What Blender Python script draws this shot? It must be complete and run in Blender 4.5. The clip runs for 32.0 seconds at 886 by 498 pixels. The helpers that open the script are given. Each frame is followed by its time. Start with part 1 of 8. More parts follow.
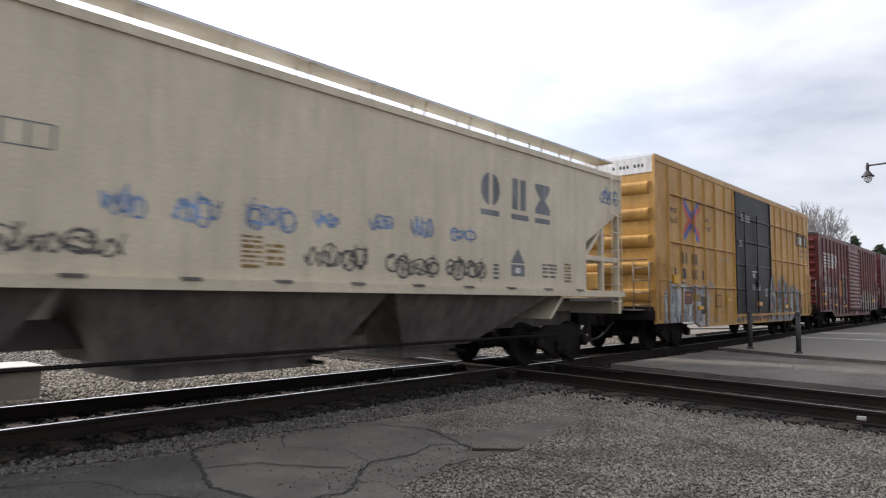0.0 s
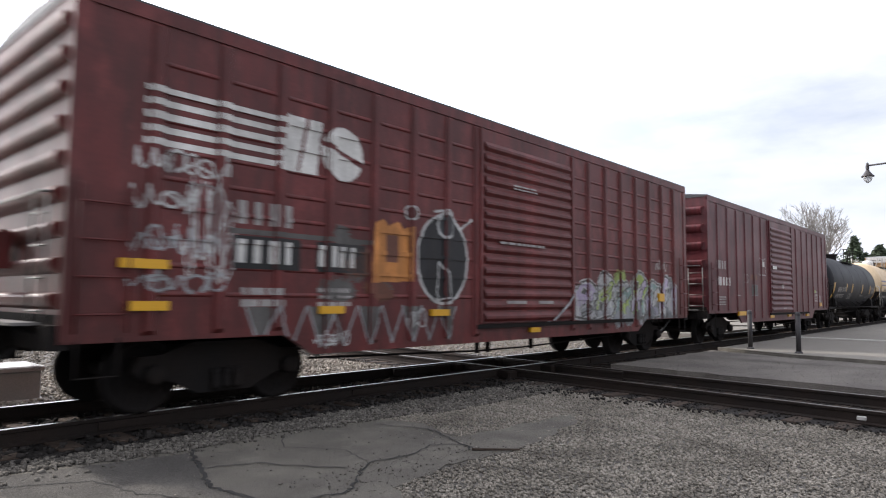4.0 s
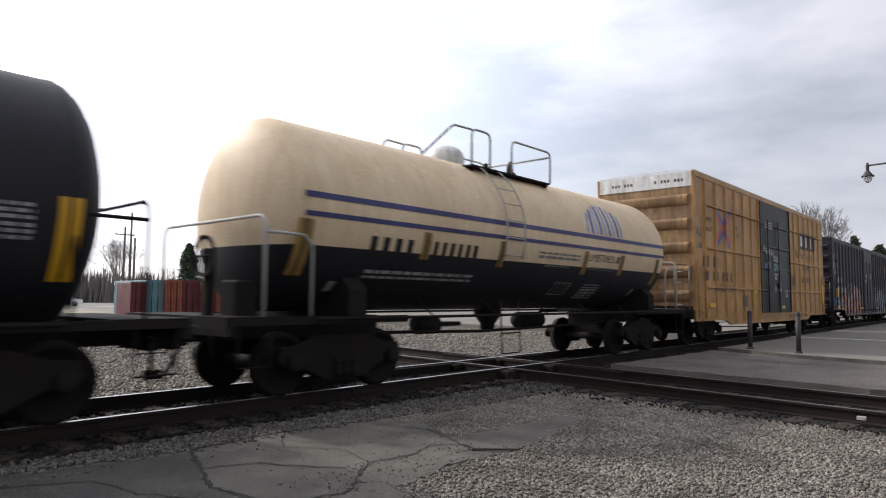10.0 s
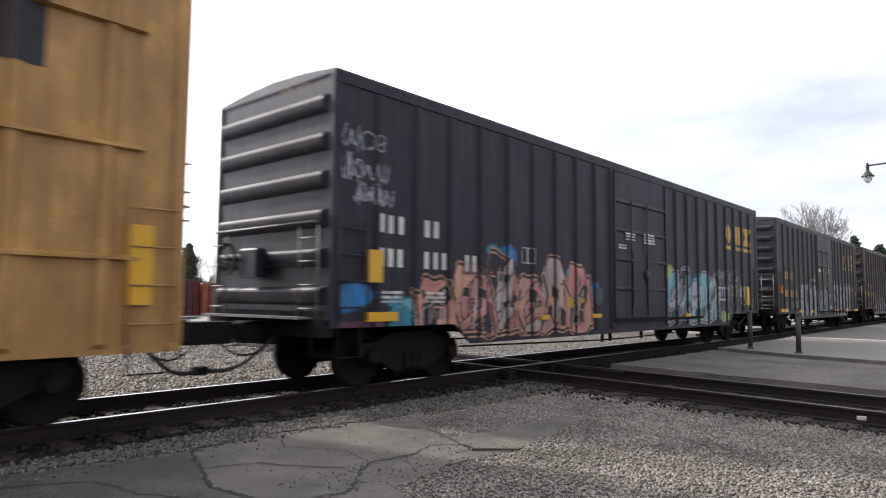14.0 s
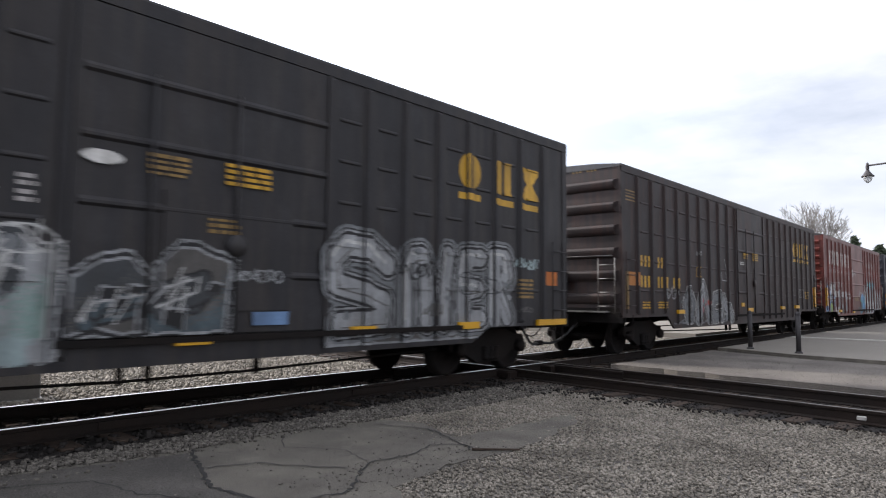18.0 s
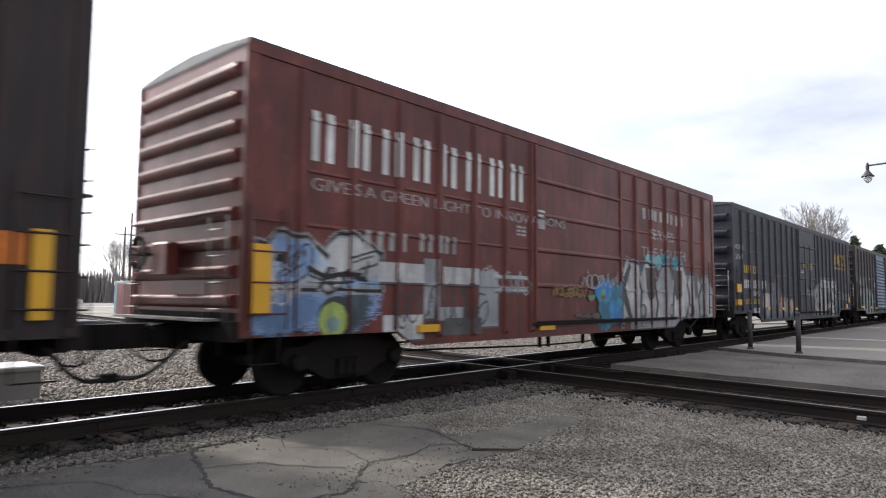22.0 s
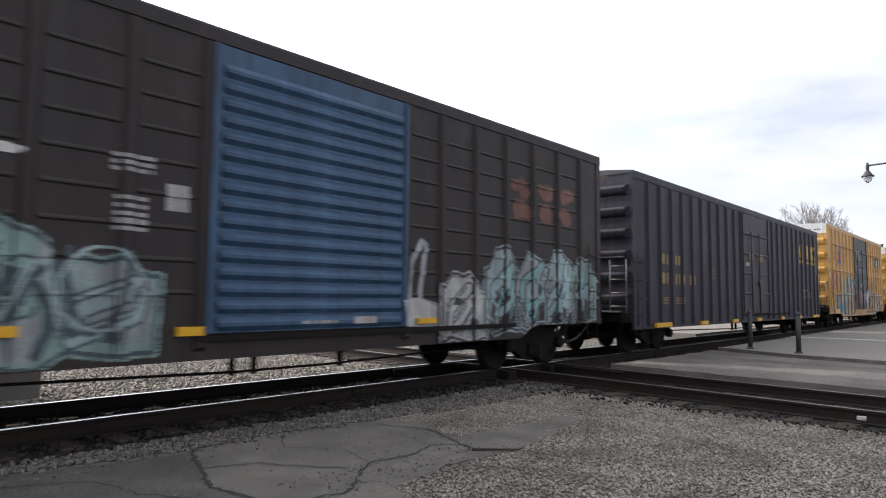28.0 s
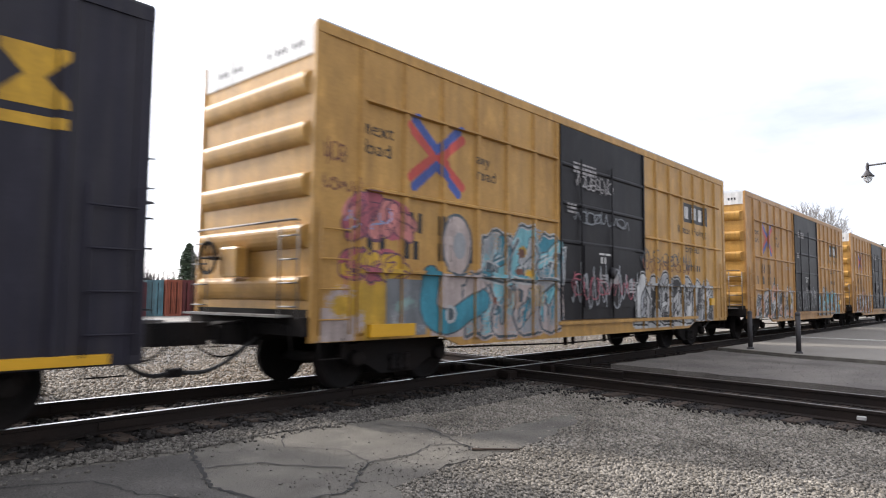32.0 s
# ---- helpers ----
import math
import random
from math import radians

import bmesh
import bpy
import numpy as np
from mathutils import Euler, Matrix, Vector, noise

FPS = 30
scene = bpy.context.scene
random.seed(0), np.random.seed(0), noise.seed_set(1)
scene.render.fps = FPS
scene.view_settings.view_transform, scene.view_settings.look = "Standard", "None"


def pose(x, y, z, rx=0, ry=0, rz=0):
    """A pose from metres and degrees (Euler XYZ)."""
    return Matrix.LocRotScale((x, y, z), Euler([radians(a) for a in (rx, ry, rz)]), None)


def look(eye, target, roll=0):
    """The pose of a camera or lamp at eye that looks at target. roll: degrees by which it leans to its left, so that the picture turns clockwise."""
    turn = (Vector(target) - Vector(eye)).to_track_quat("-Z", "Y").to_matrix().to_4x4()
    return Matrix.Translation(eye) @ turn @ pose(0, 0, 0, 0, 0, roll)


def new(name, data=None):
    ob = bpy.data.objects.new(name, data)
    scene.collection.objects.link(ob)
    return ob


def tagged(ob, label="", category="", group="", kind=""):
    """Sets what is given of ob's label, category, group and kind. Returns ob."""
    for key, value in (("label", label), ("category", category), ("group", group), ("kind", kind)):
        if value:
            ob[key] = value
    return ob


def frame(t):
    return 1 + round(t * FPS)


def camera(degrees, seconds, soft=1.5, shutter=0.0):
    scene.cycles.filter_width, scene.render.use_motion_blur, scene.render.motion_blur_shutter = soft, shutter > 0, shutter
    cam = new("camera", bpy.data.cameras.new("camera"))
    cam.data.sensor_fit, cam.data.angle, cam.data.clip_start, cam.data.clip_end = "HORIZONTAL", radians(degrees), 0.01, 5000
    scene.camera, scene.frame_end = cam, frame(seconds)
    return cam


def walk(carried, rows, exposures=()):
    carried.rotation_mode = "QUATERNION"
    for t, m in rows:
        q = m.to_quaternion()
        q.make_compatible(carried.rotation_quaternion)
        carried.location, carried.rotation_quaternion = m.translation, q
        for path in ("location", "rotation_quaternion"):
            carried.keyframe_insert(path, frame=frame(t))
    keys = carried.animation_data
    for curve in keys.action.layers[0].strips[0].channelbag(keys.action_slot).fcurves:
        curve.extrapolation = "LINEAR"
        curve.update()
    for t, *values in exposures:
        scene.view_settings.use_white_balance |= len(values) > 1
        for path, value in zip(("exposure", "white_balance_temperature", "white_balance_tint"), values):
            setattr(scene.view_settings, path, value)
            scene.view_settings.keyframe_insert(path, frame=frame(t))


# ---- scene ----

# camera: stands still beside the crossing, 1.34 m above the rail heads
EYE = (0.0, 0.0, 1.336)
cam = camera(68.48, 32.0, soft=1.12, shutter=0.35)
VIEW = look(EYE, (EYE[0] + 0.74435, EYE[1] + 0.66353, EYE[2] + 0.07535), 0.49)
walk(cam, [(0.0, VIEW), (32.0, VIEW)],
     [(0.0, -0.48), (1.0, -0.60), (2.0, -0.42), (3.0, -0.15), (7.8, -0.15), (9.0, -0.80), (10.0, -0.80), (11.0, -0.92), (12.0, -0.82), (13.0, -0.2), (14.0, -0.15), (17.0, -0.22), (20.0, -0.18), (31.0, -0.15), (32.0, 0.0)])

# ---- light: hazy sun from behind the train, bright cloudy sky
SUN_AZ, SUN_EL = -13.5, 36.0
world = bpy.data.worlds.new("sky")
scene.world = world
world.use_nodes = True
wn, wl = world.node_tree.nodes, world.node_tree.links
wn.clear()
sky = wn.new("ShaderNodeTexSky")
sky.sky_type, sky.sun_disc = "NISHITA", False
sky.sun_elevation, sky.sun_rotation = radians(SUN_EL), radians(SUN_AZ)
sky.air_density, sky.dust_density, sky.ozone_density = 1.0, 2.5, 1.5
wtex = wn.new("ShaderNodeTexCoord")
wmap = wn.new("ShaderNodeMapping")
wmap.inputs["Scale"].default_value = (1.0, 1.0, 3.2)
wmap.inputs["Rotation"].default_value = (0.25, 0.1, 0.4)
cloud = wn.new("ShaderNodeTexNoise")
cloud.inputs["Scale"].default_value, cloud.inputs["Detail"].default_value, cloud.inputs["Roughness"].default_value = 2.3, 7.0, 0.55
cramp = wn.new("ShaderNodeValToRGB")
cramp.color_ramp.elements[0].position, cramp.color_ramp.elements[0].color = 0.34, (0.48, 0.48, 0.48, 1)
cramp.color_ramp.elements[1].position, cramp.color_ramp.elements[1].color = 0.62, (1, 1, 1, 1)
cmix = wn.new("ShaderNodeMix")
cmix.data_type = "RGBA"
cmix.inputs["B"].default_value = (8.9, 9.1, 10.1, 1)
wbg = wn.new("ShaderNodeBackground")
wbg.inputs["Strength"].default_value = 0.15
wout = wn.new("ShaderNodeOutputWorld")
wl.new(wtex.outputs["Generated"], wmap.inputs["Vector"])
wl.new(wmap.outputs["Vector"], cloud.inputs["Vector"])
wl.new(cloud.outputs["Fac"], cramp.inputs["Fac"])
wl.new(cramp.outputs["Color"], cmix.inputs["Factor"])
wl.new(sky.outputs["Color"], cmix.inputs["A"])
# thin cloud glows round the hidden sun
_a, _e = radians(SUN_AZ), radians(SUN_EL)
sun_from = Vector((math.sin(_a) * math.cos(_e), math.cos(_a) * math.cos(_e), math.sin(_e)))
wdot = wn.new("ShaderNodeVectorMath")
wdot.operation = "DOT_PRODUCT"
wdot.inputs[1].default_value = sun_from
wglow = wn.new("ShaderNodeMapRange")
wglow.interpolation_type = "SMOOTHSTEP"
for _k, _v in zip(("From Min", "From Max", "To Min", "To Max"), (0.08, 1.0, 1.0, 2.8)):
    wglow.inputs[_k].default_value = _v
wmul = wn.new("ShaderNodeVectorMath")
wmul.operation = "SCALE"
wl.new(wtex.outputs["Generated"], wdot.inputs[0])
wl.new(wdot.outputs["Value"], wglow.inputs["Value"])
wl.new(cmix.outputs["Result"], wmul.inputs[0])
wl.new(wglow.outputs["Result"], wmul.inputs["Scale"])
wl.new(wmul.outputs["Vector"], wbg.inputs["Color"])
wl.new(wbg.outputs["Background"], wout.inputs["Surface"])

sun_data = bpy.data.lights.new("sun", "SUN")
sun_data.energy, sun_data.angle, sun_data.color = 5.0, radians(3.0), (1.0, 0.945, 0.89)
sun = new("sun", sun_data)
sun.matrix_world = look(sun_from * 60, (0, 0, 0))


# ---- materials
def surface(name, color, rough=0.7, metal=0.0, second=None, mix_scale=1.2, mix=0.5, grain=40.0, grain_amt=0.12, bump=0.15,
            streak=0.0, streak_color=(0.03, 0.026, 0.022), island=0.0, rnd=0.0, stretch=(1, 1, 1), spec=0.5, wear=0.0):
    """Paint, metal, stone and so on: base colour, a second tone in patches, fine grain with relief, and run-down dirt streaks."""
    m = bpy.data.materials.new(name)
    m.use_nodes = True
    n, l = m.node_tree.nodes, m.node_tree.links
    bsdf = n["Principled BSDF"]
    bsdf.inputs["Metallic"].default_value = metal
    bsdf.inputs["Specular IOR Level"].default_value = spec
    co = n.new("ShaderNodeTexCoord")
    mp = n.new("ShaderNodeMapping")
    mp.inputs["Scale"].default_value = stretch
    l.new(co.outputs["Object"], mp.inputs["Vector"])
    vec = mp.outputs["Vector"]
    big = n.new("ShaderNodeTexNoise")
    big.inputs["Scale"].default_value, big.inputs["Detail"].default_value = mix_scale, 6.0
    l.new(vec, big.inputs["Vector"])
    fine = n.new("ShaderNodeTexNoise")
    fine.inputs["Scale"].default_value, fine.inputs["Detail"].default_value = grain, 4.0
    l.new(vec, fine.inputs["Vector"])

    def ramp(src, lo, hi):
        r = n.new("ShaderNodeMapRange")
        r.inputs["From Min"].default_value, r.inputs["From Max"].default_value = lo, hi
        l.new(src, r.inputs["Value"])
        return r.outputs["Result"]

    def blend(a, b, fac, how="MIX"):
        x = n.new("ShaderNodeMix")
        x.data_type, x.blend_type = "RGBA", how
        for key, v in (("A", a), ("B", b)):
            if isinstance(v, tuple):
                x.inputs[key].default_value = (*v, 1)
            else:
                l.new(v, x.inputs[key])
        if isinstance(fac, float):
            x.inputs["Factor"].default_value = fac
        else:
            l.new(fac, x.inputs["Factor"])
        return x.outputs["Result"]

    def times(src, k):
        x = n.new("ShaderNodeMath")
        x.operation = "MULTIPLY"
        x.inputs[1].default_value = k
        l.new(src, x.inputs[0])
        return x.outputs[0]

    second = second or tuple(c * 0.6 for c in color)
    col = blend(color, second, times(ramp(big.outputs["Fac"], 0.40, 0.68), mix))
    if streak:
        sm = n.new("ShaderNodeMapping")
        sm.inputs["Scale"].default_value = (7.0, 7.0, 0.45)
        l.new(co.outputs["Object"], sm.inputs["Vector"])
        st = n.new("ShaderNodeTexNoise")
        st.inputs["Scale"].default_value, st.inputs["Detail"].default_value = 1.0, 5.0
        l.new(sm.outputs["Vector"], st.inputs["Vector"])
        col = blend(col, streak_color, times(ramp(st.outputs["Fac"], 0.44, 0.68), streak))
    if wear:
        wm = n.new("ShaderNodeMapping")
        wm.inputs["Scale"].default_value = (1.7, 1.7, 0.8)
        l.new(co.outputs["Object"], wm.inputs["Vector"])
        wt = n.new("ShaderNodeTexNoise")
        wt.inputs["Scale"].default_value, wt.inputs["Detail"].default_value, wt.inputs["Roughness"].default_value = 1.6, 9.0, 0.68
        l.new(wm.outputs["Vector"], wt.inputs["Vector"])
        col = blend(col, tuple(min(c * 1.7 + 0.012, 1.0) for c in color), times(ramp(wt.outputs["Fac"], 0.52, 0.72), wear))
        col = blend(col, tuple(c * 0.45 for c in color), times(ramp(wt.outputs["Fac"], 0.47, 0.30), wear))
    g = n.new("ShaderNodeMapRange")
    g.inputs["From Min"].default_value, g.inputs["From Max"].default_value = 0.3, 0.7
    g.inputs["To Min"].default_value, g.inputs["To Max"].default_value = 1 - grain_amt, 1 + grain_amt
    l.new(fine.outputs["Fac"], g.inputs["Value"])
    hsv = n.new("ShaderNodeHueSaturation")
    l.new(col, hsv.inputs["Color"])
    val = g.outputs["Result"]
    if island or rnd:
        if island:
            src = n.new("ShaderNodeNewGeometry").outputs["Random Per Island"]
        else:
            src = n.new("ShaderNodeObjectInfo").outputs["Random"]
        k = island or rnd
        v = n.new("ShaderNodeMapRange")
        v.inputs["To Min"].default_value, v.inputs["To Max"].default_value = 1 - k, 1 + k
        l.new(src, v.inputs["Value"])
        mul = n.new("ShaderNodeMath")
        mul.operation = "MULTIPLY"
        l.new(val, mul.inputs[0])
        l.new(v.outputs["Result"], mul.inputs[1])
        val = mul.outputs[0]
    l.new(val, hsv.inputs["Value"])
    l.new(hsv.outputs["Color"], bsdf.inputs["Base Color"])
    rr = n.new("ShaderNodeMapRange")
    rr.inputs["To Min"].default_value, rr.inputs["To Max"].default_value = max(rough - 0.12, 0.05), min(rough + 0.15, 1.0)
    l.new(big.outputs["Fac"], rr.inputs["Value"])
    l.new(rr.outputs["Result"], bsdf.inputs["Roughness"])
    if bump:
        bp = n.new("ShaderNodeBump")
        bp.inputs["Strength"].default_value, bp.inputs["Distance"].default_value = bump, 0.02
        l.new(fine.outputs["Fac"], bp.inputs["Height"])
        l.new(bp.outputs["Normal"], bsdf.inputs["Normal"])
    return m


def paint(name, color, streak=0.45, rough=0.45, spec=0.35, wear=0.5, **kw):
    return surface(name, color, rough=rough, streak=streak, grain=25, grain_amt=0.10, bump=0.05, mix_scale=0.9, mix=0.7, spec=spec, wear=wear, **kw)


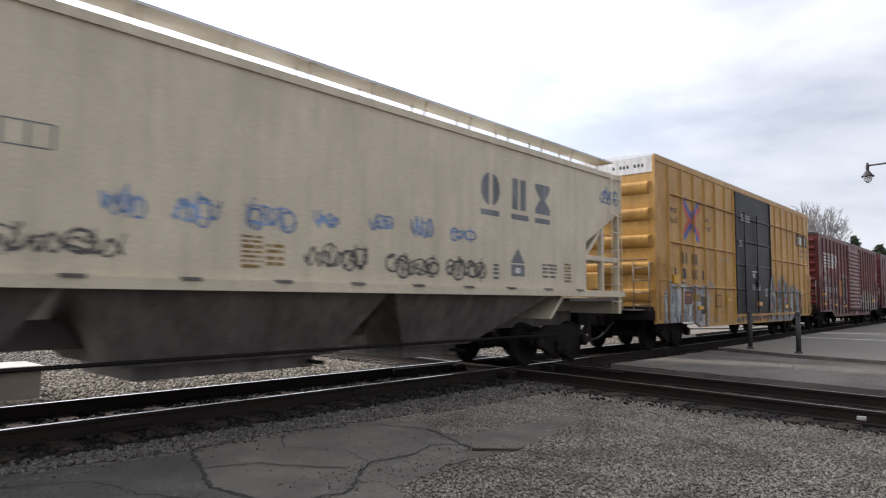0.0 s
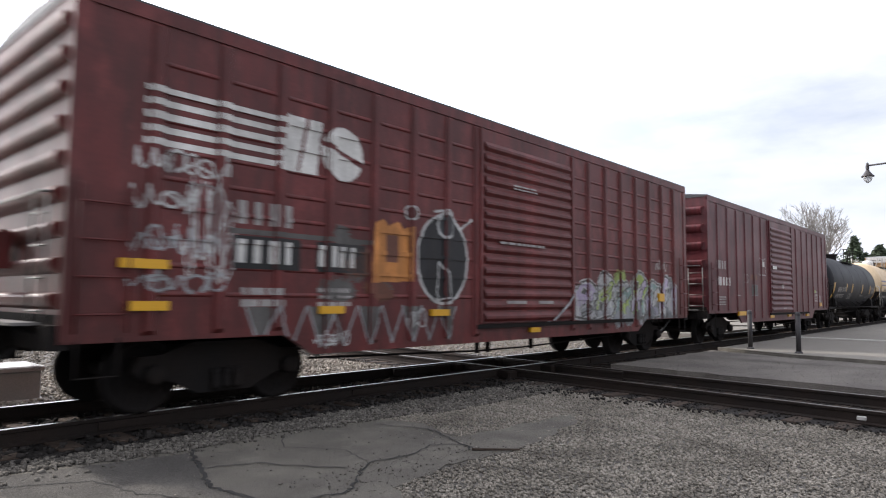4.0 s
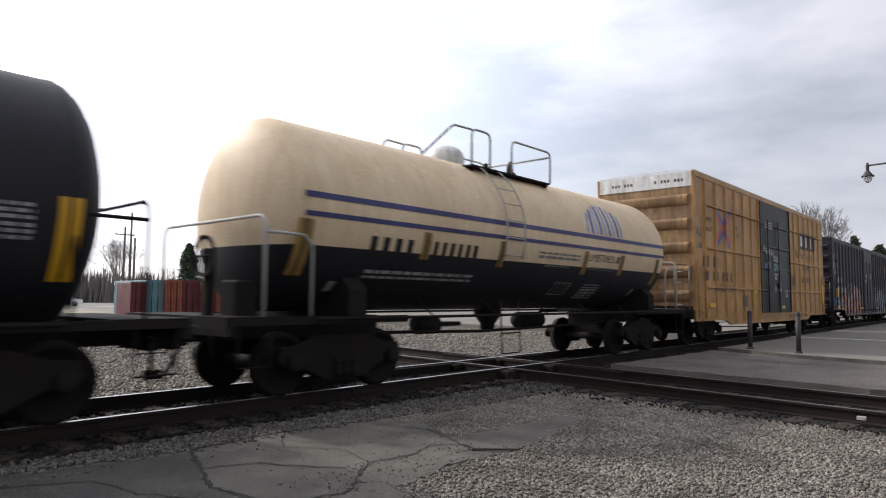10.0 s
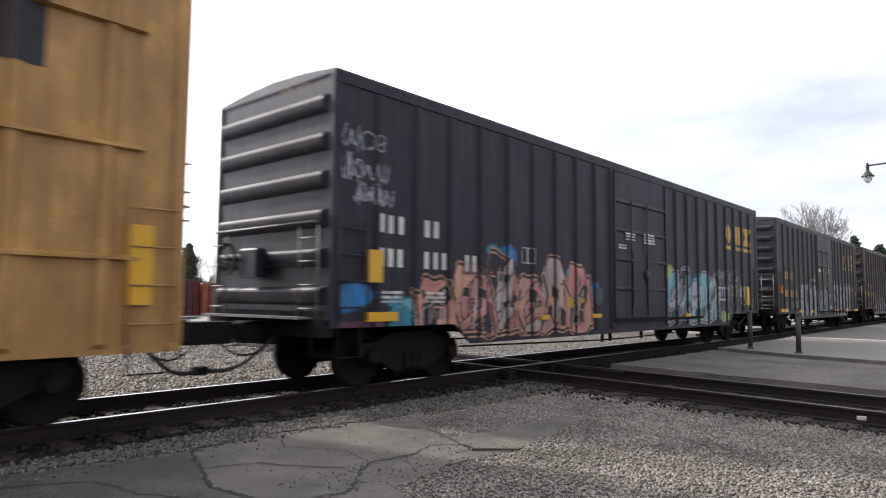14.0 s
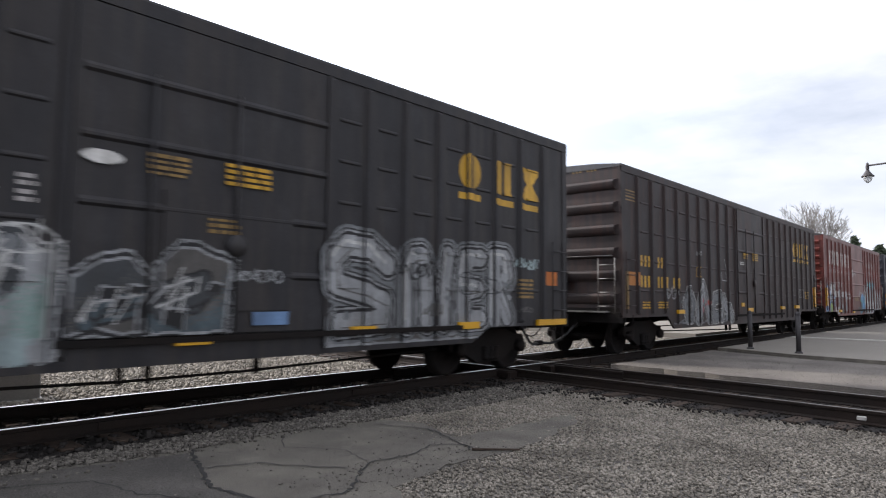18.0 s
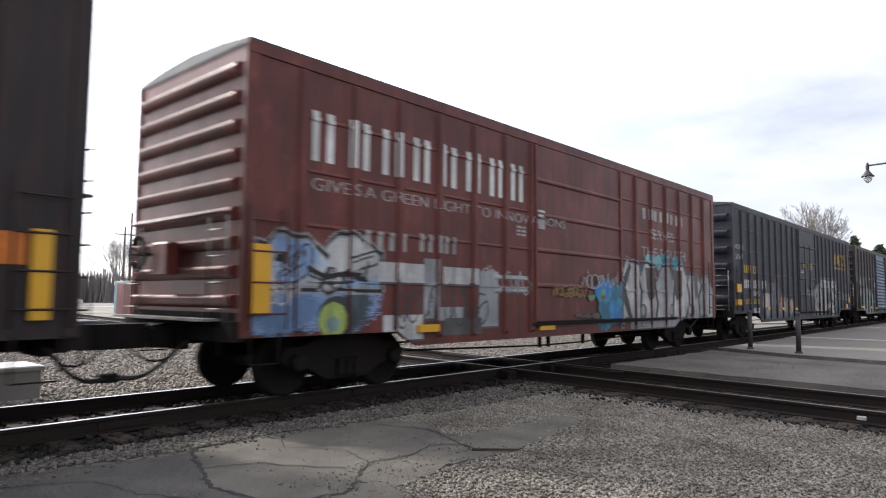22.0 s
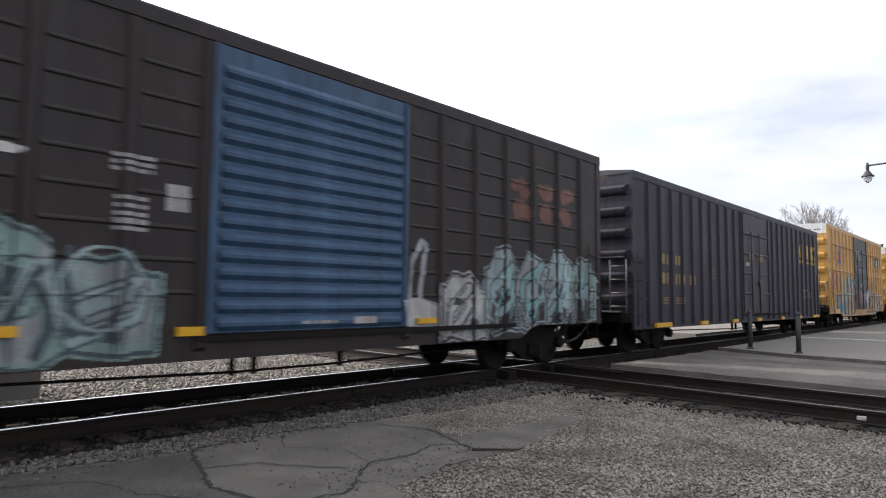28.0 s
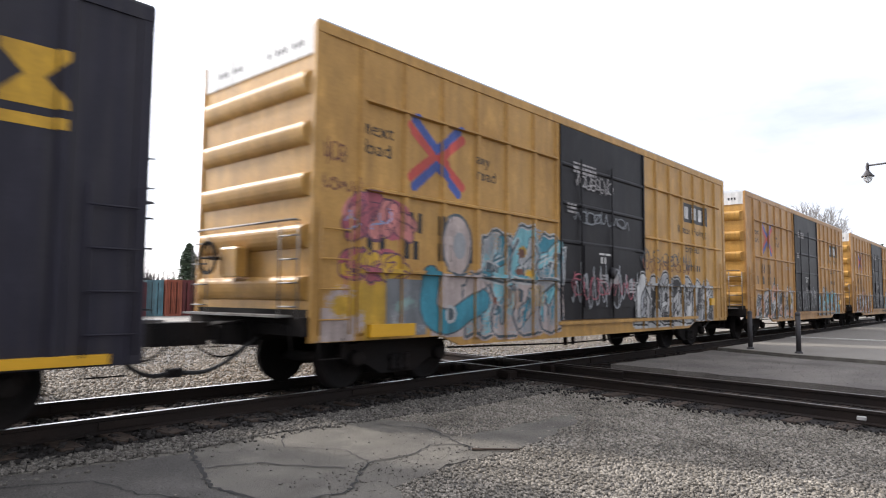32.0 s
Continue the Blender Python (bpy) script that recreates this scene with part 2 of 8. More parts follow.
M = {
    "yellow": paint("yellow car paint", (0.43, 0.238, 0.058), second=(0.345, 0.185, 0.046), streak_color=(0.22, 0.12, 0.04), streak=0.32),
    "yellow_old": paint("weathered yellow car paint", (0.39, 0.208, 0.062), second=(0.275, 0.135, 0.038), streak_color=(0.12, 0.06, 0.028), streak=0.36, wear=0.6),
    # ends of one yellow car, browner and darker than its sides
    "yellow_end": paint("dark brownish yellow car paint", (0.27, 0.160, 0.070), second=(0.105, 0.062, 0.036), streak_color=(0.06, 0.04, 0.028), streak=0.55, wear=0.7, rough=0.6),
    "door_black": paint("black door paint", (0.0125, 0.0118, 0.0135), second=(0.018, 0.0165, 0.018), streak=0.3, spec=0.14),
    "door_green": paint("dark green door paint", (0.0115, 0.0135, 0.0145), second=(0.018, 0.0185, 0.0195), streak=0.3, spec=0.16),
    "roof_galv": surface("galvanised roof sheet", (0.55, 0.56, 0.57), rough=0.45, metal=0.6, second=(0.35, 0.34, 0.33), mix_scale=0.8),
    "roof_dark": paint("tarred roof sheet", (0.05, 0.05, 0.055)),
    "red_ns": paint("oxide red car paint", (0.118, 0.020, 0.019), second=(0.052, 0.016, 0.015), streak=0.65, wear=0.7, streak_color=(0.05, 0.016, 0.014)),
    "maroon": paint("dull maroon car paint", (0.098, 0.017, 0.021), second=(0.052, 0.014, 0.017), streak=0.6, wear=0.6, streak_color=(0.04, 0.014, 0.014)),
    "red_so": paint("brick red car paint", (0.128, 0.028, 0.021), second=(0.068, 0.019, 0.016), streak=0.6, wear=0.6, streak_color=(0.05, 0.02, 0.017)),
    "blue_black": paint("blue-black car paint", (0.012, 0.0105, 0.020), second=(0.019, 0.017, 0.027), streak_color=(0.036, 0.032, 0.034), streak=0.7, spec=0.32, rough=0.54, wear=0.55),
    "brown_black": paint("brown-black car paint", (0.017, 0.013, 0.014), second=(0.027, 0.018, 0.017), streak=0.5, spec=0.32, rough=0.54, wear=0.55, streak_color=(0.060, 0.026, 0.019)),
    "grey_black": paint("weathered black car paint", (0.019, 0.0185, 0.021), second=(0.029, 0.027, 0.029), streak_color=(0.042, 0.036, 0.033), streak=0.7, spec=0.32, rough=0.54, wear=0.55),
    "blue_grey": paint("slate blue car paint", (0.015, 0.0165, 0.026), second=(0.023, 0.024, 0.034), streak_color=(0.040, 0.037, 0.040), streak=0.7, spec=0.32, rough=0.54, wear=0.55),
    "dark_brown": paint("dark umber car paint", (0.019, 0.014, 0.014), second=(0.030, 0.021, 0.019), streak=0.5, spec=0.32, rough=0.54, wear=0.55),
    "blue_door": paint("blue corrugated door paint", (0.036, 0.080, 0.145), second=(0.026, 0.058, 0.110), streak=0.55, streak_color=(0.02, 0.03, 0.05)),
    "hopper_grey": paint("warm grey hopper paint", (0.60, 0.52, 0.385), second=(0.52, 0.45, 0.335), wear=0.2, streak=0.16, streak_color=(0.22, 0.19, 0.15)),
    # bays, end decks and centre sill: much darker than the hopper's sides
    "hopper_low": paint("dark grey hopper paint", (0.145, 0.122, 0.112), second=(0.10, 0.083, 0.078), streak=0.5),
    "tank_black": paint("black tank paint", (0.013, 0.013, 0.016), second=(0.019, 0.019, 0.023), streak_color=(0.026, 0.025, 0.028), streak=0.3, rough=0.55, spec=0.22, wear=0.2),
    "tank_cream": paint("cream tank paint", (0.62, 0.485, 0.32), second=(0.53, 0.39, 0.24), streak=0.22, streak_color=(0.36, 0.23, 0.13), rough=0.58, wear=0.15),
    "steel_dark": surface("grimy dark steel", (0.014, 0.0128, 0.0125), rough=0.85, second=(0.022, 0.0165, 0.014), mix=0.6, grain=30, bump=0.2, spec=0.1),
    # end rungs, rails and steps: the sun's brightness put into the steel's colour
    "worn_steel": surface("steel paled as if sunlit", (0.17, 0.165, 0.16), rough=0.5, metal=0.4, second=(0.06, 0.05, 0.045), mix_scale=2.5, mix=0.9, grain=30, bump=0.1),
    "steel_bright": surface("worn wheel tread steel", (0.45, 0.44, 0.43), rough=0.3, metal=1.0, bump=0.05),
    "rail_head": surface("polished rail head", (0.40, 0.39, 0.38), rough=0.30, metal=1.0, second=(0.22, 0.205, 0.19), bump=0.05),
    "rail_dull": surface("rusty rail head", (0.13, 0.115, 0.10), rough=0.45, metal=0.7, second=(0.05, 0.04, 0.034), mix_scale=2.0, mix=0.9, bump=0.1),
    "rail_side": surface("rusty rail web", (0.015, 0.0115, 0.0100), rough=0.9, second=(0.030, 0.020, 0.015), grain=60, bump=0.3, spec=0.2),
    "rubber": surface("black hose rubber", (0.015, 0.015, 0.016), rough=0.6),
    "white": paint("white marking paint", (0.62, 0.61, 0.58), streak=0.3, second=(0.45, 0.44, 0.42)),
    "white_soft": paint("faded white marking paint", (0.33, 0.31, 0.30), streak=0.3),
    "black": paint("black marking paint", (0.012, 0.012, 0.013), streak=0.1),
    "gold": paint("golden yellow marking paint", (0.55, 0.31, 0.02), streak=0.35, streak_color=(0.12, 0.07, 0.02)),
    "gold_dim": paint("soiled yellow marking paint", (0.26, 0.16, 0.045), streak=0.4),
    "reflect": surface("yellow reflective sheeting", (0.62, 0.33, 0.01), rough=0.35, grain_amt=0.05, mix=0.3, bump=0.0),
    "orange": paint("orange paint", (0.60, 0.17, 0.02), streak=0.2),
    "blue_mark": paint("blue marking paint", (0.05, 0.09, 0.32), streak=0.2),
    "navy": paint("navy stripe paint", (0.035, 0.035, 0.13), streak=0.2),
    "red_mark": paint("red marking paint", (0.52, 0.07, 0.05), streak=0.2),
    "asphalt": surface("worn asphalt", (0.128, 0.117, 0.099), rough=0.95, spec=0.25, second=(0.084, 0.077, 0.067), mix_scale=1.3, mix=0.9, grain=95, grain_amt=0.55, bump=0.8, wear=0.35),
    "asphalt_dark": surface("oil-stained asphalt", (0.084, 0.078, 0.070), rough=0.95, spec=0.25, second=(0.054, 0.050, 0.046), mix_scale=1.3, mix=0.9, grain=95, grain_amt=0.5, bump=0.8, wear=0.3),
    "asphalt_road": surface("road asphalt", (0.165, 0.152, 0.132), rough=0.95, spec=0.2, second=(0.125, 0.115, 0.100), mix_scale=0.4, grain=60, grain_amt=0.2, bump=0.3),
    "crack": surface("open asphalt crack", (0.018, 0.017, 0.016), rough=1.0, grain=50, bump=0.4),
    "gravel": surface("crushed gravel bed", (0.13, 0.119, 0.106), rough=0.95, spec=0.2, second=(0.075, 0.069, 0.062), mix_scale=14.0, mix=0.9, grain=55, grain_amt=0.5, bump=1.0),
    "stones_mid": surface("dirty crushed stone", (0.118, 0.108, 0.094), rough=0.95, spec=0.2, second=(0.058, 0.052, 0.046), mix_scale=3.0, grain=60, grain_amt=0.2, bump=0.3, island=0.55),
    "stones_yard": surface("small yard stone", (0.15, 0.136, 0.121), rough=0.95, spec=0.2, second=(0.10, 0.09, 0.08), mix_scale=3.0, grain=60, grain_amt=0.2, bump=0.3, island=0.3),
    "stones": surface("crushed stone", (0.230, 0.207, 0.174), rough=0.95, spec=0.2, second=(0.128, 0.114, 0.095), mix_scale=1.6, mix=0.85, grain=60, grain_amt=0.25, bump=0.3, island=0.33),
    # ballast colours below carry the black shade under the train
    "stones_dark": surface("ballast stone dark with dirt and train shade", (0.026, 0.023, 0.021), rough=0.95, spec=0.2, second=(0.018, 0.016, 0.015), mix_scale=3.0, grain=60, grain_amt=0.3, bump=0.3, island=0.5),
    "bed_dark": surface("ballast dark with dirt and train shade", (0.018, 0.016, 0.015), rough=0.95, spec=0.2, second=(0.032, 0.028, 0.025), mix_scale=6.0, mix=0.8, grain=45, grain_amt=0.5, bump=1.0),
    "tie": surface("creosoted timber", (0.036, 0.026, 0.020), rough=0.95, spec=0.2, second=(0.060, 0.044, 0.034), mix_scale=3.0, grain=30, grain_amt=0.3, bump=0.4, rnd=0.3, stretch=(1, 0.15, 1)),
    "concrete": surface("weathered concrete", (0.40, 0.385, 0.355), rough=0.9, second=(0.30, 0.285, 0.26), mix_scale=1.5, grain=50, grain_amt=0.12, bump=0.2),
    "box_white": surface("off-white painted metal", (0.33, 0.32, 0.30), rough=0.6, second=(0.24, 0.23, 0.215), mix_scale=2.0, grain=40, grain_amt=0.08),
    "post_dark": surface("dark painted steel", (0.022, 0.020, 0.022), rough=0.6, second=(0.035, 0.028, 0.026), grain=40),
    "apron": surface("trodden fine gravel", (0.138, 0.124, 0.110), rough=0.95, spec=0.2, second=(0.085, 0.076, 0.069), mix_scale=0.8, mix=0.9, grain=70, grain_amt=0.5, bump=0.9),
    "grass": surface("pale winter grass", (0.24, 0.21, 0.14), rough=0.95, second=(0.16, 0.15, 0.09), mix_scale=0.25, mix=0.8, grain=8, grain_amt=0.35, bump=0.5),
    "weeds": surface("green weeds", (0.10, 0.13, 0.045), rough=0.9, second=(0.16, 0.16, 0.07), mix_scale=4, grain=20, island=0.4),
    "dirt": surface("packed dirt and gravel", (0.19, 0.175, 0.15), rough=0.95, second=(0.13, 0.12, 0.105), mix_scale=0.5, mix=0.8, grain=25, grain_amt=0.4, bump=0.6),
    # tree crowns: bark colour lightened to stand for haze against the sky
    "bark_pale": surface("grey winter twigs paled for backlit haze", (0.25, 0.232, 0.215), rough=0.95, second=(0.19, 0.172, 0.16), mix_scale=3, grain=20, grain_amt=0.2, bump=0.2),
    "bark": surface("grey winter bark", (0.15, 0.13, 0.115), rough=0.95, second=(0.09, 0.075, 0.065), mix_scale=3, grain=20, grain_amt=0.25, bump=0.4),
    "twigs": surface("bare grey woods", (0.17, 0.155, 0.15), rough=0.95, second=(0.13, 0.118, 0.112), mix_scale=0.1, grain=2, grain_amt=0.2, bump=0.0, island=0.3),
    "needles": surface("dark evergreen needles", (0.045, 0.065, 0.034), rough=0.85, second=(0.028, 0.042, 0.024), mix_scale=0.8, grain=10, grain_amt=0.3, bump=0.0, island=0.4),
    "cont_red": paint("red container paint", (0.12, 0.022, 0.024), streak=0.3),
    "cont_orange": paint("orange-red container paint", (0.27, 0.075, 0.042), streak=0.3),
    "cont_blue": paint("teal container paint", (0.10, 0.21, 0.25), streak=0.3),
    "cont_grey": paint("grey-green container paint", (0.30, 0.33, 0.30), streak=0.3),
    "wood": surface("weathered pole timber", (0.14, 0.115, 0.09), rough=0.9, grain=20, stretch=(1, 1, 0.1)),
}
glass = bpy.data.materials.new("frosted lamp glass")
glass.use_nodes = True
glass.node_tree.nodes["Principled BSDF"].inputs["Base Color"].default_value = (0.75, 0.77, 0.78, 1)
glass.node_tree.nodes["Principled BSDF"].inputs["Roughness"].default_value = 0.25
glass.node_tree.nodes["Principled BSDF"].inputs["Transmission Weight"].default_value = 0.5
M["glass"] = glass


# ---- mesh helpers
class Shape:
    """Collects corners and faces of one mesh."""

    def __init__(self):
        self.v, self.f, self.smooth, self.slot = [], [], [], []

    def add(self, verts, faces, smooth=False, slot=0):
        k = len(self.v)
        self.v += [tuple(p) for p in verts]
        self.f += [tuple(i + k for i in f) for f in faces]
        self.smooth += [smooth] * len(faces)
        self.slot += [slot] * len(faces)
        return self

    def box(self, x0, x1, y0, y1, z0, z1, slot=0):
        v = [(x, y, z) for z in (z0, z1) for x, y in ((x0, y0), (x1, y0), (x1, y1), (x0, y1))]
        return self.add(v, [(3, 2, 1, 0), (4, 5, 6, 7), (0, 1, 5, 4), (1, 2, 6, 5), (2, 3, 7, 6), (3, 0, 4, 7)], False, slot)

    def soft_box(self, x0, x1, y0, y1, z0, z1, c=0.02, slot=0):
        """A box whose upright and upper edges are cut back by c."""
        def ring(d, z):
            a, b, e, g = x0 + d, x1 - d, y0 + d, y1 - d
            return [(a + c, e, z), (b - c, e, z), (b, e + c, z), (b, g - c, z), (b - c, g, z), (a + c, g, z), (a, g - c, z), (a, e + c, z)]
        rings = ring(0, z0) + ring(0, z1 - c) + ring(c * 0.8, z1)
        f = [tuple(range(7, -1, -1)), tuple(range(16, 24))]
        for r in (0, 8):
            f += [(r + i, r + (i + 1) % 8, r + 8 + (i + 1) % 8, r + 8 + i) for i in range(8)]
        return self.add(rings, f, False, slot)

    def prism(self, pts, axis, a, b, smooth=False, slot=0):
        """A closed outline (two numbers a corner) drawn out along an axis from a to b."""
        def at(p, d):
            return {"x": (d, p[0], p[1]), "y": (p[0], d, p[1]), "z": (p[0], p[1], d)}[axis]
        n = len(pts)
        v = [at(p, a) for p in pts] + [at(p, b) for p in pts]
        self.add(v, [(i, (i + 1) % n, n + (i + 1) % n, n + i) for i in range(n)], smooth, slot)
        k = len(self.v) - 2 * n
        self.f += [tuple(k + i for i in range(n - 1, -1, -1)), tuple(k + n + i for i in range(n))]
        self.smooth += [False, False]
        self.slot += [slot, slot]
        return self

    def rod(self, p, q, r, n=8, r2=None, slot=0, caps=True):
        p, q = Vector(p), Vector(q)
        d = (q - p).normalized()
        u = d.orthogonal().normalized()
        w = d.cross(u)
        r2 = r if r2 is None else r2
        ring = [(math.cos(2 * math.pi * i / n), math.sin(2 * math.pi * i / n)) for i in range(n)]
        v = [p + (u * c + w * s) * r for c, s in ring] + [q + (u * c + w * s) * r2 for c, s in ring]
        self.add(v, [(i, (i + 1) % n, n + (i + 1) % n, n + i) for i in range(n)], n > 4, slot)
        if caps:
            k = len(self.v) - 2 * n
            self.f += [tuple(k + i for i in range(n - 1, -1, -1)), tuple(k + n + i for i in range(n))]
            self.smooth += [False, False]
            self.slot += [slot, slot]
        return self

    def pipe(self, pts, r, n=6):
        """One bent tube through the points."""
        pts = [Vector(p) for p in pts]
        ways = [(b - a).normalized() for a, b in zip(pts, pts[1:])]
        ways = [ways[0]] + [(a + b).normalized() if (a + b).length > 0.01 else b for a, b in zip(ways, ways[1:])] + [ways[-1]]
        u, v = ways[0].orthogonal().normalized(), []
        for p, d in zip(pts, ways):
            u = (u - d * u.dot(d)).normalized()
            w = d.cross(u)
            v += [p + (u * math.cos(2 * math.pi * i / n) + w * math.sin(2 * math.pi * i / n)) * r for i in range(n)]
        m = len(pts)
        f = [(j * n + i, j * n + (i + 1) % n, (j + 1) * n + (i + 1) % n, (j + 1) * n + i) for j in range(m - 1) for i in range(n)]
        return self.add(v, f + [tuple(range(n - 1, -1, -1)), tuple((m - 1) * n + i for i in range(n))], True)

    def lathe(self, prof, axis="x", n=32, slot=0, centre=(0, 0)):
        """Turns (along, radius) pairs round an axis through centre."""
        ring = [(math.cos(2 * math.pi * i / n), math.sin(2 * math.pi * i / n)) for i in range(n)]
        v = []
        for a, r in prof:
            for c, s in ring:
                p, q = centre[0] + r * c, centre[1] + r * s
                v.append({"x": (a, p, q), "y": (p, a, q), "z": (p, q, a)}[axis])
        f = [(j * n + i, j * n + (i + 1) % n, (j + 1) * n + (i + 1) % n, (j + 1) * n + i) for j in range(len(prof) - 1) for i in range(n)]
        return self.add(v, f, True, slot)

    def mesh(self, name, mats):
        me = bpy.data.meshes.new(name)
        me.from_pydata(self.v, [], self.f)
        for m in (mats if isinstance(mats, (list, tuple)) else [mats]):
            me.materials.append(M[m] if isinstance(m, str) else m)
        me.polygons.foreach_set("use_smooth", self.smooth)
        me.polygons.foreach_set("material_index", self.slot)
        me.update()
        bm = bmesh.new()
        bm.from_mesh(me)
        bmesh.ops.recalc_face_normals(bm, faces=bm.faces)
        bm.to_mesh(me)
        bm.free()
        return me


SHARED = {}


def part(name, shape, mat, parent=None, label="", at=(0, 0, 0), key=None):
    """One mesh object under a thing or part. Alike pieces with the same key share their mesh."""
    if key and key in SHARED:
        me = SHARED[key]
    else:
        me = shape.mesh(name, mat)
        if key:
            SHARED[key] = me
    ob = new(name, me)
    ob.location = at
    if parent:
        ob.parent = parent
    if label:
        tagged(ob, label)
    return ob


def thing(name, label, category, at=(0, 0, 0), group="", kind=""):
    ob = new(name)
    ob.empty_display_size = 0.3
    ob.location = at
    return tagged(ob, label, category, group, kind)


# ---- ground
def sheet(name, pts, z, mat, thick=0.0, label="", category="", kind="structure", at=(0, 0, 0)):
    """A flat patch of ground with the outline pts; thick gives it an edge."""
    s = Shape()
    if thick:
        s.prism(pts, "z", z - thick, z)
    else:
        s.add([(x, y, z) for x, y in pts], [tuple(range(len(pts)))])
    ob = new(name, s.mesh(name, mat))
    ob.location = at
    return tagged(ob, label, category, kind=kind)


def ragged(pts, step=0.16, amp=0.07, seed=3):
    """The outline with its edges broken up."""
    rnd, out = random.Random(seed), []
    for (x0, y0), (x1, y1) in zip(pts, pts[1:] + pts[:1]):
        n = max(1, int(math.hypot(x1 - x0, y1 - y0) / step))
        for i in range(n):
            k = i / n
            out.append((x0 + (x1 - x0) * k + rnd.uniform(-amp, amp), y0 + (y1 - y0) * k + rnd.uniform(-amp, amp)))
    return out


ground = sheet("ground", [(-3000, -3000), (3000, -3000), (3000, 3000), (-3000, 3000)], -0.24, "dirt", label="packed dirt and gravel ground reaching the horizon", category="ground")
yard = sheet("gravel_yard", ragged([(-30, -25), (17.2, -25), (17.0, 6.9), (19.0, 10.3), (26.4, 10.3), (26.4, 30), (-30, 30)], 0.6, 0.25, 5), -0.215, "gravel", label="grey crushed gravel beside the tracks", category="gravel")
# strip blackened in its colour for the shadow between the rails
bed = sheet("track_bed", ragged([(-120, 6.86), (430, 6.86), (430, 9.95), (-120, 9.95)], 1.2, 0.10, 7), -0.195, "bed_dark", label="ballast under the rails, darkened for the train's shade", category="ballast")
ANG2 = math.atan2(1.0, 0.13)
TRACK_Y0 = 8.367
CROSS = (11.28, TRACK_Y0)


def along2(a, b):
    """A place on the crossing track: a metres along it from the diamond, b to its side."""
    c, s = math.cos(ANG2), math.sin(ANG2)
    return (CROSS[0] + a * c - b * s, CROSS[1] + a * s + b * c)


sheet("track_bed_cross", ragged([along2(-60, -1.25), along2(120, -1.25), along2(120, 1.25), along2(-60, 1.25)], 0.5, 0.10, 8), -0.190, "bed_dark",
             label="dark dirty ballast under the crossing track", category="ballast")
ASPHALT = ragged([(-8, 7.0), (1.8, 6.58), (2.5, 6.40), (3.3, 6.24), (4.2, 6.34), (5.0, 6.26), (5.85, 6.08), (5.92, 5.55), (5.58, 4.78), (6.15, 4.70), (7.95, 4.62), (7.3, 4.28), (6.3, 4.05), (5.5, 3.92), (4.6, 4.05),
                  (3.8, 3.85), (3.2, 3.0), (2.6, 1.0), (2.0, -3), (-8, -3)], 0.14, 0.05, 11)
asphalt = sheet("asphalt_patch", ASPHALT, -0.200, "asphalt", thick=0.05, label="cracked dark grey asphalt patch with broken edges", category="asphalt")
slab = sheet("asphalt_slab", ragged([(-7.8, 6.9), (1.8, 6.50), (2.5, 6.32), (3.22, 6.18), (3.10, 5.90), (3.0, 5.55), (2.83, 5.2), (2.76, 4.95), (2.82, 4.45), (2.68, 3.9), (2.4, 1.0), (1.9, -2.9), (-7.8, -2.9)], 0.12, 0.02, 19), -0.196, "asphalt_dark", thick=0.03,
             label="darker oil-stained asphalt slab behind a long crack", category="asphalt")


def crack(pts, w, seed):
    """An open crack in the asphalt, wandering through the points."""
    rnd, path = random.Random(seed), []
    for (x0, y0), (x1, y1) in zip(pts, pts[1:]):
        for i in range(7):
            k = i / 7
            path.append((x0 + (x1 - x0) * k + rnd.uniform(-0.022, 0.022), y0 + (y1 - y0) * k + rnd.uniform(-0.022, 0.022)))
    path.append(pts[-1])
    s, left, right = Shape(), [], []
    for i, (x, y) in enumerate(path):
        a, b = path[max(i - 1, 0)], path[min(i + 1, len(path) - 1)]
        dx, dy = b[0] - a[0], b[1] - a[1]
        n = math.hypot(dx, dy) or 1
        h = w * rnd.uniform(0.45, 0.8) * (0.35 if i in (0, len(path) - 1) else 1)
        left.append((x - dy / n * h, y + dx / n * h, -0.192))
        right.append((x + dy / n * h, y - dx / n * h, -0.192))
    m = len(path)
    s.add(left + right, [(i, i + 1, m + i + 1, m + i) for i in range(m - 1)])
    part("crack", s, "crack", asphalt)


crack([(3.30, 6.30), (3.12, 5.90), (3.02, 5.55), (2.85, 5.2), (2.78, 4.95), (2.84, 4.45), (2.7, 3.9)], 0.032, 1)
crack([(3.02, 5.55), (3.45, 5.35), (3.75, 4.85), (3.9, 4.6)], 0.014, 2)
crack([(3.75, 4.30), (4.15, 4.62), (4.75, 4.55), (5.1, 4.72), (5.35, 4.45), (5.24, 4.25)], 0.016, 3)
crack([(3.1, 4.15), (3.45, 4.05), (3.75, 4.30)], 0.02, 4)
crack([(5.45, 5.95), (5.7, 5.3), (5.55, 4.9), (5.25, 4.22)], 0.018, 5)
crack([(1.5, 6.2), (2.2, 5.8), (2.3, 5.2), (2.6, 4.6)], 0.014, 6)
crack([(4.3, 6.2), (4.0, 5.7), (4.35, 5.2), (4.2, 4.7)], 0.009, 7)

# raised pavement and road beyond the crossing track
sheet("pavement", [(18.1, -30), (17.75, 2.2), (18.15, 4.3), (19.3, 6.55), (26.6, 6.55), (26.6, -30)], 0.0, "asphalt_road", thick=0.24, label="grey paved walkway with a raised edge", category="pavement")
kerb = Shape()
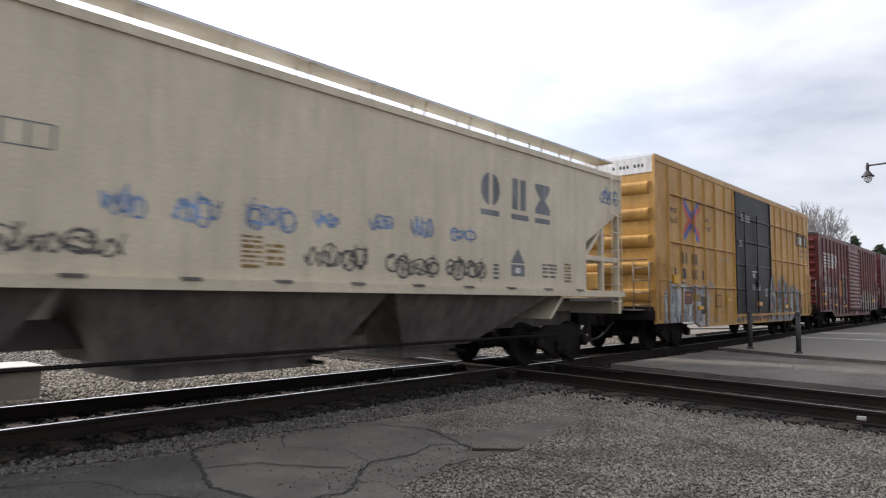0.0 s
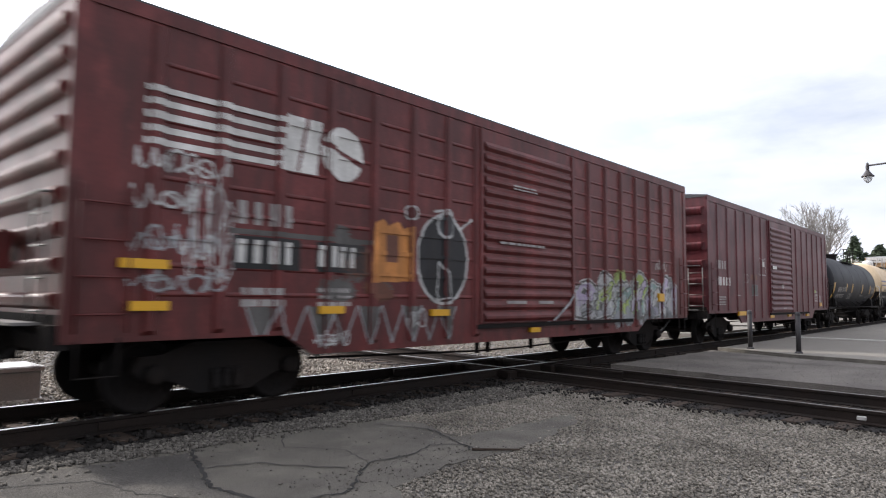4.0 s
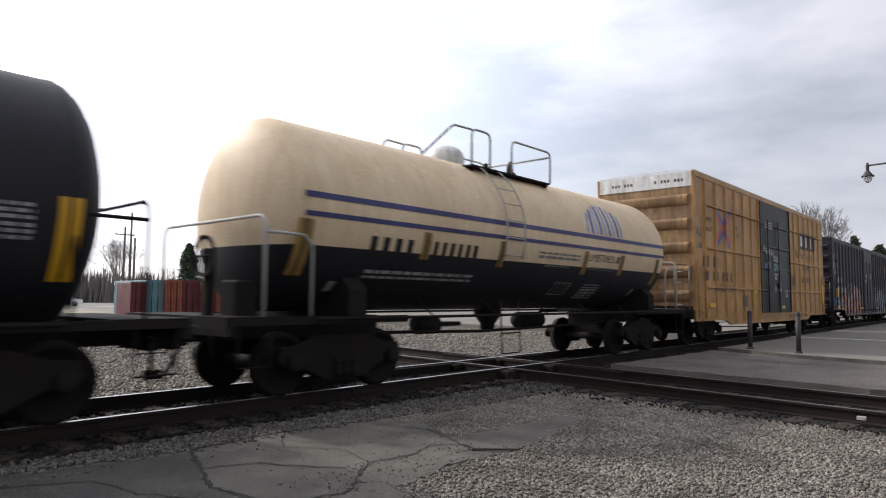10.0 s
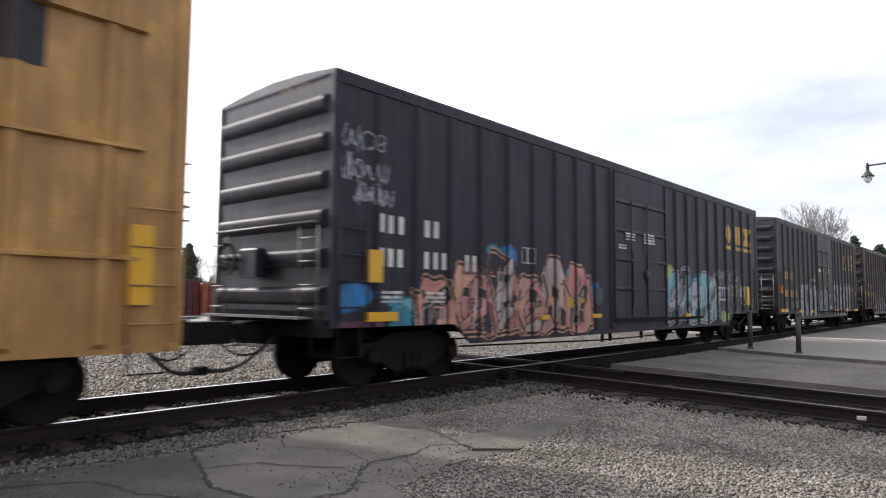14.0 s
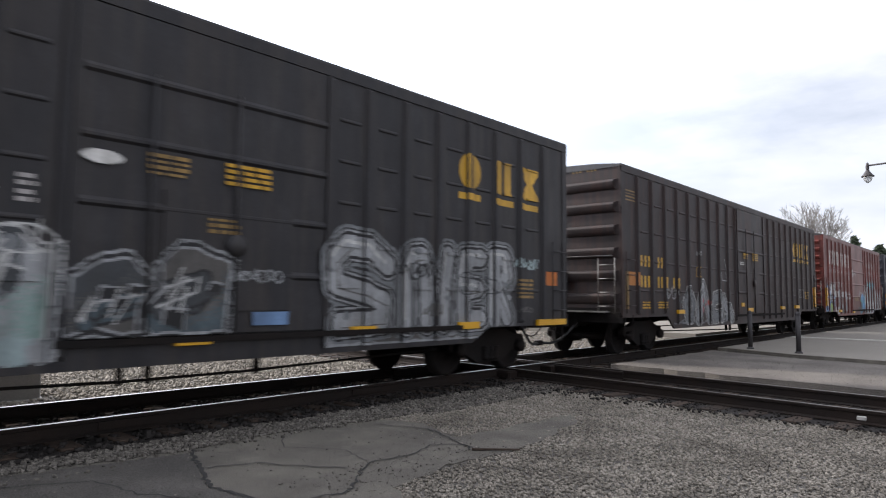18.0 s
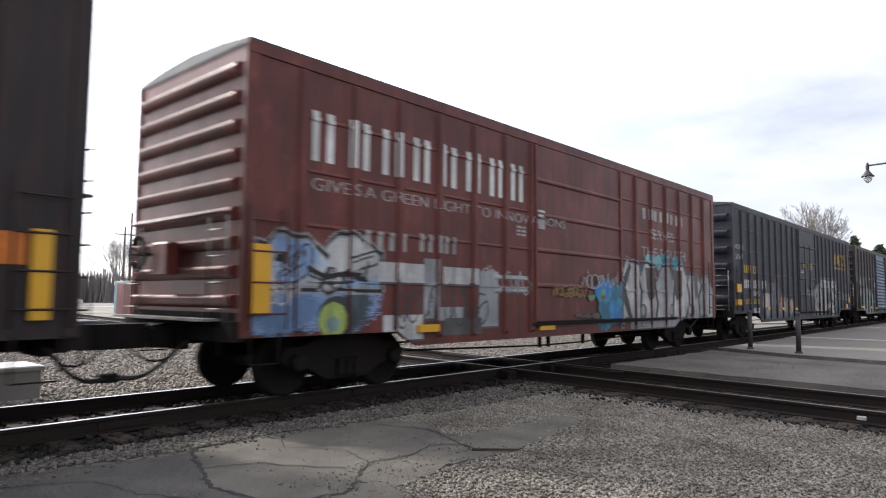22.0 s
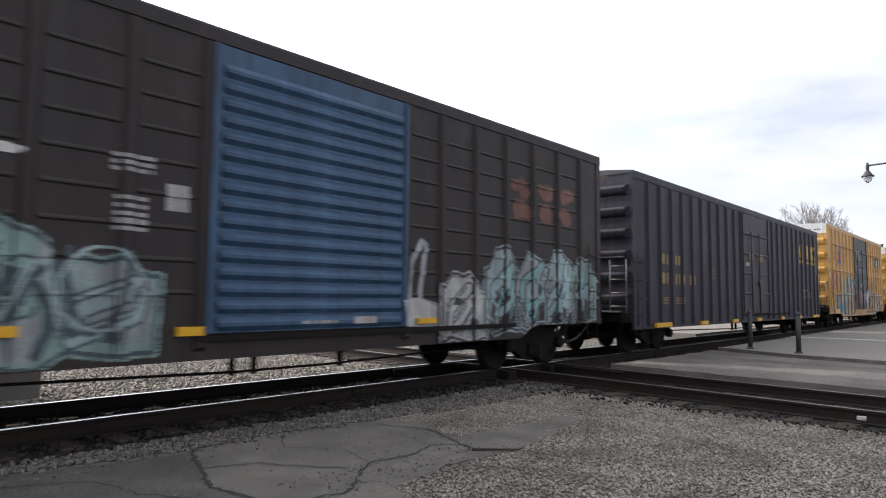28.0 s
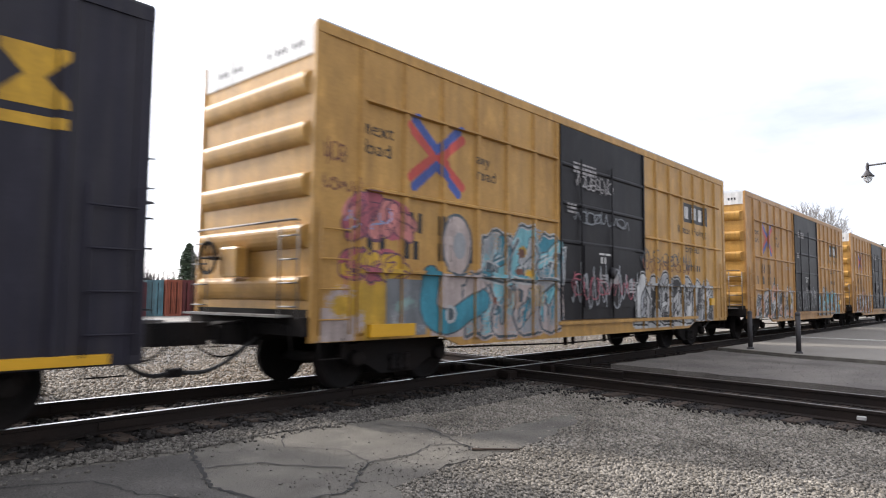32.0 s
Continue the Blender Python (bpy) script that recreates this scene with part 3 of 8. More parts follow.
for (x0, y0), (x1, y1) in (((17.95, -30), (17.6, 2.2)), ((17.6, 2.2), (18.0, 4.3)), ((18.0, 4.3), (19.1, 6.55))):
    kerb.add([(x0, y0, -0.24), (x1, y1, -0.24), (x1 + 0.15, y1, -0.24), (x0 + 0.15, y0, -0.24), (x0, y0, 0.012), (x1, y1, 0.012), (x1 + 0.15, y1, 0.012), (x0 + 0.15, y0, 0.006)],
             [(3, 2, 1, 0), (4, 5, 6, 7), (0, 1, 5, 4), (1, 2, 6, 5), (2, 3, 7, 6), (3, 0, 4, 7)])
tagged(part("kerb", kerb, "asphalt"), "low weathered concrete kerb of the walkway", "kerb", kind="structure")
apron = sheet("gravel_apron", ragged([(11.9, -20), (17.75, -20), (17.65, 2.2), (18.05, 4.3), (19.1, 6.7), (13.3, 6.8), (12.65, 2.0)], 0.4, 0.08, 23), -0.075, "apron", thick=0.12, label="fine grey gravel apron between crossing track and kerb", category="gravel")
strip = sheet("edging_strip", ragged([(16.3, -20), (17.6, -20), (17.55, 2.2), (17.9, 4.4), (18.9, 6.5), (16.9, 6.6), (16.4, 4.0), (16.5, 1.5)], 0.4, 0.10, 21), -0.068, "apron", label="dusty trodden strip along the kerb", category="dirt")
road = sheet("road", [(26.9, -60), (75, -60), (75, 6.8), (26.9, 6.8)], -0.03, "asphalt_road", thick=0.2, label="grey asphalt road across the tracks", category="road")
tagged(part("white_line", Shape().box(26.6, 26.9, -30, 6.5, -0.2, 0.03), "concrete"), "pale concrete gutter between walkway and road", "gutter", kind="structure")
road_far = sheet("road_far", [(26.9, 10.1), (75, 10.1), (75, 60), (26.9, 60)], -0.03, "asphalt_road", thick=0.2, label="grey asphalt road beyond the tracks", category="road")
field = sheet("field", ragged([(-400, 60), (24, 60), (26, 135), (-400, 150)], 6, 1.5, 9), -0.20, "grass", label="pale winter grass field", category="field")
lane = sheet("gravel_lane", [(-200, 118), (40, 92), (40, 97), (-200, 126)], -0.19, "concrete", label="pale gravel lane across the field", category="lane")


# ---- loose stones
def stones(name, area, count, size, mat, label, seed, z=-0.21, bare=(), keep=0.04):
    """Crushed stones lying in the rectangles of area (x0, x1, y0, y1, share); only the share keep of them within the outline bare."""
    rng = np.random.default_rng(seed)
    pts = []
    for x0, x1, y0, y1, share in area:
        n = int(count * share)
        pts.append(np.column_stack([rng.uniform(x0, x1, n), rng.uniform(y0, y1, n)]))
    c = np.concatenate(pts)
    if bare:
        inside = np.zeros(len(c), bool)
        for (xa, ya), (xb, yb) in zip(bare, bare[1:] + bare[:1]):
            inside ^= ((ya > c[:, 1]) != (yb > c[:, 1])) & (c[:, 0] < (xb - xa) * (c[:, 1] - ya) / (yb - ya + 1e-12) + xa)
        c = c[~inside | (rng.random(len(c)) < keep)]
    n = len(c)
    corner = np.array([(-1, -1, -1), (1, -1, -1), (1, 1, -1), (-1, 1, -1), (-1, -1, 1), (1, -1, 1), (1, 1, 1), (-1, 1, 1)], float)
    sz = rng.uniform(size[0], size[1], (n, 1, 1)) * rng.uniform(0.6, 1.25, (n, 1, 3))
    v = corner[None] * sz * rng.uniform(0.45, 1.0, (n, 8, 3))
    a, b = rng.uniform(0, 2 * np.pi, n), rng.uniform(-0.7, 0.7, n)
    ca, sa, cb, sb = np.cos(a), np.sin(a), np.cos(b), np.sin(b)
    x, y, zz = v[..., 0].copy(), v[..., 1].copy(), v[..., 2].copy()
    y, zz = y * cb[:, None] - zz * sb[:, None], y * sb[:, None] + zz * cb[:, None]
    x, y = x * ca[:, None] - y * sa[:, None], x * sa[:, None] + y * ca[:, None]
    v = np.stack([x + c[:, 0:1], y + c[:, 1:2], zz * 0.8 + z + sz[:, 0, 2:3] * 0.35], -1).reshape(-1, 3)
    q = np.array([(3, 2, 1, 0), (4, 5, 6, 7), (0, 1, 5, 4), (1, 2, 6, 5), (2, 3, 7, 6), (3, 0, 4, 7)])
    f = (q[None] + (np.arange(n) * 8)[:, None, None]).reshape(-1)
    me = bpy.data.meshes.new(name)
    me.vertices.add(len(v))
    me.vertices.foreach_set("co", v.reshape(-1))
    me.loops.add(len(f))
    me.loops.foreach_set("vertex_index", f)
    me.polygons.add(n * 6)
    me.polygons.foreach_set("loop_start", np.arange(n * 6) * 4)
    me.materials.append(M[mat])
    me.update(calc_edges=True)
    return tagged(new(name, me), label, "gravel", kind="stuff")


stones("gravel_near", [(5.4, 12, 0.2, 4.3, 0.53), (2.6, 5.4, 0.8, 4.0, 0.17), (5.3, 10.2, 4.3, 6.95, 0.30)], 78000, (0.005, 0.018), "stones",
       "loose grey crushed stones of the gravel yard", 1, bare=ASPHALT)
stones("gravel_edge", [(-1.0, 6.4, 6.12, 6.94, 0.70), (6.4, 10.3, 5.9, 6.95, 0.30)], 13500, (0.008, 0.024), "stones_mid", "dirty grey stones between asphalt and rail", 12, z=-0.20, bare=ASPHALT, keep=0.08)
stones("gravel_yard_stones", [(12.7, 17.0, -1.0, 6.6, 1.0)], 1500, (0.004, 0.009), "stones_yard", "loose grey stones between crossing track and kerb", 2, -0.07)
stones("gravel_behind", [(0.0, 10.4, 10.0, 14.5, 0.7), (12.6, 26, 10.2, 15, 0.25), (-1, 11.0, 14.5, 19.2, 0.30)], 17000, (0.012, 0.036), "stones", "pale sunlit stones behind the main track", 3)
stones("gravel_far", [(-6.0, 11.7, 19.0, 30.0, 0.60), (14.3, 26.0, 15.0, 30.0, 0.40)], 13000, (0.025, 0.055), "stones", "pale stones of the yard beyond the tracks", 14)
stones("ballast_main", [(-1.0, 10, 6.85, 9.9, 0.78), (10, 19, 7.0, 9.9, 0.22)], 5200, (0.015, 0.04), "stones_dark", "ballast stones in the main track, darkened for the train's shade", 4, -0.19)
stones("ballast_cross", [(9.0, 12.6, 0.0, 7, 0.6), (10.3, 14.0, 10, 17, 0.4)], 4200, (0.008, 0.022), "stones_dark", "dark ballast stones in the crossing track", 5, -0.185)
stones("asphalt_grit", [(1.5, 5.8, 3.9, 6.3, 0.4), (3.2, 5.6, 3.8, 4.7, 0.6)], 700, (0.003, 0.011), "stones_mid", "scattered grit on the asphalt", 6, -0.200)

# ---- tracks
RAIL = [(-0.070, -0.175), (0.070, -0.175), (0.070, -0.162), (0.012, -0.145), (0.010, -0.045), (0.035, -0.036), (0.036, -0.008), (0.030, -0.002), (-0.030, -0.002), (-0.036, -0.008), (-0.035, -0.036), (-0.010, -0.045), (-0.012, -0.145), (-0.070, -0.162)]


def track(name, label, a, b, spacing, tie_a, tie_b, head="rail_head"):
    tr = thing(name, label, "railway track", kind="structure")
    for off in (-0.7525, 0.7525):
        r = part("rail", Shape().prism([(off + y, z) for y, z in RAIL], "x", a, b), "rail_side", tr, "rusty steel rail")
        part("rail_head", Shape().box(a, b, off - 0.030, off + 0.030, -0.002, 0.0), head, r, "worn running surface")
        for g in range(12):
            x = tie_a + 2.0 + g * 3.6
            if x < tie_b - 1:
                part("joint_bar", Shape().box(-0.3, 0.3, -0.03, -0.012, -0.13, -0.05), "rail_side", r, at=(x, off, 0), key="joint")
    for i in range(int((tie_b - tie_a) / spacing)):
        x = tie_a + i * spacing
        part("tie", Shape().soft_box(-0.115, 0.115, -1.28, 1.28, -0.34, -0.172, 0.012), "tie", tr, at=(x, 0, random.uniform(-0.006, 0.003)), key="tie")
    return tr


main_track = track("main_track", "straight main railway track with polished rails on dark ties", -120, 430, 0.53, -6, 60)
main_track.location = (0, TRACK_Y0, 0)
cross_track = track("crossing_track", "second railway track crossing the main line at a diamond", -60, 120, 0.55, -14, 30, "rail_dull")
cross_track.matrix_basis = pose(CROSS[0], CROSS[1], -0.004, 0, 0, math.degrees(ANG2))
diamond = thing("rail_crossing", "heavy steel rail diamond where the two tracks cross", "rail crossing", (CROSS[0], CROSS[1], 0), kind="structure")
for off in (-0.60, 0.60):
    part("guard_rail", Shape().prism([(off + y * 0.8, z) for y, z in RAIL], "x", -2.6, 2.6), "rail_side", diamond, at=(0, 0, -0.012))
    g = part("guard_rail", Shape().prism([(off + y * 0.8, z) for y, z in RAIL], "x", -2.6, 2.6), "rail_side", diamond)
    g.matrix_basis = pose(0, 0, -0.016, 0, 0, math.degrees(ANG2))
for sx in (-0.7525, 0.7525):
    for sy in (-0.7525, 0.7525):
        px, py = sx + sy * 0.13, sy
        part("casting", Shape().soft_box(-0.32, 0.32, -0.30, 0.30, -0.17, -0.03, 0.03), "rail_side", diamond, at=(px, py, 0), key="casting")
part("rail_tag", Shape().soft_box(-0.03, 0.03, -0.05, 0.05, -0.02, 0.02, 0.006), "box_white", None, "", at=(9.47, 1.55, -0.085))
tagged(bpy.data.objects["rail_tag"], "small white tag fixed to the rail", "tag")

# ---- things beside the tracks
stick = Shape().rod((5.22, 4.24, -0.185), (5.52, 3.86, -0.178), 0.014, 6, 0.010)
tagged(part("stick", stick, "tie"), "short dark stick lying on the gravel", "stick")

cab = thing("equipment_box", "low off-white metal box standing in gravel behind the track", "equipment box", (2.2, 11.3, -0.22))
part("body", Shape().soft_box(-1.1, 1.15, -0.35, 0.5, 0, 0.44, 0.02), "box_white", cab)
part("lid", Shape().soft_box(-1.14, 1.19, -0.39, 0.54, 0.44, 0.51, 0.02), "box_white", cab)
part("plinth", Shape().soft_box(-1.16, 1.21, -0.41, 0.56, -0.05, 0.03, 0.01), "concrete", cab)

for px, py in ((19.45, 5.78), (18.72, 4.39)):
    b = thing("bollard", "dark painted steel bollard with a rounded cap", "bollard", (px, py, 0), "bollards by the walkway")
    part("post", Shape().rod((0, 0, -0.05), (0, 0, 0.98), 0.062, 16), "post_dark", b, key="bol_post")
    part("cap", Shape().lathe([(0.98, 0.068), (1.02, 0.066), (1.055, 0.045), (1.065, 0.0)], "z", 16), "post_dark", b, key="bol_cap")
    part("collar", Shape().lathe([(0.0, 0.10), (0.03, 0.10), (0.05, 0.065)], "z", 16), "post_dark", b, key="bol_col")

lamp = thing("street_lamp", "dark ornamental street lamp with a hanging frosted lantern", "street lamp", (25.9, 1.9, -0.02))
lx, ly, lz = 25.72 - 25.9, 3.76 - 1.9, 5.56
part("pole", Shape().rod((0, 0, 0), (0, 0, 6.7), 0.085, 14, 0.05), "post_dark", lamp)
part("pole_base", Shape().lathe([(0, 0.22), (0.25, 0.22), (0.35, 0.14), (0.8, 0.12), (0.9, 0.09)], "z", 16), "post_dark", lamp)
part("arm", Shape().pipe([(0, 0, 5.97), (lx * 0.5, ly * 0.5, 5.99), (lx, ly, 5.94)], 0.030, 8), "post_dark", lamp)
part("finial", Shape().lathe([(lz + 0.22, 0.05), (lz + 0.36, 0.055), (lz + 0.46, 0.035), (lz + 0.50, 0.0)], "z", 12, centre=(lx, ly)), "post_dark", lamp)
part("shade", Shape().lathe([(lz + 0.0, 0.195), (lz + 0.02, 0.20), (lz + 0.09, 0.13), (lz + 0.19, 0.07), (lz + 0.24, 0.045)], "z", 18, centre=(lx, ly)), "post_dark", lamp)
part("globe", Shape().lathe([(lz + 0.02, 0.14), (lz - 0.06, 0.135), (lz - 0.14, 0.10), (lz - 0.20, 0.04), (lz - 0.22, 0.0)], "z", 18, centre=(lx, ly)), "glass", lamp, "frosted glass globe")


# ---- containers in the yard
def container(x0, x1, y, h, mat, label, deep=6.0, ribs=0):
    c = thing("container", label, "container", ((x0 + x1) / 2, y, -0.24), "containers in the far yard")
    w = (x1 - x0) / 2
    part("body", Shape().soft_box(-w + 0.03, w - 0.03, 0.03, deep, 0.12, h - 0.05, 0.03), mat, c)
    for sx in (-w, w - 0.14):
        part("corner_post", Shape().box(sx, sx + 0.14, 0, 0.14, 0, h), mat, c)
    part("top_rail", Shape().box(-w + 0.14, w - 0.14, 0, 0.10, h - 0.14, h), mat, c)
    part("bottom_rail", Shape().box(-w + 0.14, w - 0.14, 0, 0.10, 0, 0.16), mat, c)
    for i in range(ribs):
        part("rib", Shape().box(-0.035, 0.035, -0.03, 0.03, 0.16, h - 0.14), mat, c, at=(-w + 0.14 + (2 * w - 0.28) * (i + 0.5) / ribs, 0.02, 0), key="rib%s%.2f" % (mat, h))
    for sx in (-0.35, 0.35):
        part("lock_bar", Shape().rod((sx * w, -0.02, 0.2), (sx * w, -0.02, h - 0.2), 0.02, 6), "steel_dark", c)


container(20.95, 22.15, 50, 2.6, "cont_red", "dark red steel container", deep=2.6, ribs=5)
container(22.2, 23.55, 50.2, 2.8, "cont_blue", "teal blue steel container with a pale frame", ribs=0)
container(23.6, 24.95, 50, 2.85, "cont_orange", "orange-red steel container with close upright ribs", ribs=9)
container(25.0, 26.7, 50.5, 2.85, "cont_red", "dark red steel container", ribs=4)
container(26.75, 28.3, 50, 2.7, "cont_orange", "orange-red steel container with close upright ribs", ribs=9)
container(28.4, 30.2, 50.6, 2.75, "cont_red", "dark red steel container", ribs=4)
container(30.3, 32.2, 50, 2.7, "cont_grey", "grey-green ribbed steel container", ribs=9)


# ---- poles and trees far off
def pole(x, y, h, arms):
    p = thing("utility_pole", "weathered wooden utility pole", "utility pole", (x, y, -0.24), "poles beyond the yard")
    part("pole", Shape().rod((0, 0, 0), (0, 0, h), 0.17, 8, 0.11), "wood", p)
    for z in arms:
        part("cross_arm", Shape().box(-1.1, 1.1, -0.06, 0.06, z - 0.06, z + 0.06), "wood", p)
        for sx in (-0.9, -0.4, 0.4, 0.9):
            part("insulator", Shape().lathe([(0, 0.04), (0.05, 0.06), (0.12, 0.03), (0.14, 0)], "z", 8), "steel_dark", p, at=(sx, 0, z + 0.06), key="insul")


pole(30.2, 74.2, 9.2, (8.3,))
pole(30.75, 73.9, 10.8, ())
pole(31.15, 73.8, 8.0, ())


def limbs(s, p, d, length, r, depth, rnd, twig=0.02):
    """A branch with its side branches, growing from p along d."""
    n = 2
    for i in range(n):
        q = p + d * (length / n)
        s.rod(p, q, r, 5 if depth > 1 else 3, r * 0.82, caps=False)
        p, r = q, r * 0.82
        d = (d + Vector((rnd.uniform(-0.22, 0.22), rnd.uniform(-0.22, 0.22), rnd.uniform(-0.05, 0.15)))).normalized()
        if depth > 0:
            side = Vector((rnd.uniform(-1, 1), rnd.uniform(-1, 1), rnd.uniform(0.05, 0.7))).normalized()
            limbs(s, p, (d * 0.55 + side * 0.8).normalized(), length * rnd.uniform(0.55, 0.8), max(r * 0.62, twig), depth - 1, rnd, twig)
    if depth > 0:
        limbs(s, p, d, length * 0.7, max(r * 0.8, twig), depth - 1, rnd, twig)


def bare_tree(x, y, h, seed, label="leafless grey winter tree with a broad crown", spread=1.0, wood="bark_pale"):
    rnd = random.Random(seed)
    t = thing("bare_tree", label, "tree", (x, y, -0.24), "winter trees")
    part("trunk", Shape().rod((0, 0, 0), (0, 0, h * 0.30), h * 0.030, 10, h * 0.022), "bark", t)
    crown = Shape()
    for i in range(8):
        a = i * math.pi / 4 + rnd.uniform(-0.3, 0.3)
        k = (rnd.uniform(0.2, 0.38) if i else 0.1) * spread
        limbs(crown, Vector((0, 0, h * rnd.uniform(0.22, 0.30))), Vector((math.cos(a) * k, math.sin(a) * k, 1)).normalized(), h * rnd.uniform(0.24, 0.29) * (0.6 + 0.4 * spread), h * 0.011, 5, rnd, h * 0.0013)
    part("crown", crown, wood, t)


bare_tree(62.3, 12.6, 11.7, 4, spread=0.40)
bare_tree(47, 118, 12, 9)
bare_tree(64, 124, 11, 13)


def evergreen(x, y, h, w, seed, label="dark evergreen tree with an uneven crown", blunt=2.2):
    rnd = random.Random(seed)
    t = thing("evergreen_tree", label, "tree", (x, y, -0.24), "evergreens")
    part("trunk", Shape().rod((0, 0, 0), (0, 0, h * 0.8), h * 0.02, 8, h * 0.008), "bark", t)
    crown = Shape()
    for i in range(1700):
        k = rnd.random() ** 0.8
        z = h * (0.25 + 0.75 * k)
        rad = w * (1.03 - k ** blunt) * (0.82 + 0.24 * math.sin(9 * k + seed)) * math.sqrt(rnd.random())
        a = rnd.uniform(0, 2 * math.pi)
        c = Vector((rad * math.cos(a), rad * math.sin(a), z + rnd.uniform(-0.3, 0.3)))
        e = [c + Vector((rnd.gauss(0, 1), rnd.gauss(0, 1), rnd.gauss(0, 0.5))) * w * 0.075 for _ in range(4)]
        crown.add(e, [(0, 1, 2), (0, 2, 3), (0, 3, 1), (1, 3, 2)])
    part("crown", crown, "needles", t)


evergreen(48.8, 96, 9.4, 3.4, 1, "dark pointed evergreen tree with ragged limbs", blunt=1.0)
evergreen(66.5, 25.8, 11.6, 2.9, 2)
evergreen(61.5, 28.5, 10.6, 2.3, 5)
evergreen(89, 14.6, 9.0, 2.6, 3)
evergreen(95, 13.0, 8.3, 2.6, 6)
bare_tree(30.6, 106, 10.5, 21)

# bare woods along the skyline
rnd = random.Random(77)
woods = Shape()
for i in range(420):
    ang = rnd.uniform(-0.25, 1.25)
    dist = rnd.uniform(150, 185)
    c = Vector((math.sin(ang) * dist, math.cos(ang) * dist, -0.3))
    h = rnd.uniform(6.5, 10.5)
    top = c + Vector((rnd.uniform(-0.4, 0.4), 0, h * 0.85))
    woods.rod(c, top, 0.13, 3, 0.04, caps=False)
    for j in range(14):
        p = c.lerp(top, rnd.uniform(0.35, 1.0))
        d = Vector((rnd.uniform(-1, 1), rnd.uniform(-1, 1), rnd.uniform(0.4, 1.4))).normalized() * rnd.uniform(0.8, 2.0)
        woods.rod(p, p + d, 0.05, 3, 0.02, caps=False)
tagged(part("woods", woods, "twigs"), "grey leafless woods along the horizon", "woods", kind="stuff")
brush = Shape()
for i in range(13500):
    # the last 1500 stems: unseen ring behind the camera, added to dim car reflections
    far = i < 12000
    ang, dist = (rnd.uniform(-0.25, 1.3), rnd.uniform(152, 190)) if far else (rnd.uniform(1.75, 5.95), rnd.uniform(70, 110))
    c = Vector((math.sin(ang) * dist, math.cos(ang) * dist, -0.3))
    h = (5.6 + 0.7 * math.sin(ang * 37) + 0.5 * math.sin(ang * 91 + 1)) * rnd.uniform(0.7, 1.22)
    woods_top = c + Vector((rnd.uniform(-0.7, 0.7), rnd.uniform(-0.7, 0.7), h))
    brush.rod(c, woods_top, (rnd.uniform(0.12, 0.24) if far else rnd.uniform(0.5, 0.9)), 3, 0.03 if far else 0.3, caps=False)
tagged(part("undergrowth", brush, "twigs"), "grey-brown undergrowth at the wood edge, plus unseen stems added behind the camera", "undergrowth", kind="stuff")


# white car parked on the far lane
def parked_car(x, y, turn):
    c = thing("parked_car", "white parked sedan on the far lane", "car", (x, y, -0.19))
    c.rotation_euler[2] = turn
    side = [(-2.35, 0.34), (-2.38, 0.62), (-2.25, 0.80), (-1.55, 0.90), (-0.9, 0.95), (-0.35, 1.30), (0.9, 1.34), (1.55, 0.98), (2.25, 0.94), (2.36, 0.70), (2.33, 0.36), (1.85, 0.24), (-1.85, 0.24)]
    part("body", Shape().prism(side, "y", -0.86, 0.86), "car_white", c)
    for sgn in (-1, 1):
        part("window", Shape().prism([(-0.68, 0.98), (-0.28, 1.25), (0.25, 1.27), (0.25, 0.98)], "y", sgn * 0.858, sgn * 0.87), "post_dark", c)
        part("window", Shape().prism([(0.32, 0.98), (0.32, 1.27), (0.86, 1.28), (1.30, 1.0)], "y", sgn * 0.858, sgn * 0.87), "post_dark", c)
        for wx in (-1.42, 1.40):
            wh = part("wheel", Shape().lathe([(sgn * 0.70, 0.0), (sgn * 0.70, 0.30), (sgn * 0.74, 0.33), (sgn * 0.86, 0.33), (sgn * 0.89, 0.30), (sgn * 0.89, 0.0)], "y", 18), "rubber", c, at=(wx, 0, 0.33))
            part("rim", Shape().lathe([(sgn * 0.885, 0.20), (sgn * 0.895, 0.19), (sgn * 0.88, 0.06), (sgn * 0.90, 0.0)], "y", 14), "steel_bright", wh)
    part("headlight", Shape().soft_box(-2.40, -2.30, -0.78, -0.50, 0.60, 0.72, 0.02), "glass", c)
    part("headlight", Shape().soft_box(-2.40, -2.30, 0.50, 0.78, 0.60, 0.72, 0.02), "glass", c)


M["car_white"] = surface("white car paint", (0.66, 0.66, 0.67), rough=0.3, grain_amt=0.03, bump=0.0, mix=0.2)
parked_car(31.4, 96.0, -0.32)

# ---- the train
TRACK_Y = 8.367
HALF = 1.482
SPEEDS = (7.766, 7.686, 7.669, 7.64, 7.604, 7.459, 7.42, 7.526)   # metres a second, four seconds each


def gone(t):
    """How far the train has rolled since the start."""
    return sum(v * max(0.0, min(t - 4 * i, 4.0)) for i, v in enumerate(SPEEDS)) if t >= 0 else SPEEDS[0] * t


CARS = []     # (empty, place of its leading end at the start)
AXLES = []    # (wheelset, place along the train at the start)


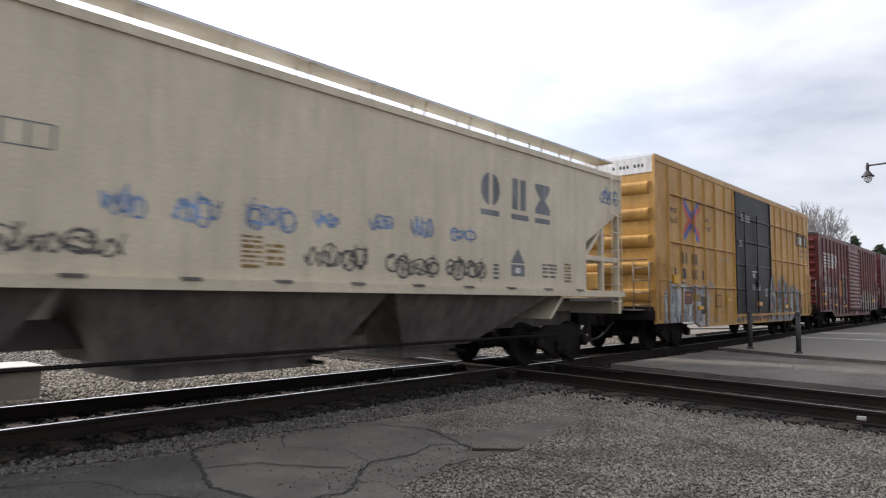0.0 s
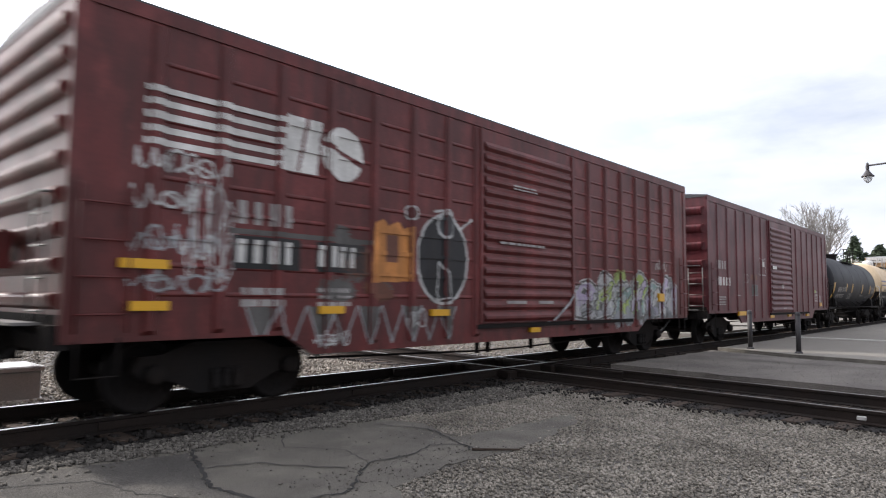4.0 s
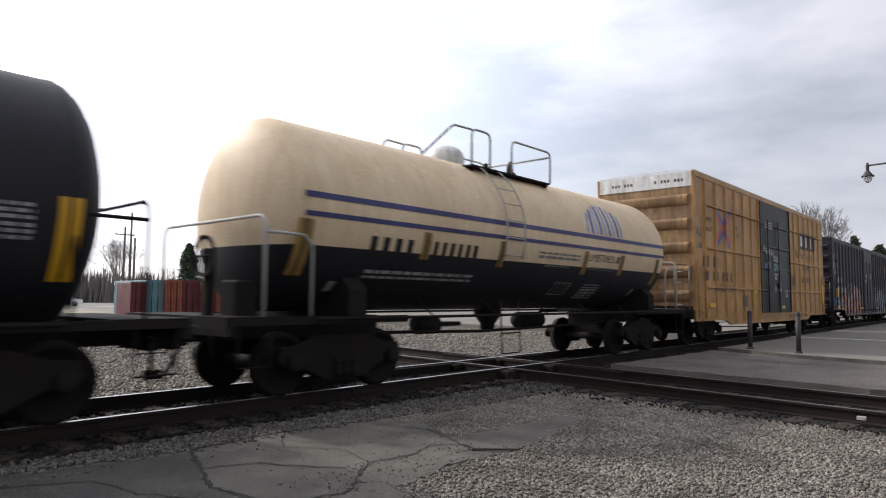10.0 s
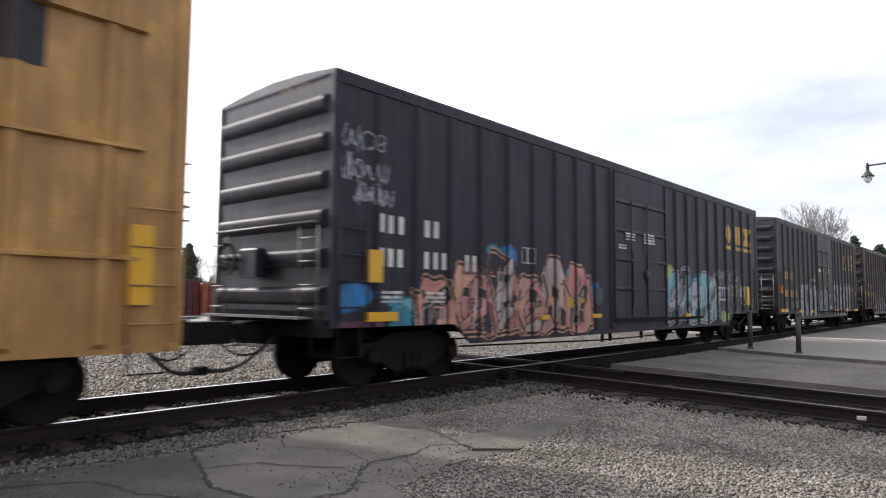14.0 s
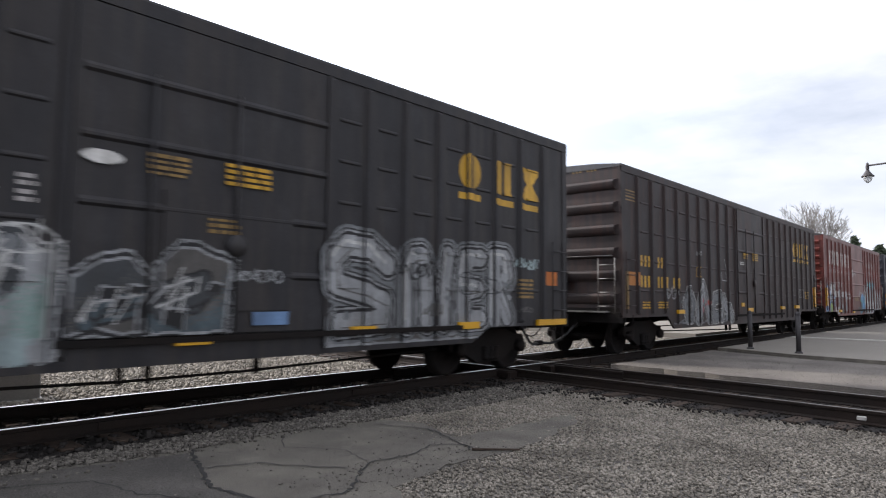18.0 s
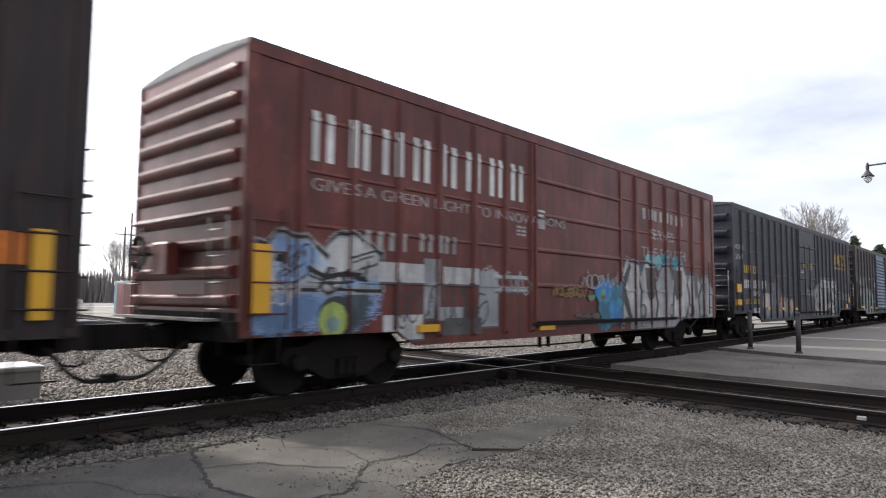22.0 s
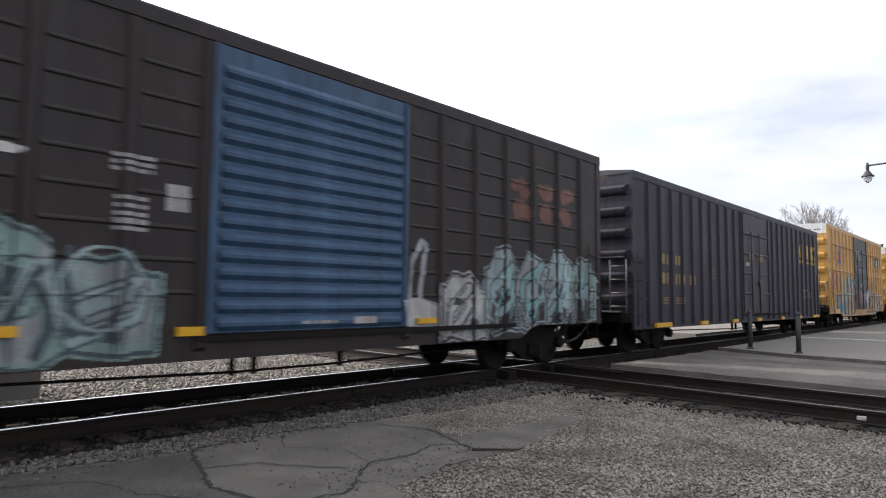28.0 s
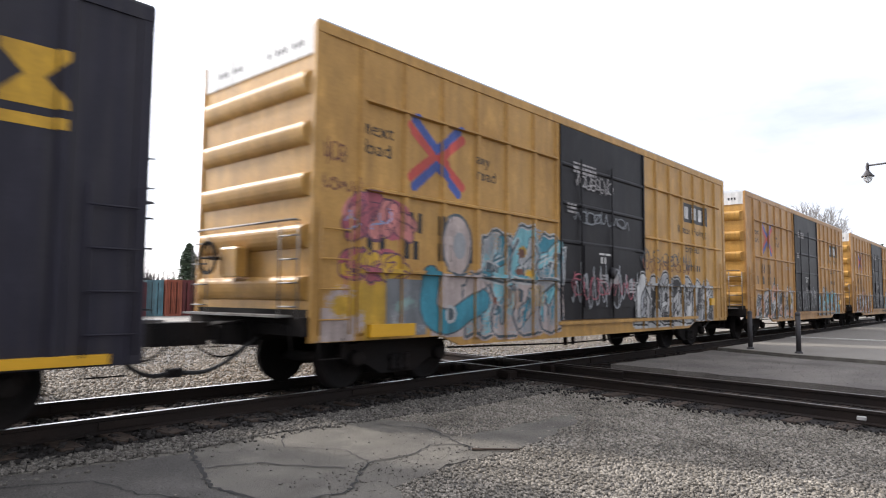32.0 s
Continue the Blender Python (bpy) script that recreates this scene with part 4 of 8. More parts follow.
def truck(car, x, u0):
    """A two-axle freight truck under the car at x."""
    tr = part("truck", Shape().box(-0.16, 0.16, -1.0, 1.0, 0.40, 0.62).box(-0.12, 0.12, -0.5, 0.5, 0.62, 0.74), "steel_dark", car, at=(x, 0, 0), key="truck")
    for sgn in (-1, 1):
        prof = [(-1.12, 0.50), (-1.05, 0.66), (-0.80, 0.67), (-0.42, 0.80), (0.42, 0.80), (0.80, 0.67), (1.05, 0.66), (1.12, 0.50), (0.98, 0.38), (0.80, 0.40),
                (0.62, 0.34), (0.36, 0.20), (-0.36, 0.20), (-0.62, 0.34), (-0.80, 0.40), (-0.98, 0.38)]
        key = "side_frame%d" % sgn
        part("side_frame", Shape().prism(prof, "y", sgn * 0.93, sgn * 1.07), "steel_dark", tr, key=key)
        sp = Shape()
        for dx in (-0.14, 0, 0.14):
            sp.lathe([(0.24, 0.0), (0.24, 0.062), (0.30, 0.062), (0.31, 0.05), (0.36, 0.062), (0.37, 0.05), (0.42, 0.062), (0.48, 0.062), (0.48, 0.0)], "z", 10, centre=(dx, sgn * 1.10))
        part("spring", sp, "steel_dark", tr, key="spring%d" % sgn)
        for dx in (-0.89, 0.89):
            part("bearing_cap", Shape().lathe([(0, 0.0), (0, 0.115), (0.10, 0.115), (0.13, 0.08), (0.13, 0.0)] if sgn > 0 else [(0, 0.0), (0, 0.115), (-0.10, 0.115), (-0.13, 0.08), (-0.13, 0.0)], "y", 12),
                 "steel_dark", tr, at=(dx, sgn * 1.07, 0.455), key="cap%d" % sgn)
    for dx in (-0.89, 0.89):
        w = Shape().rod((0, -0.98, 0), (0, 0.98, 0), 0.085, 10)
        for sgn in (-1, 1):
            a, b = 0.755 * sgn, 0.69 * sgn
            w.lathe([(b - 0.02 * sgn, 0.0), (b - 0.02 * sgn, 0.10), (b, 0.16), (b + 0.01 * sgn, 0.36), (b - 0.005 * sgn, 0.445), (b + 0.03 * sgn, 0.445), (b + 0.04 * sgn, 0.422),
                     (b + 0.135 * sgn, 0.418), (b + 0.135 * sgn, 0.36), (b + 0.07 * sgn, 0.33), (b + 0.06 * sgn, 0.16), (b + 0.12 * sgn, 0.10), (b + 0.12 * sgn, 0.0)], "y", 24)
        ws = part("wheelset", w, "steel_dark", tr, at=(dx, 0, 0.42), key="wheelset")
        AXLES.append((ws, u0 + x + dx, dx))
    return tr


# along the train at the start: where each car begins and ends
SPANS = ((-3.3, 13.9), (15.74, 31.44), (33.29, 48.79), (50.45, 65.85), (66.5, 80.75), (81.2, 95.0), (95.51, 111.21), (113.24, 131.89), (134.37, 149.77), (152.2, 170.85),
         (172.58, 188.33), (190.06, 208.71), (210.35, 225.85), (227.46, 246.11), (248.23, 263.93), (266.02, 281.72), (283.85, 299.55))


def coupler(car, x, way, mat="steel_dark"):
    """Knuckle coupler that meets the next car's, with cut lever and air hose, at the end of a car; way is -1 for the leading end."""
    u = car.location.x + x
    gaps = [(a - u) * way for a, b in SPANS if (a - u) * way > 0.1] if way > 0 else [(b - u) * way for a, b in SPANS if (b - u) * way > 0.1]
    reach = min(gaps) / 2 if gaps else 0.95
    tip = x + way * reach
    c = Shape().box(min(x - way * 0.3, tip - way * 0.30), max(x - way * 0.3, tip - way * 0.30), -0.09, 0.09, 0.75, 0.93)
    c.prism([(tip - way * 0.40, -0.13), (tip - way * 0.18, -0.21), (tip + way * 0.05, -0.16), (tip + way * 0.01, 0.0), (tip + way * 0.07, 0.16), (tip - way * 0.22, 0.19), (tip - way * 0.40, 0.11)], "z", 0.69, 0.99)
    cp = part("coupler", c, mat, car)
    part("yoke", Shape().soft_box(min(x, x + way * reach * 0.45), max(x, x + way * reach * 0.45), -0.17, 0.17, 0.68, 0.99, 0.03), mat, cp)
    part("cut_lever", Shape().pipe([(x + way * 0.10, -1.25, 0.62), (x + way * 0.12, -1.2, 0.95), (x + way * 0.16, -0.25, 1.02), (tip - way * 0.2, -0.12, 0.90)], 0.014), mat, cp)
    hose = [(x + way * (0.02 + (reach - 0.02) * k / 12), -0.35 + 0.33 * k / 12, 0.82 - 0.50 * math.sin(math.pi * 0.5 * min(k / 9, 1.0)) + 0.02 * max(k - 9, 0) / 3) for k in range(13)]
    part("air_hose", Shape().pipe(hose, 0.03, 8), "rubber", cp)
    part("glad_hand", Shape().soft_box(min(tip, tip - way * 0.12), max(tip, tip - way * 0.12), -0.08, 0.05, 0.28, 0.39, 0.02), mat, cp)
    part("angle_cock", Shape().rod((x - way * 0.12, -0.36, 0.86), (x + way * 0.06, -0.35, 0.80), 0.045, 8), mat, cp)
    part("striker", Shape().prism([(-0.32, 0.66), (0.32, 0.66), (0.38, 0.84), (0.32, 1.04), (-0.32, 1.04), (-0.38, 0.84)], "x", x, x + way * 0.16), mat, cp)
    chain = [(x + way * (0.02 + (reach - 0.1) * k / 8), -0.30 + 0.10 * k / 8, 0.78 - 0.26 * math.sin(math.pi * k / 8)) for k in range(9)]
    part("chain", Shape().pipe(chain, 0.014, 5), mat, cp)
    return cp


SPOTS = {}    # per car: the offset of the painted face along its near side


class Paintwork:
    """Paint on the near side of a car, laid as a thin film in cells over sheet, posts and door. Later colours cover earlier ones."""

    def __init__(self, car, x0, x1, z0, z1, cell=0.016):
        self.car, self.x0, self.z0, self.cell = car, x0, z0, cell
        nx, nz = int((x1 - x0) / cell) + 1, int((z1 - z0) / cell) + 1
        self.g = np.zeros((nz, nx), np.int16)
        self.X, self.Z = np.meshgrid(x0 + (np.arange(nx) + 0.5) * cell, z0 + (np.arange(nz) + 0.5) * cell)
        self.mats = []

    def ink(self, mat):
        if mat is None:
            return 0
        if mat not in self.mats:
            self.mats.append(mat)
        return self.mats.index(mat) + 1

    def window(self, xa, xb, za, zb):
        c = self.cell
        i0, i1 = max(int((xa - self.x0) / c) - 1, 0), min(int((xb - self.x0) / c) + 2, self.g.shape[1])
        j0, j1 = max(int((za - self.z0) / c) - 1, 0), min(int((zb - self.z0) / c) + 2, self.g.shape[0])
        return slice(j0, max(j1, j0)), slice(i0, max(i1, i0))

    def poly(self, pts, mat):
        xs, zs = [p[0] for p in pts], [p[1] for p in pts]
        w = self.window(min(xs), max(xs), min(zs), max(zs))
        X, Z = self.X[w], self.Z[w]
        inside = np.zeros(X.shape, bool)
        for (xa, za), (xb, zb) in zip(pts, pts[1:] + pts[:1]):
            if za == zb:
                continue
            inside ^= ((za > Z) != (zb > Z)) & (X < (xb - xa) * (Z - za) / (zb - za) + xa)
        self.g[w][inside] = self.ink(mat)
        return self

    def rect(self, xa, xb, za, zb, mat):
        return self.poly([(xa, za), (xb, za), (xb, zb), (xa, zb)], mat)

    def oval(self, x, z, a, b, mat):
        w = self.window(x - a, x + a, z - b, z + b)
        self.g[w][((self.X[w] - x) / a) ** 2 + ((self.Z[w] - z) / b) ** 2 < 1] = self.ink(mat)
        return self

    def stroke(self, pts, width, mat):
        h = width / 2
        for (xa, za), (xb, zb) in zip(pts, pts[1:]):
            w = self.window(min(xa, xb) - h, max(xa, xb) + h, min(za, zb) - h, max(za, zb) + h)
            X, Z = self.X[w] - xa, self.Z[w] - za
            dx, dz = xb - xa, zb - za
            n = dx * dx + dz * dz or 1e-9
            k = np.clip((X * dx + Z * dz) / n, 0, 1)
            self.g[w][(X - k * dx) ** 2 + (Z - k * dz) ** 2 < h * h] = self.ink(mat)
        return self

    def text(self, words, x, z, size, mat, wide=1.0):
        """Lettering in the built-in font, its foot line at z."""
        cu = bpy.data.curves.new("words", "FONT")
        cu.body, cu.size, cu.resolution_u = words, size / 0.7, 3
        ob = new("words", cu)
        me = bpy.data.meshes.new_from_object(ob.evaluated_get(bpy.context.evaluated_depsgraph_get()))
        me.calc_loop_triangles()
        co = [v.co.copy() for v in me.vertices]
        for t in me.loop_triangles:
            self.poly([(x + co[i].x * wide, z + co[i].y) for i in t.vertices], mat)
        bpy.data.objects.remove(ob)
        bpy.data.curves.remove(cu)
        bpy.data.meshes.remove(me)
        return self

    def bars(self, x, z, w, h, n, mat, gap=0.3, seed=0):
        """A line of plain upright bars."""
        step = w / n
        for i in range(n):
            a = x + i * step
            self.rect(a, a + step * 0.50, z, z + h, mat)
        return self

    def lines(self, x, z, w, h, n, mat, seed=0):
        """A block of small unreadable print: n thin broken lines."""
        rnd = random.Random(seed)
        lh = h / n
        for i in range(n):
            a = x
            while a < x + w:
                b = min(a + rnd.uniform(0.06, 0.25), x + w)
                self.rect(a, b, z + i * lh, z + (i + 0.55) * lh, mat)
                a = b + 0.035
        return self

    def frame_box(self, xa, xb, za, zb, mat, cols=2, rows=1, t=0.022):
        for i in range(cols + 1):
            a = xa + (xb - xa) * i / cols
            self.rect(a - t / 2, a + t / 2, za, zb, mat)
        for j in range(rows + 1):
            a = za + (zb - za) * j / rows
            self.rect(xa, xb, a - t / 2, a + t / 2, mat)
        return self

    @staticmethod
    def bend(pts, times=2):
        """The line with its corners rounded."""
        for _ in range(times):
            if len(pts) > 2:
                out = [pts[0]]
                for (xa, za), (xb, zb) in zip(pts, pts[1:]):
                    out += [(xa * 0.75 + xb * 0.25, za * 0.75 + zb * 0.25), (xa * 0.25 + xb * 0.75, za * 0.25 + zb * 0.75)]
                pts = out + [pts[-1]]
        return pts

    def letters(self, x0, x1, z0, z1, n, fills, edge, seed, shine=None, fat=0.30, slant=0.12, halo=None, back=True):
        """Overlapping fat sprayed ribbons with an outline, forming no letters."""
        rnd = random.Random(seed)
        w, h = (x1 - x0) / n, z1 - z0
        todo = []
        for i in range(n):
            a = x0 + i * w
            t = w * fat * 0.85
            base, top = z0 + t * 0.5 + rnd.uniform(0, 0.10) * h, z1 - t * 0.5 - rnd.uniform(0, 0.22) * h
            lean = slant * h * rnd.uniform(-0.6, 1.2)
            ribbons = []
            for k in range(3):
                m = rnd.randrange(4, 7)
                up = rnd.random() < 0.5
                pts = []
                for j in range(m):
                    f = j / (m - 1) if up else 1 - j / (m - 1)
                    f = min(max(f + rnd.uniform(-0.28, 0.28), 0), 1)
                    g = (k + 0.5) / 3 + rnd.uniform(-0.42, 0.42)
                    pts.append((a + w * g + lean * (f - 0.5), base + (top - base) * f))
                ribbons.append(self.bend(pts))
            todo.append((ribbons, t, fills[i % len(fills)]))
        if halo:
            for ribbons, t, f in todo:
                for s in ribbons:
                    self.stroke(s, t + 0.19, halo)
        for i, (ribbons, t, f) in enumerate(todo):
            if back:
                self.oval(x0 + (i + 0.5) * w, (z0 + z1) / 2, w * 0.58, h * 0.40, fills[(i + 1) % len(fills)])
        for ribbons, t, f in todo:
            for s in ribbons:
                self.stroke(s, t + 0.055, edge)
                self.stroke(s, t, f)
                if len(fills) > 1:
                    p = s[rnd.randrange(len(s))]
                    self.splash(p[0], p[1], t * 0.5, f, fills[rnd.randrange(len(fills))], rnd)
            if shine:
                for s in ribbons[:2]:
                    self.stroke([(x - t * 0.28, z + t * 0.2) for x, z in s[: len(s) * 2 // 3]], 0.024, shine)
        for ribbons, t, f in todo:
            for s in ribbons:
                self.stroke([(x + t * 0.3, z - t * 0.2) for x, z in s[len(s) // 3:]], 0.022, edge)
                x, z = s[rnd.randrange(len(s))]
                if rnd.random() < 0.6:
                    self.rect(x, x + 0.018, z - rnd.uniform(0.15, 0.4), z, f)
        return self

    def splash(self, x, z, r, only, mat, rnd):
        """A patch of another colour within one colour."""
        w = self.window(x - 2 * r, x + 2 * r, z - 2 * r, z + 2 * r)
        a = rnd.uniform(0.6, 1.6)
        hit = (((self.X[w] - x) / (r * a * 1.4)) ** 2 + ((self.Z[w] - z) / (r / a * 1.6)) ** 2 < 1) & (self.g[w] == self.ink(only))
        self.g[w][hit] = self.ink(mat)

    def mist(self, x, z, a, b, mat, rng, dense=1.6):
        """A soft-edged puff of spray."""
        w = self.window(x - a, x + a, z - b, z + b)
        k = 1 - ((self.X[w] - x) / a) ** 2 - ((self.Z[w] - z) / b) ** 2
        self.g[w][(k > 0) & (rng.random(k.shape) < k * dense)] = self.ink(mat)
        return self

    def cloud(self, x0, x1, z0, z1, mats, n, seed, r=(0.12, 0.3)):
        rnd, rng = random.Random(seed), np.random.default_rng(seed)
        for _ in range(n):
            k = rnd.uniform(*r) * 1.25
            self.mist(rnd.uniform(x0 + k, x1 - k), rnd.uniform(z0 + k * 0.7, z1 - k * 0.7), k * rnd.uniform(0.8, 1.6), k * rnd.uniform(0.6, 1.1), rnd.choice(mats), rng)
        return self

    def scrawl(self, x0, x1, z0, z1, n, mat, seed, width=0.03):
        """A quickly sprayed tag of loops, hooks and slashes, forming no letters."""
        rnd = random.Random(seed)
        h, w = z1 - z0, (x1 - x0) / n
        pts = [(x0, z0 + h * rnd.uniform(0.2, 0.8))]
        for i in range(n):
            c, kind = x0 + (i + 0.5) * w, rnd.random()
            lo, hi = z0 + h * rnd.uniform(0, 0.25), z1 - h * rnd.uniform(0, 0.3)
            if kind < 0.45:
                a, turn, start = w * rnd.uniform(0.45, 0.8), rnd.choice((-1, 1)), rnd.uniform(0, 6)
                pts += [(c + a * math.cos(start + turn * k * 0.75), (lo + hi) / 2 + (hi - lo) / 2 * math.sin(start + turn * k * 0.75)) for k in range(9)]
            elif kind < 0.75:
                pts += [(c - 0.3 * w, lo), (c + rnd.uniform(-0.1, 0.5) * w, hi), (c + 0.45 * w, lo + (hi - lo) * rnd.uniform(0, 0.5))]
            else:
                pts += [(c - 0.5 * w, hi), (c - 0.2 * w, lo), (c + 0.3 * w, lo + h * 0.1), (c + 0.5 * w, hi)]
        self.stroke(self.bend(pts, 1), width, mat)
        for _ in range(1 + n // 4):
            x = rnd.uniform(x0, x1)
            self.stroke([(x, z0 + h * rnd.uniform(0, 0.3)), (x + rnd.uniform(-0.2, 0.5) * w, z1)], width * 0.8, mat)
        return self

    def piece(self, x0, x1, z0, z1, humps, fills, edge, halo, seed, streak=None, accents=(), lean=0.0, cuts=2, gap=0.06, low="next"):
        """Sprayed interlocking block forms of the heights humps, in a double outline with a jagged top, filled in two soft tones, with kinked bands, dark wedges and slanting highlights. No letters."""
        rnd, rng = random.Random(seed), np.random.default_rng(seed)
        h, n = z1 - z0, len(humps)
        wd = (x1 - x0) / n
        for mat in accents:
            for _ in range(4):
                k = rnd.uniform(0.15, 0.32)
                self.mist(rnd.uniform(x0, x1), z0 + h * rnd.uniform(0.25, 1.0), k * 1.3, k, mat, rng, 1.3)
        w = self.window(x0 - 0.5, x1 + 0.5, z0 - 0.3, z1 + 0.3)
        G, X, Z = self.g[w], self.X[w], self.Z[w]
        Xs = X - lean * (Z - z0)
        px, pt, pb = [], [], []
        for i, t in enumerate(humps):
            for f, k in ((0.03, rnd.uniform(0.70, 0.86)), (rnd.uniform(0.18, 0.3), 1.0), (rnd.uniform(0.62, 0.78), rnd.uniform(0.90, 1.02)), (0.97, rnd.uniform(0.66, 0.84))):
                px.append(x0 + (i + f) * wd)
                pt.append(h * t * k)
                pb.append(rnd.uniform(-0.03, 0.09) * h)
        top = np.interp(Xs, px, pt) + 0.02 * np.sin(Xs * 17 + seed)
        bottom = np.interp(Xs, px, pb)

        def within(grow):
            return (Z < z0 + top + grow) & (Z > z0 + bottom - grow) & (Xs > x0 - grow) & (Xs < x1 + grow)

        G[within(0.125) & (rng.random(X.shape) < 0.8)] = self.ink(halo)
        G[within(0.090)] = self.ink(edge)
        G[within(0.045)] = self.ink(halo)
        inner = within(0.015)
        near = np.clip(((Xs - x0 + 0.14 * wd * np.sin(Z * 5 + seed)) / wd).astype(int), 0, n - 1)
        high = (Z - z0) / h + 0.22 * np.sin(Xs * 5.1 + seed) + 0.12 * np.sin(Z * 9 + Xs * 2)
        for i in range(n):
            m = inner & (near == i)
            G[m] = self.ink(fills[i % len(fills)])
            G[m & (rng.random(X.shape) < np.clip(1.1 - 1.9 * high, 0, 0.94))] = self.ink(fills[(i + 1) % len(fills)] if low == "next" else low)
        at = lambda x, f: (x + lean * h * f, z0 + h * f)
        for i, t in enumerate(humps):
            c = x0 + (i + 0.5) * wd
            second = fills[(i + 2) % len(fills)]
            for k in range(cuts):
                a, b = wd * rnd.uniform(-0.42, -0.1), wd * rnd.uniform(0.1, 0.42)
                f0, f1 = t * rnd.uniform(0.08, 0.4), t * rnd.uniform(0.45, 0.9)
                band = [at(c + a, f0), at(c + rnd.choice((a, b)) * 0.9, (f0 + f1) / 2), at(c + b, f1)]
                if rnd.random() < 0.5:
                    band.append(at(c + b * 0.2, f1 - t * 0.22))
                wide = wd * rnd.uniform(0.13, 0.22)
                self.stroke(band, wide + 0.06, edge).stroke(band, wide, second)
                if streak:
                    self.stroke([(x - wide * 0.25, z + wide * 0.15) for x, z in band], 0.028, streak)
            for k in range(cuts):
                f, up = t * rnd.uniform(0.12, 0.8), t * rnd.uniform(0.07, 0.16)
                x, a = c + wd * rnd.uniform(-0.35, 0.35), wd * rnd.uniform(0.07, 0.17)
                q = [at(x - a, f - up * rnd.uniform(0.3, 1)), at(x + a * rnd.uniform(0.3, 1), f - up), at(x + a, f + up * rnd.uniform(0.2, 1)), at(x - a * rnd.uniform(0.1, 1), f + up)]
                self.poly(q, edge).stroke([q[0], q[3], q[2]], 0.024, halo)
            if i:
                kink = [at(x0 + i * wd + wd * rnd.uniform(-0.2, 0.2), f) for f in (0.02, 0.3 * t, 0.5 * t, 0.78 * t)]
                self.stroke(kink, gap + 0.05, halo).stroke(kink, gap, edge)
            if streak:
                for _ in range(3):
                    x, f, d = c + wd * rnd.uniform(-0.4, 0.25), t * rnd.uniform(0.05, 0.5), t * rnd.uniform(0.25, 0.45)
                    self.stroke([at(x, f), at(x + d * h * rnd.uniform(0.1, 0.55), f + d)], rnd.uniform(0.022, 0.05), streak)
            if rnd.random() < 0.7:
                x = c + wd * rnd.uniform(-0.4, 0.4)
                self.rect(x, x + 0.018, z0 - rnd.uniform(0.0, 0.12), z0 + h * 0.3, halo)
        return self

    def lay(self, name, label, film=0.004):
        """Turn the cells into one mesh under the car."""
        spot = SPOTS[self.car]
        off = spot(self.X, self.Z)
        kinds, which = np.unique(np.round(off, 4), return_inverse=True)
        key = self.g.astype(np.int64) * 4096 + which.reshape(off.shape)
        key[self.g == 0] = -1
        key[off < -50] = -1
        nz, nx = key.shape
        brk = np.ones((nz, nx + 1), bool)
        brk[:, 1:nx] = key[:, 1:] != key[:, :-1]
        rows, cols = np.nonzero(brk)
        starts = cols < nx
        r, c = rows[starts], cols[starts]
        ends = np.empty_like(c)
        ends[:-1] = np.where(r[1:] == r[:-1], c[1:], nx)
        ends[-1] = nx
        k = key[r, c]
        keep = k >= 0
        r, c, e, k = r[keep], c[keep], ends[keep], k[keep]
        if not len(r):
            return None
        y = -(kinds[k % 4096] + film)
        ya = yb = y
        if self.car["category"] == "tank car":
            ya, yb = -(spot(self.X, self.Z - self.cell / 2)[r, c] + film), -(spot(self.X, self.Z + self.cell / 2)[r, c] + film)
        xa, xb = self.x0 + c * self.cell, self.x0 + e * self.cell
        za = self.z0 + r * self.cell
        zb = za + self.cell
        v = np.stack([np.stack([xa, ya, za], -1), np.stack([xb, ya, za], -1), np.stack([xb, yb, zb], -1), np.stack([xa, yb, zb], -1)], 1).reshape(-1, 3)
        me = bpy.data.meshes.new(name)
        n = len(r)
        me.vertices.add(4 * n)
        me.vertices.foreach_set("co", v.reshape(-1))
        me.loops.add(4 * n)
        me.loops.foreach_set("vertex_index", np.arange(4 * n))
        me.polygons.add(n)
        me.polygons.foreach_set("loop_start", np.arange(n) * 4)
        for m in self.mats:
            me.materials.append(M[m])
        me.polygons.foreach_set("material_index", (k // 4096 - 1).astype(np.int32))
        me.update(calc_edges=True)
        ob = new(name, me)
        ob.parent = self.car
        return tagged(ob, label, kind="stuff" if name in ("lettering", "emblem", "load_mark", "graffiti") else "")


def ladder(car, x, y, z0, z1, n, mat, wide=0.45, along="x", tag=""):
    """Side ladder: two stiles and rungs, standing off the sheet."""
    h = wide / 2
    s = Shape()
    for d in (-h, h):
        a, b = ((x + d, y, z0), (x + d, y, z1)) if along == "x" else ((x, y + d, z0), (x, y + d, z1))
        s.rod(a, b, 0.014, 5)
    ld = part("ladder", s, mat, car)
    for i in range(n):
        z = z0 + (z1 - z0) * (i + 0.5) / n
        r = Shape().rod((-h, 0, 0), (h, 0, 0), 0.012, 5) if along == "x" else Shape().rod((0, -h, 0), (0, h, 0), 0.012, 5)
        part("rung", r, mat, ld, at=(x, y, z), key="rung%s%s%.2f" % (mat, along, wide))


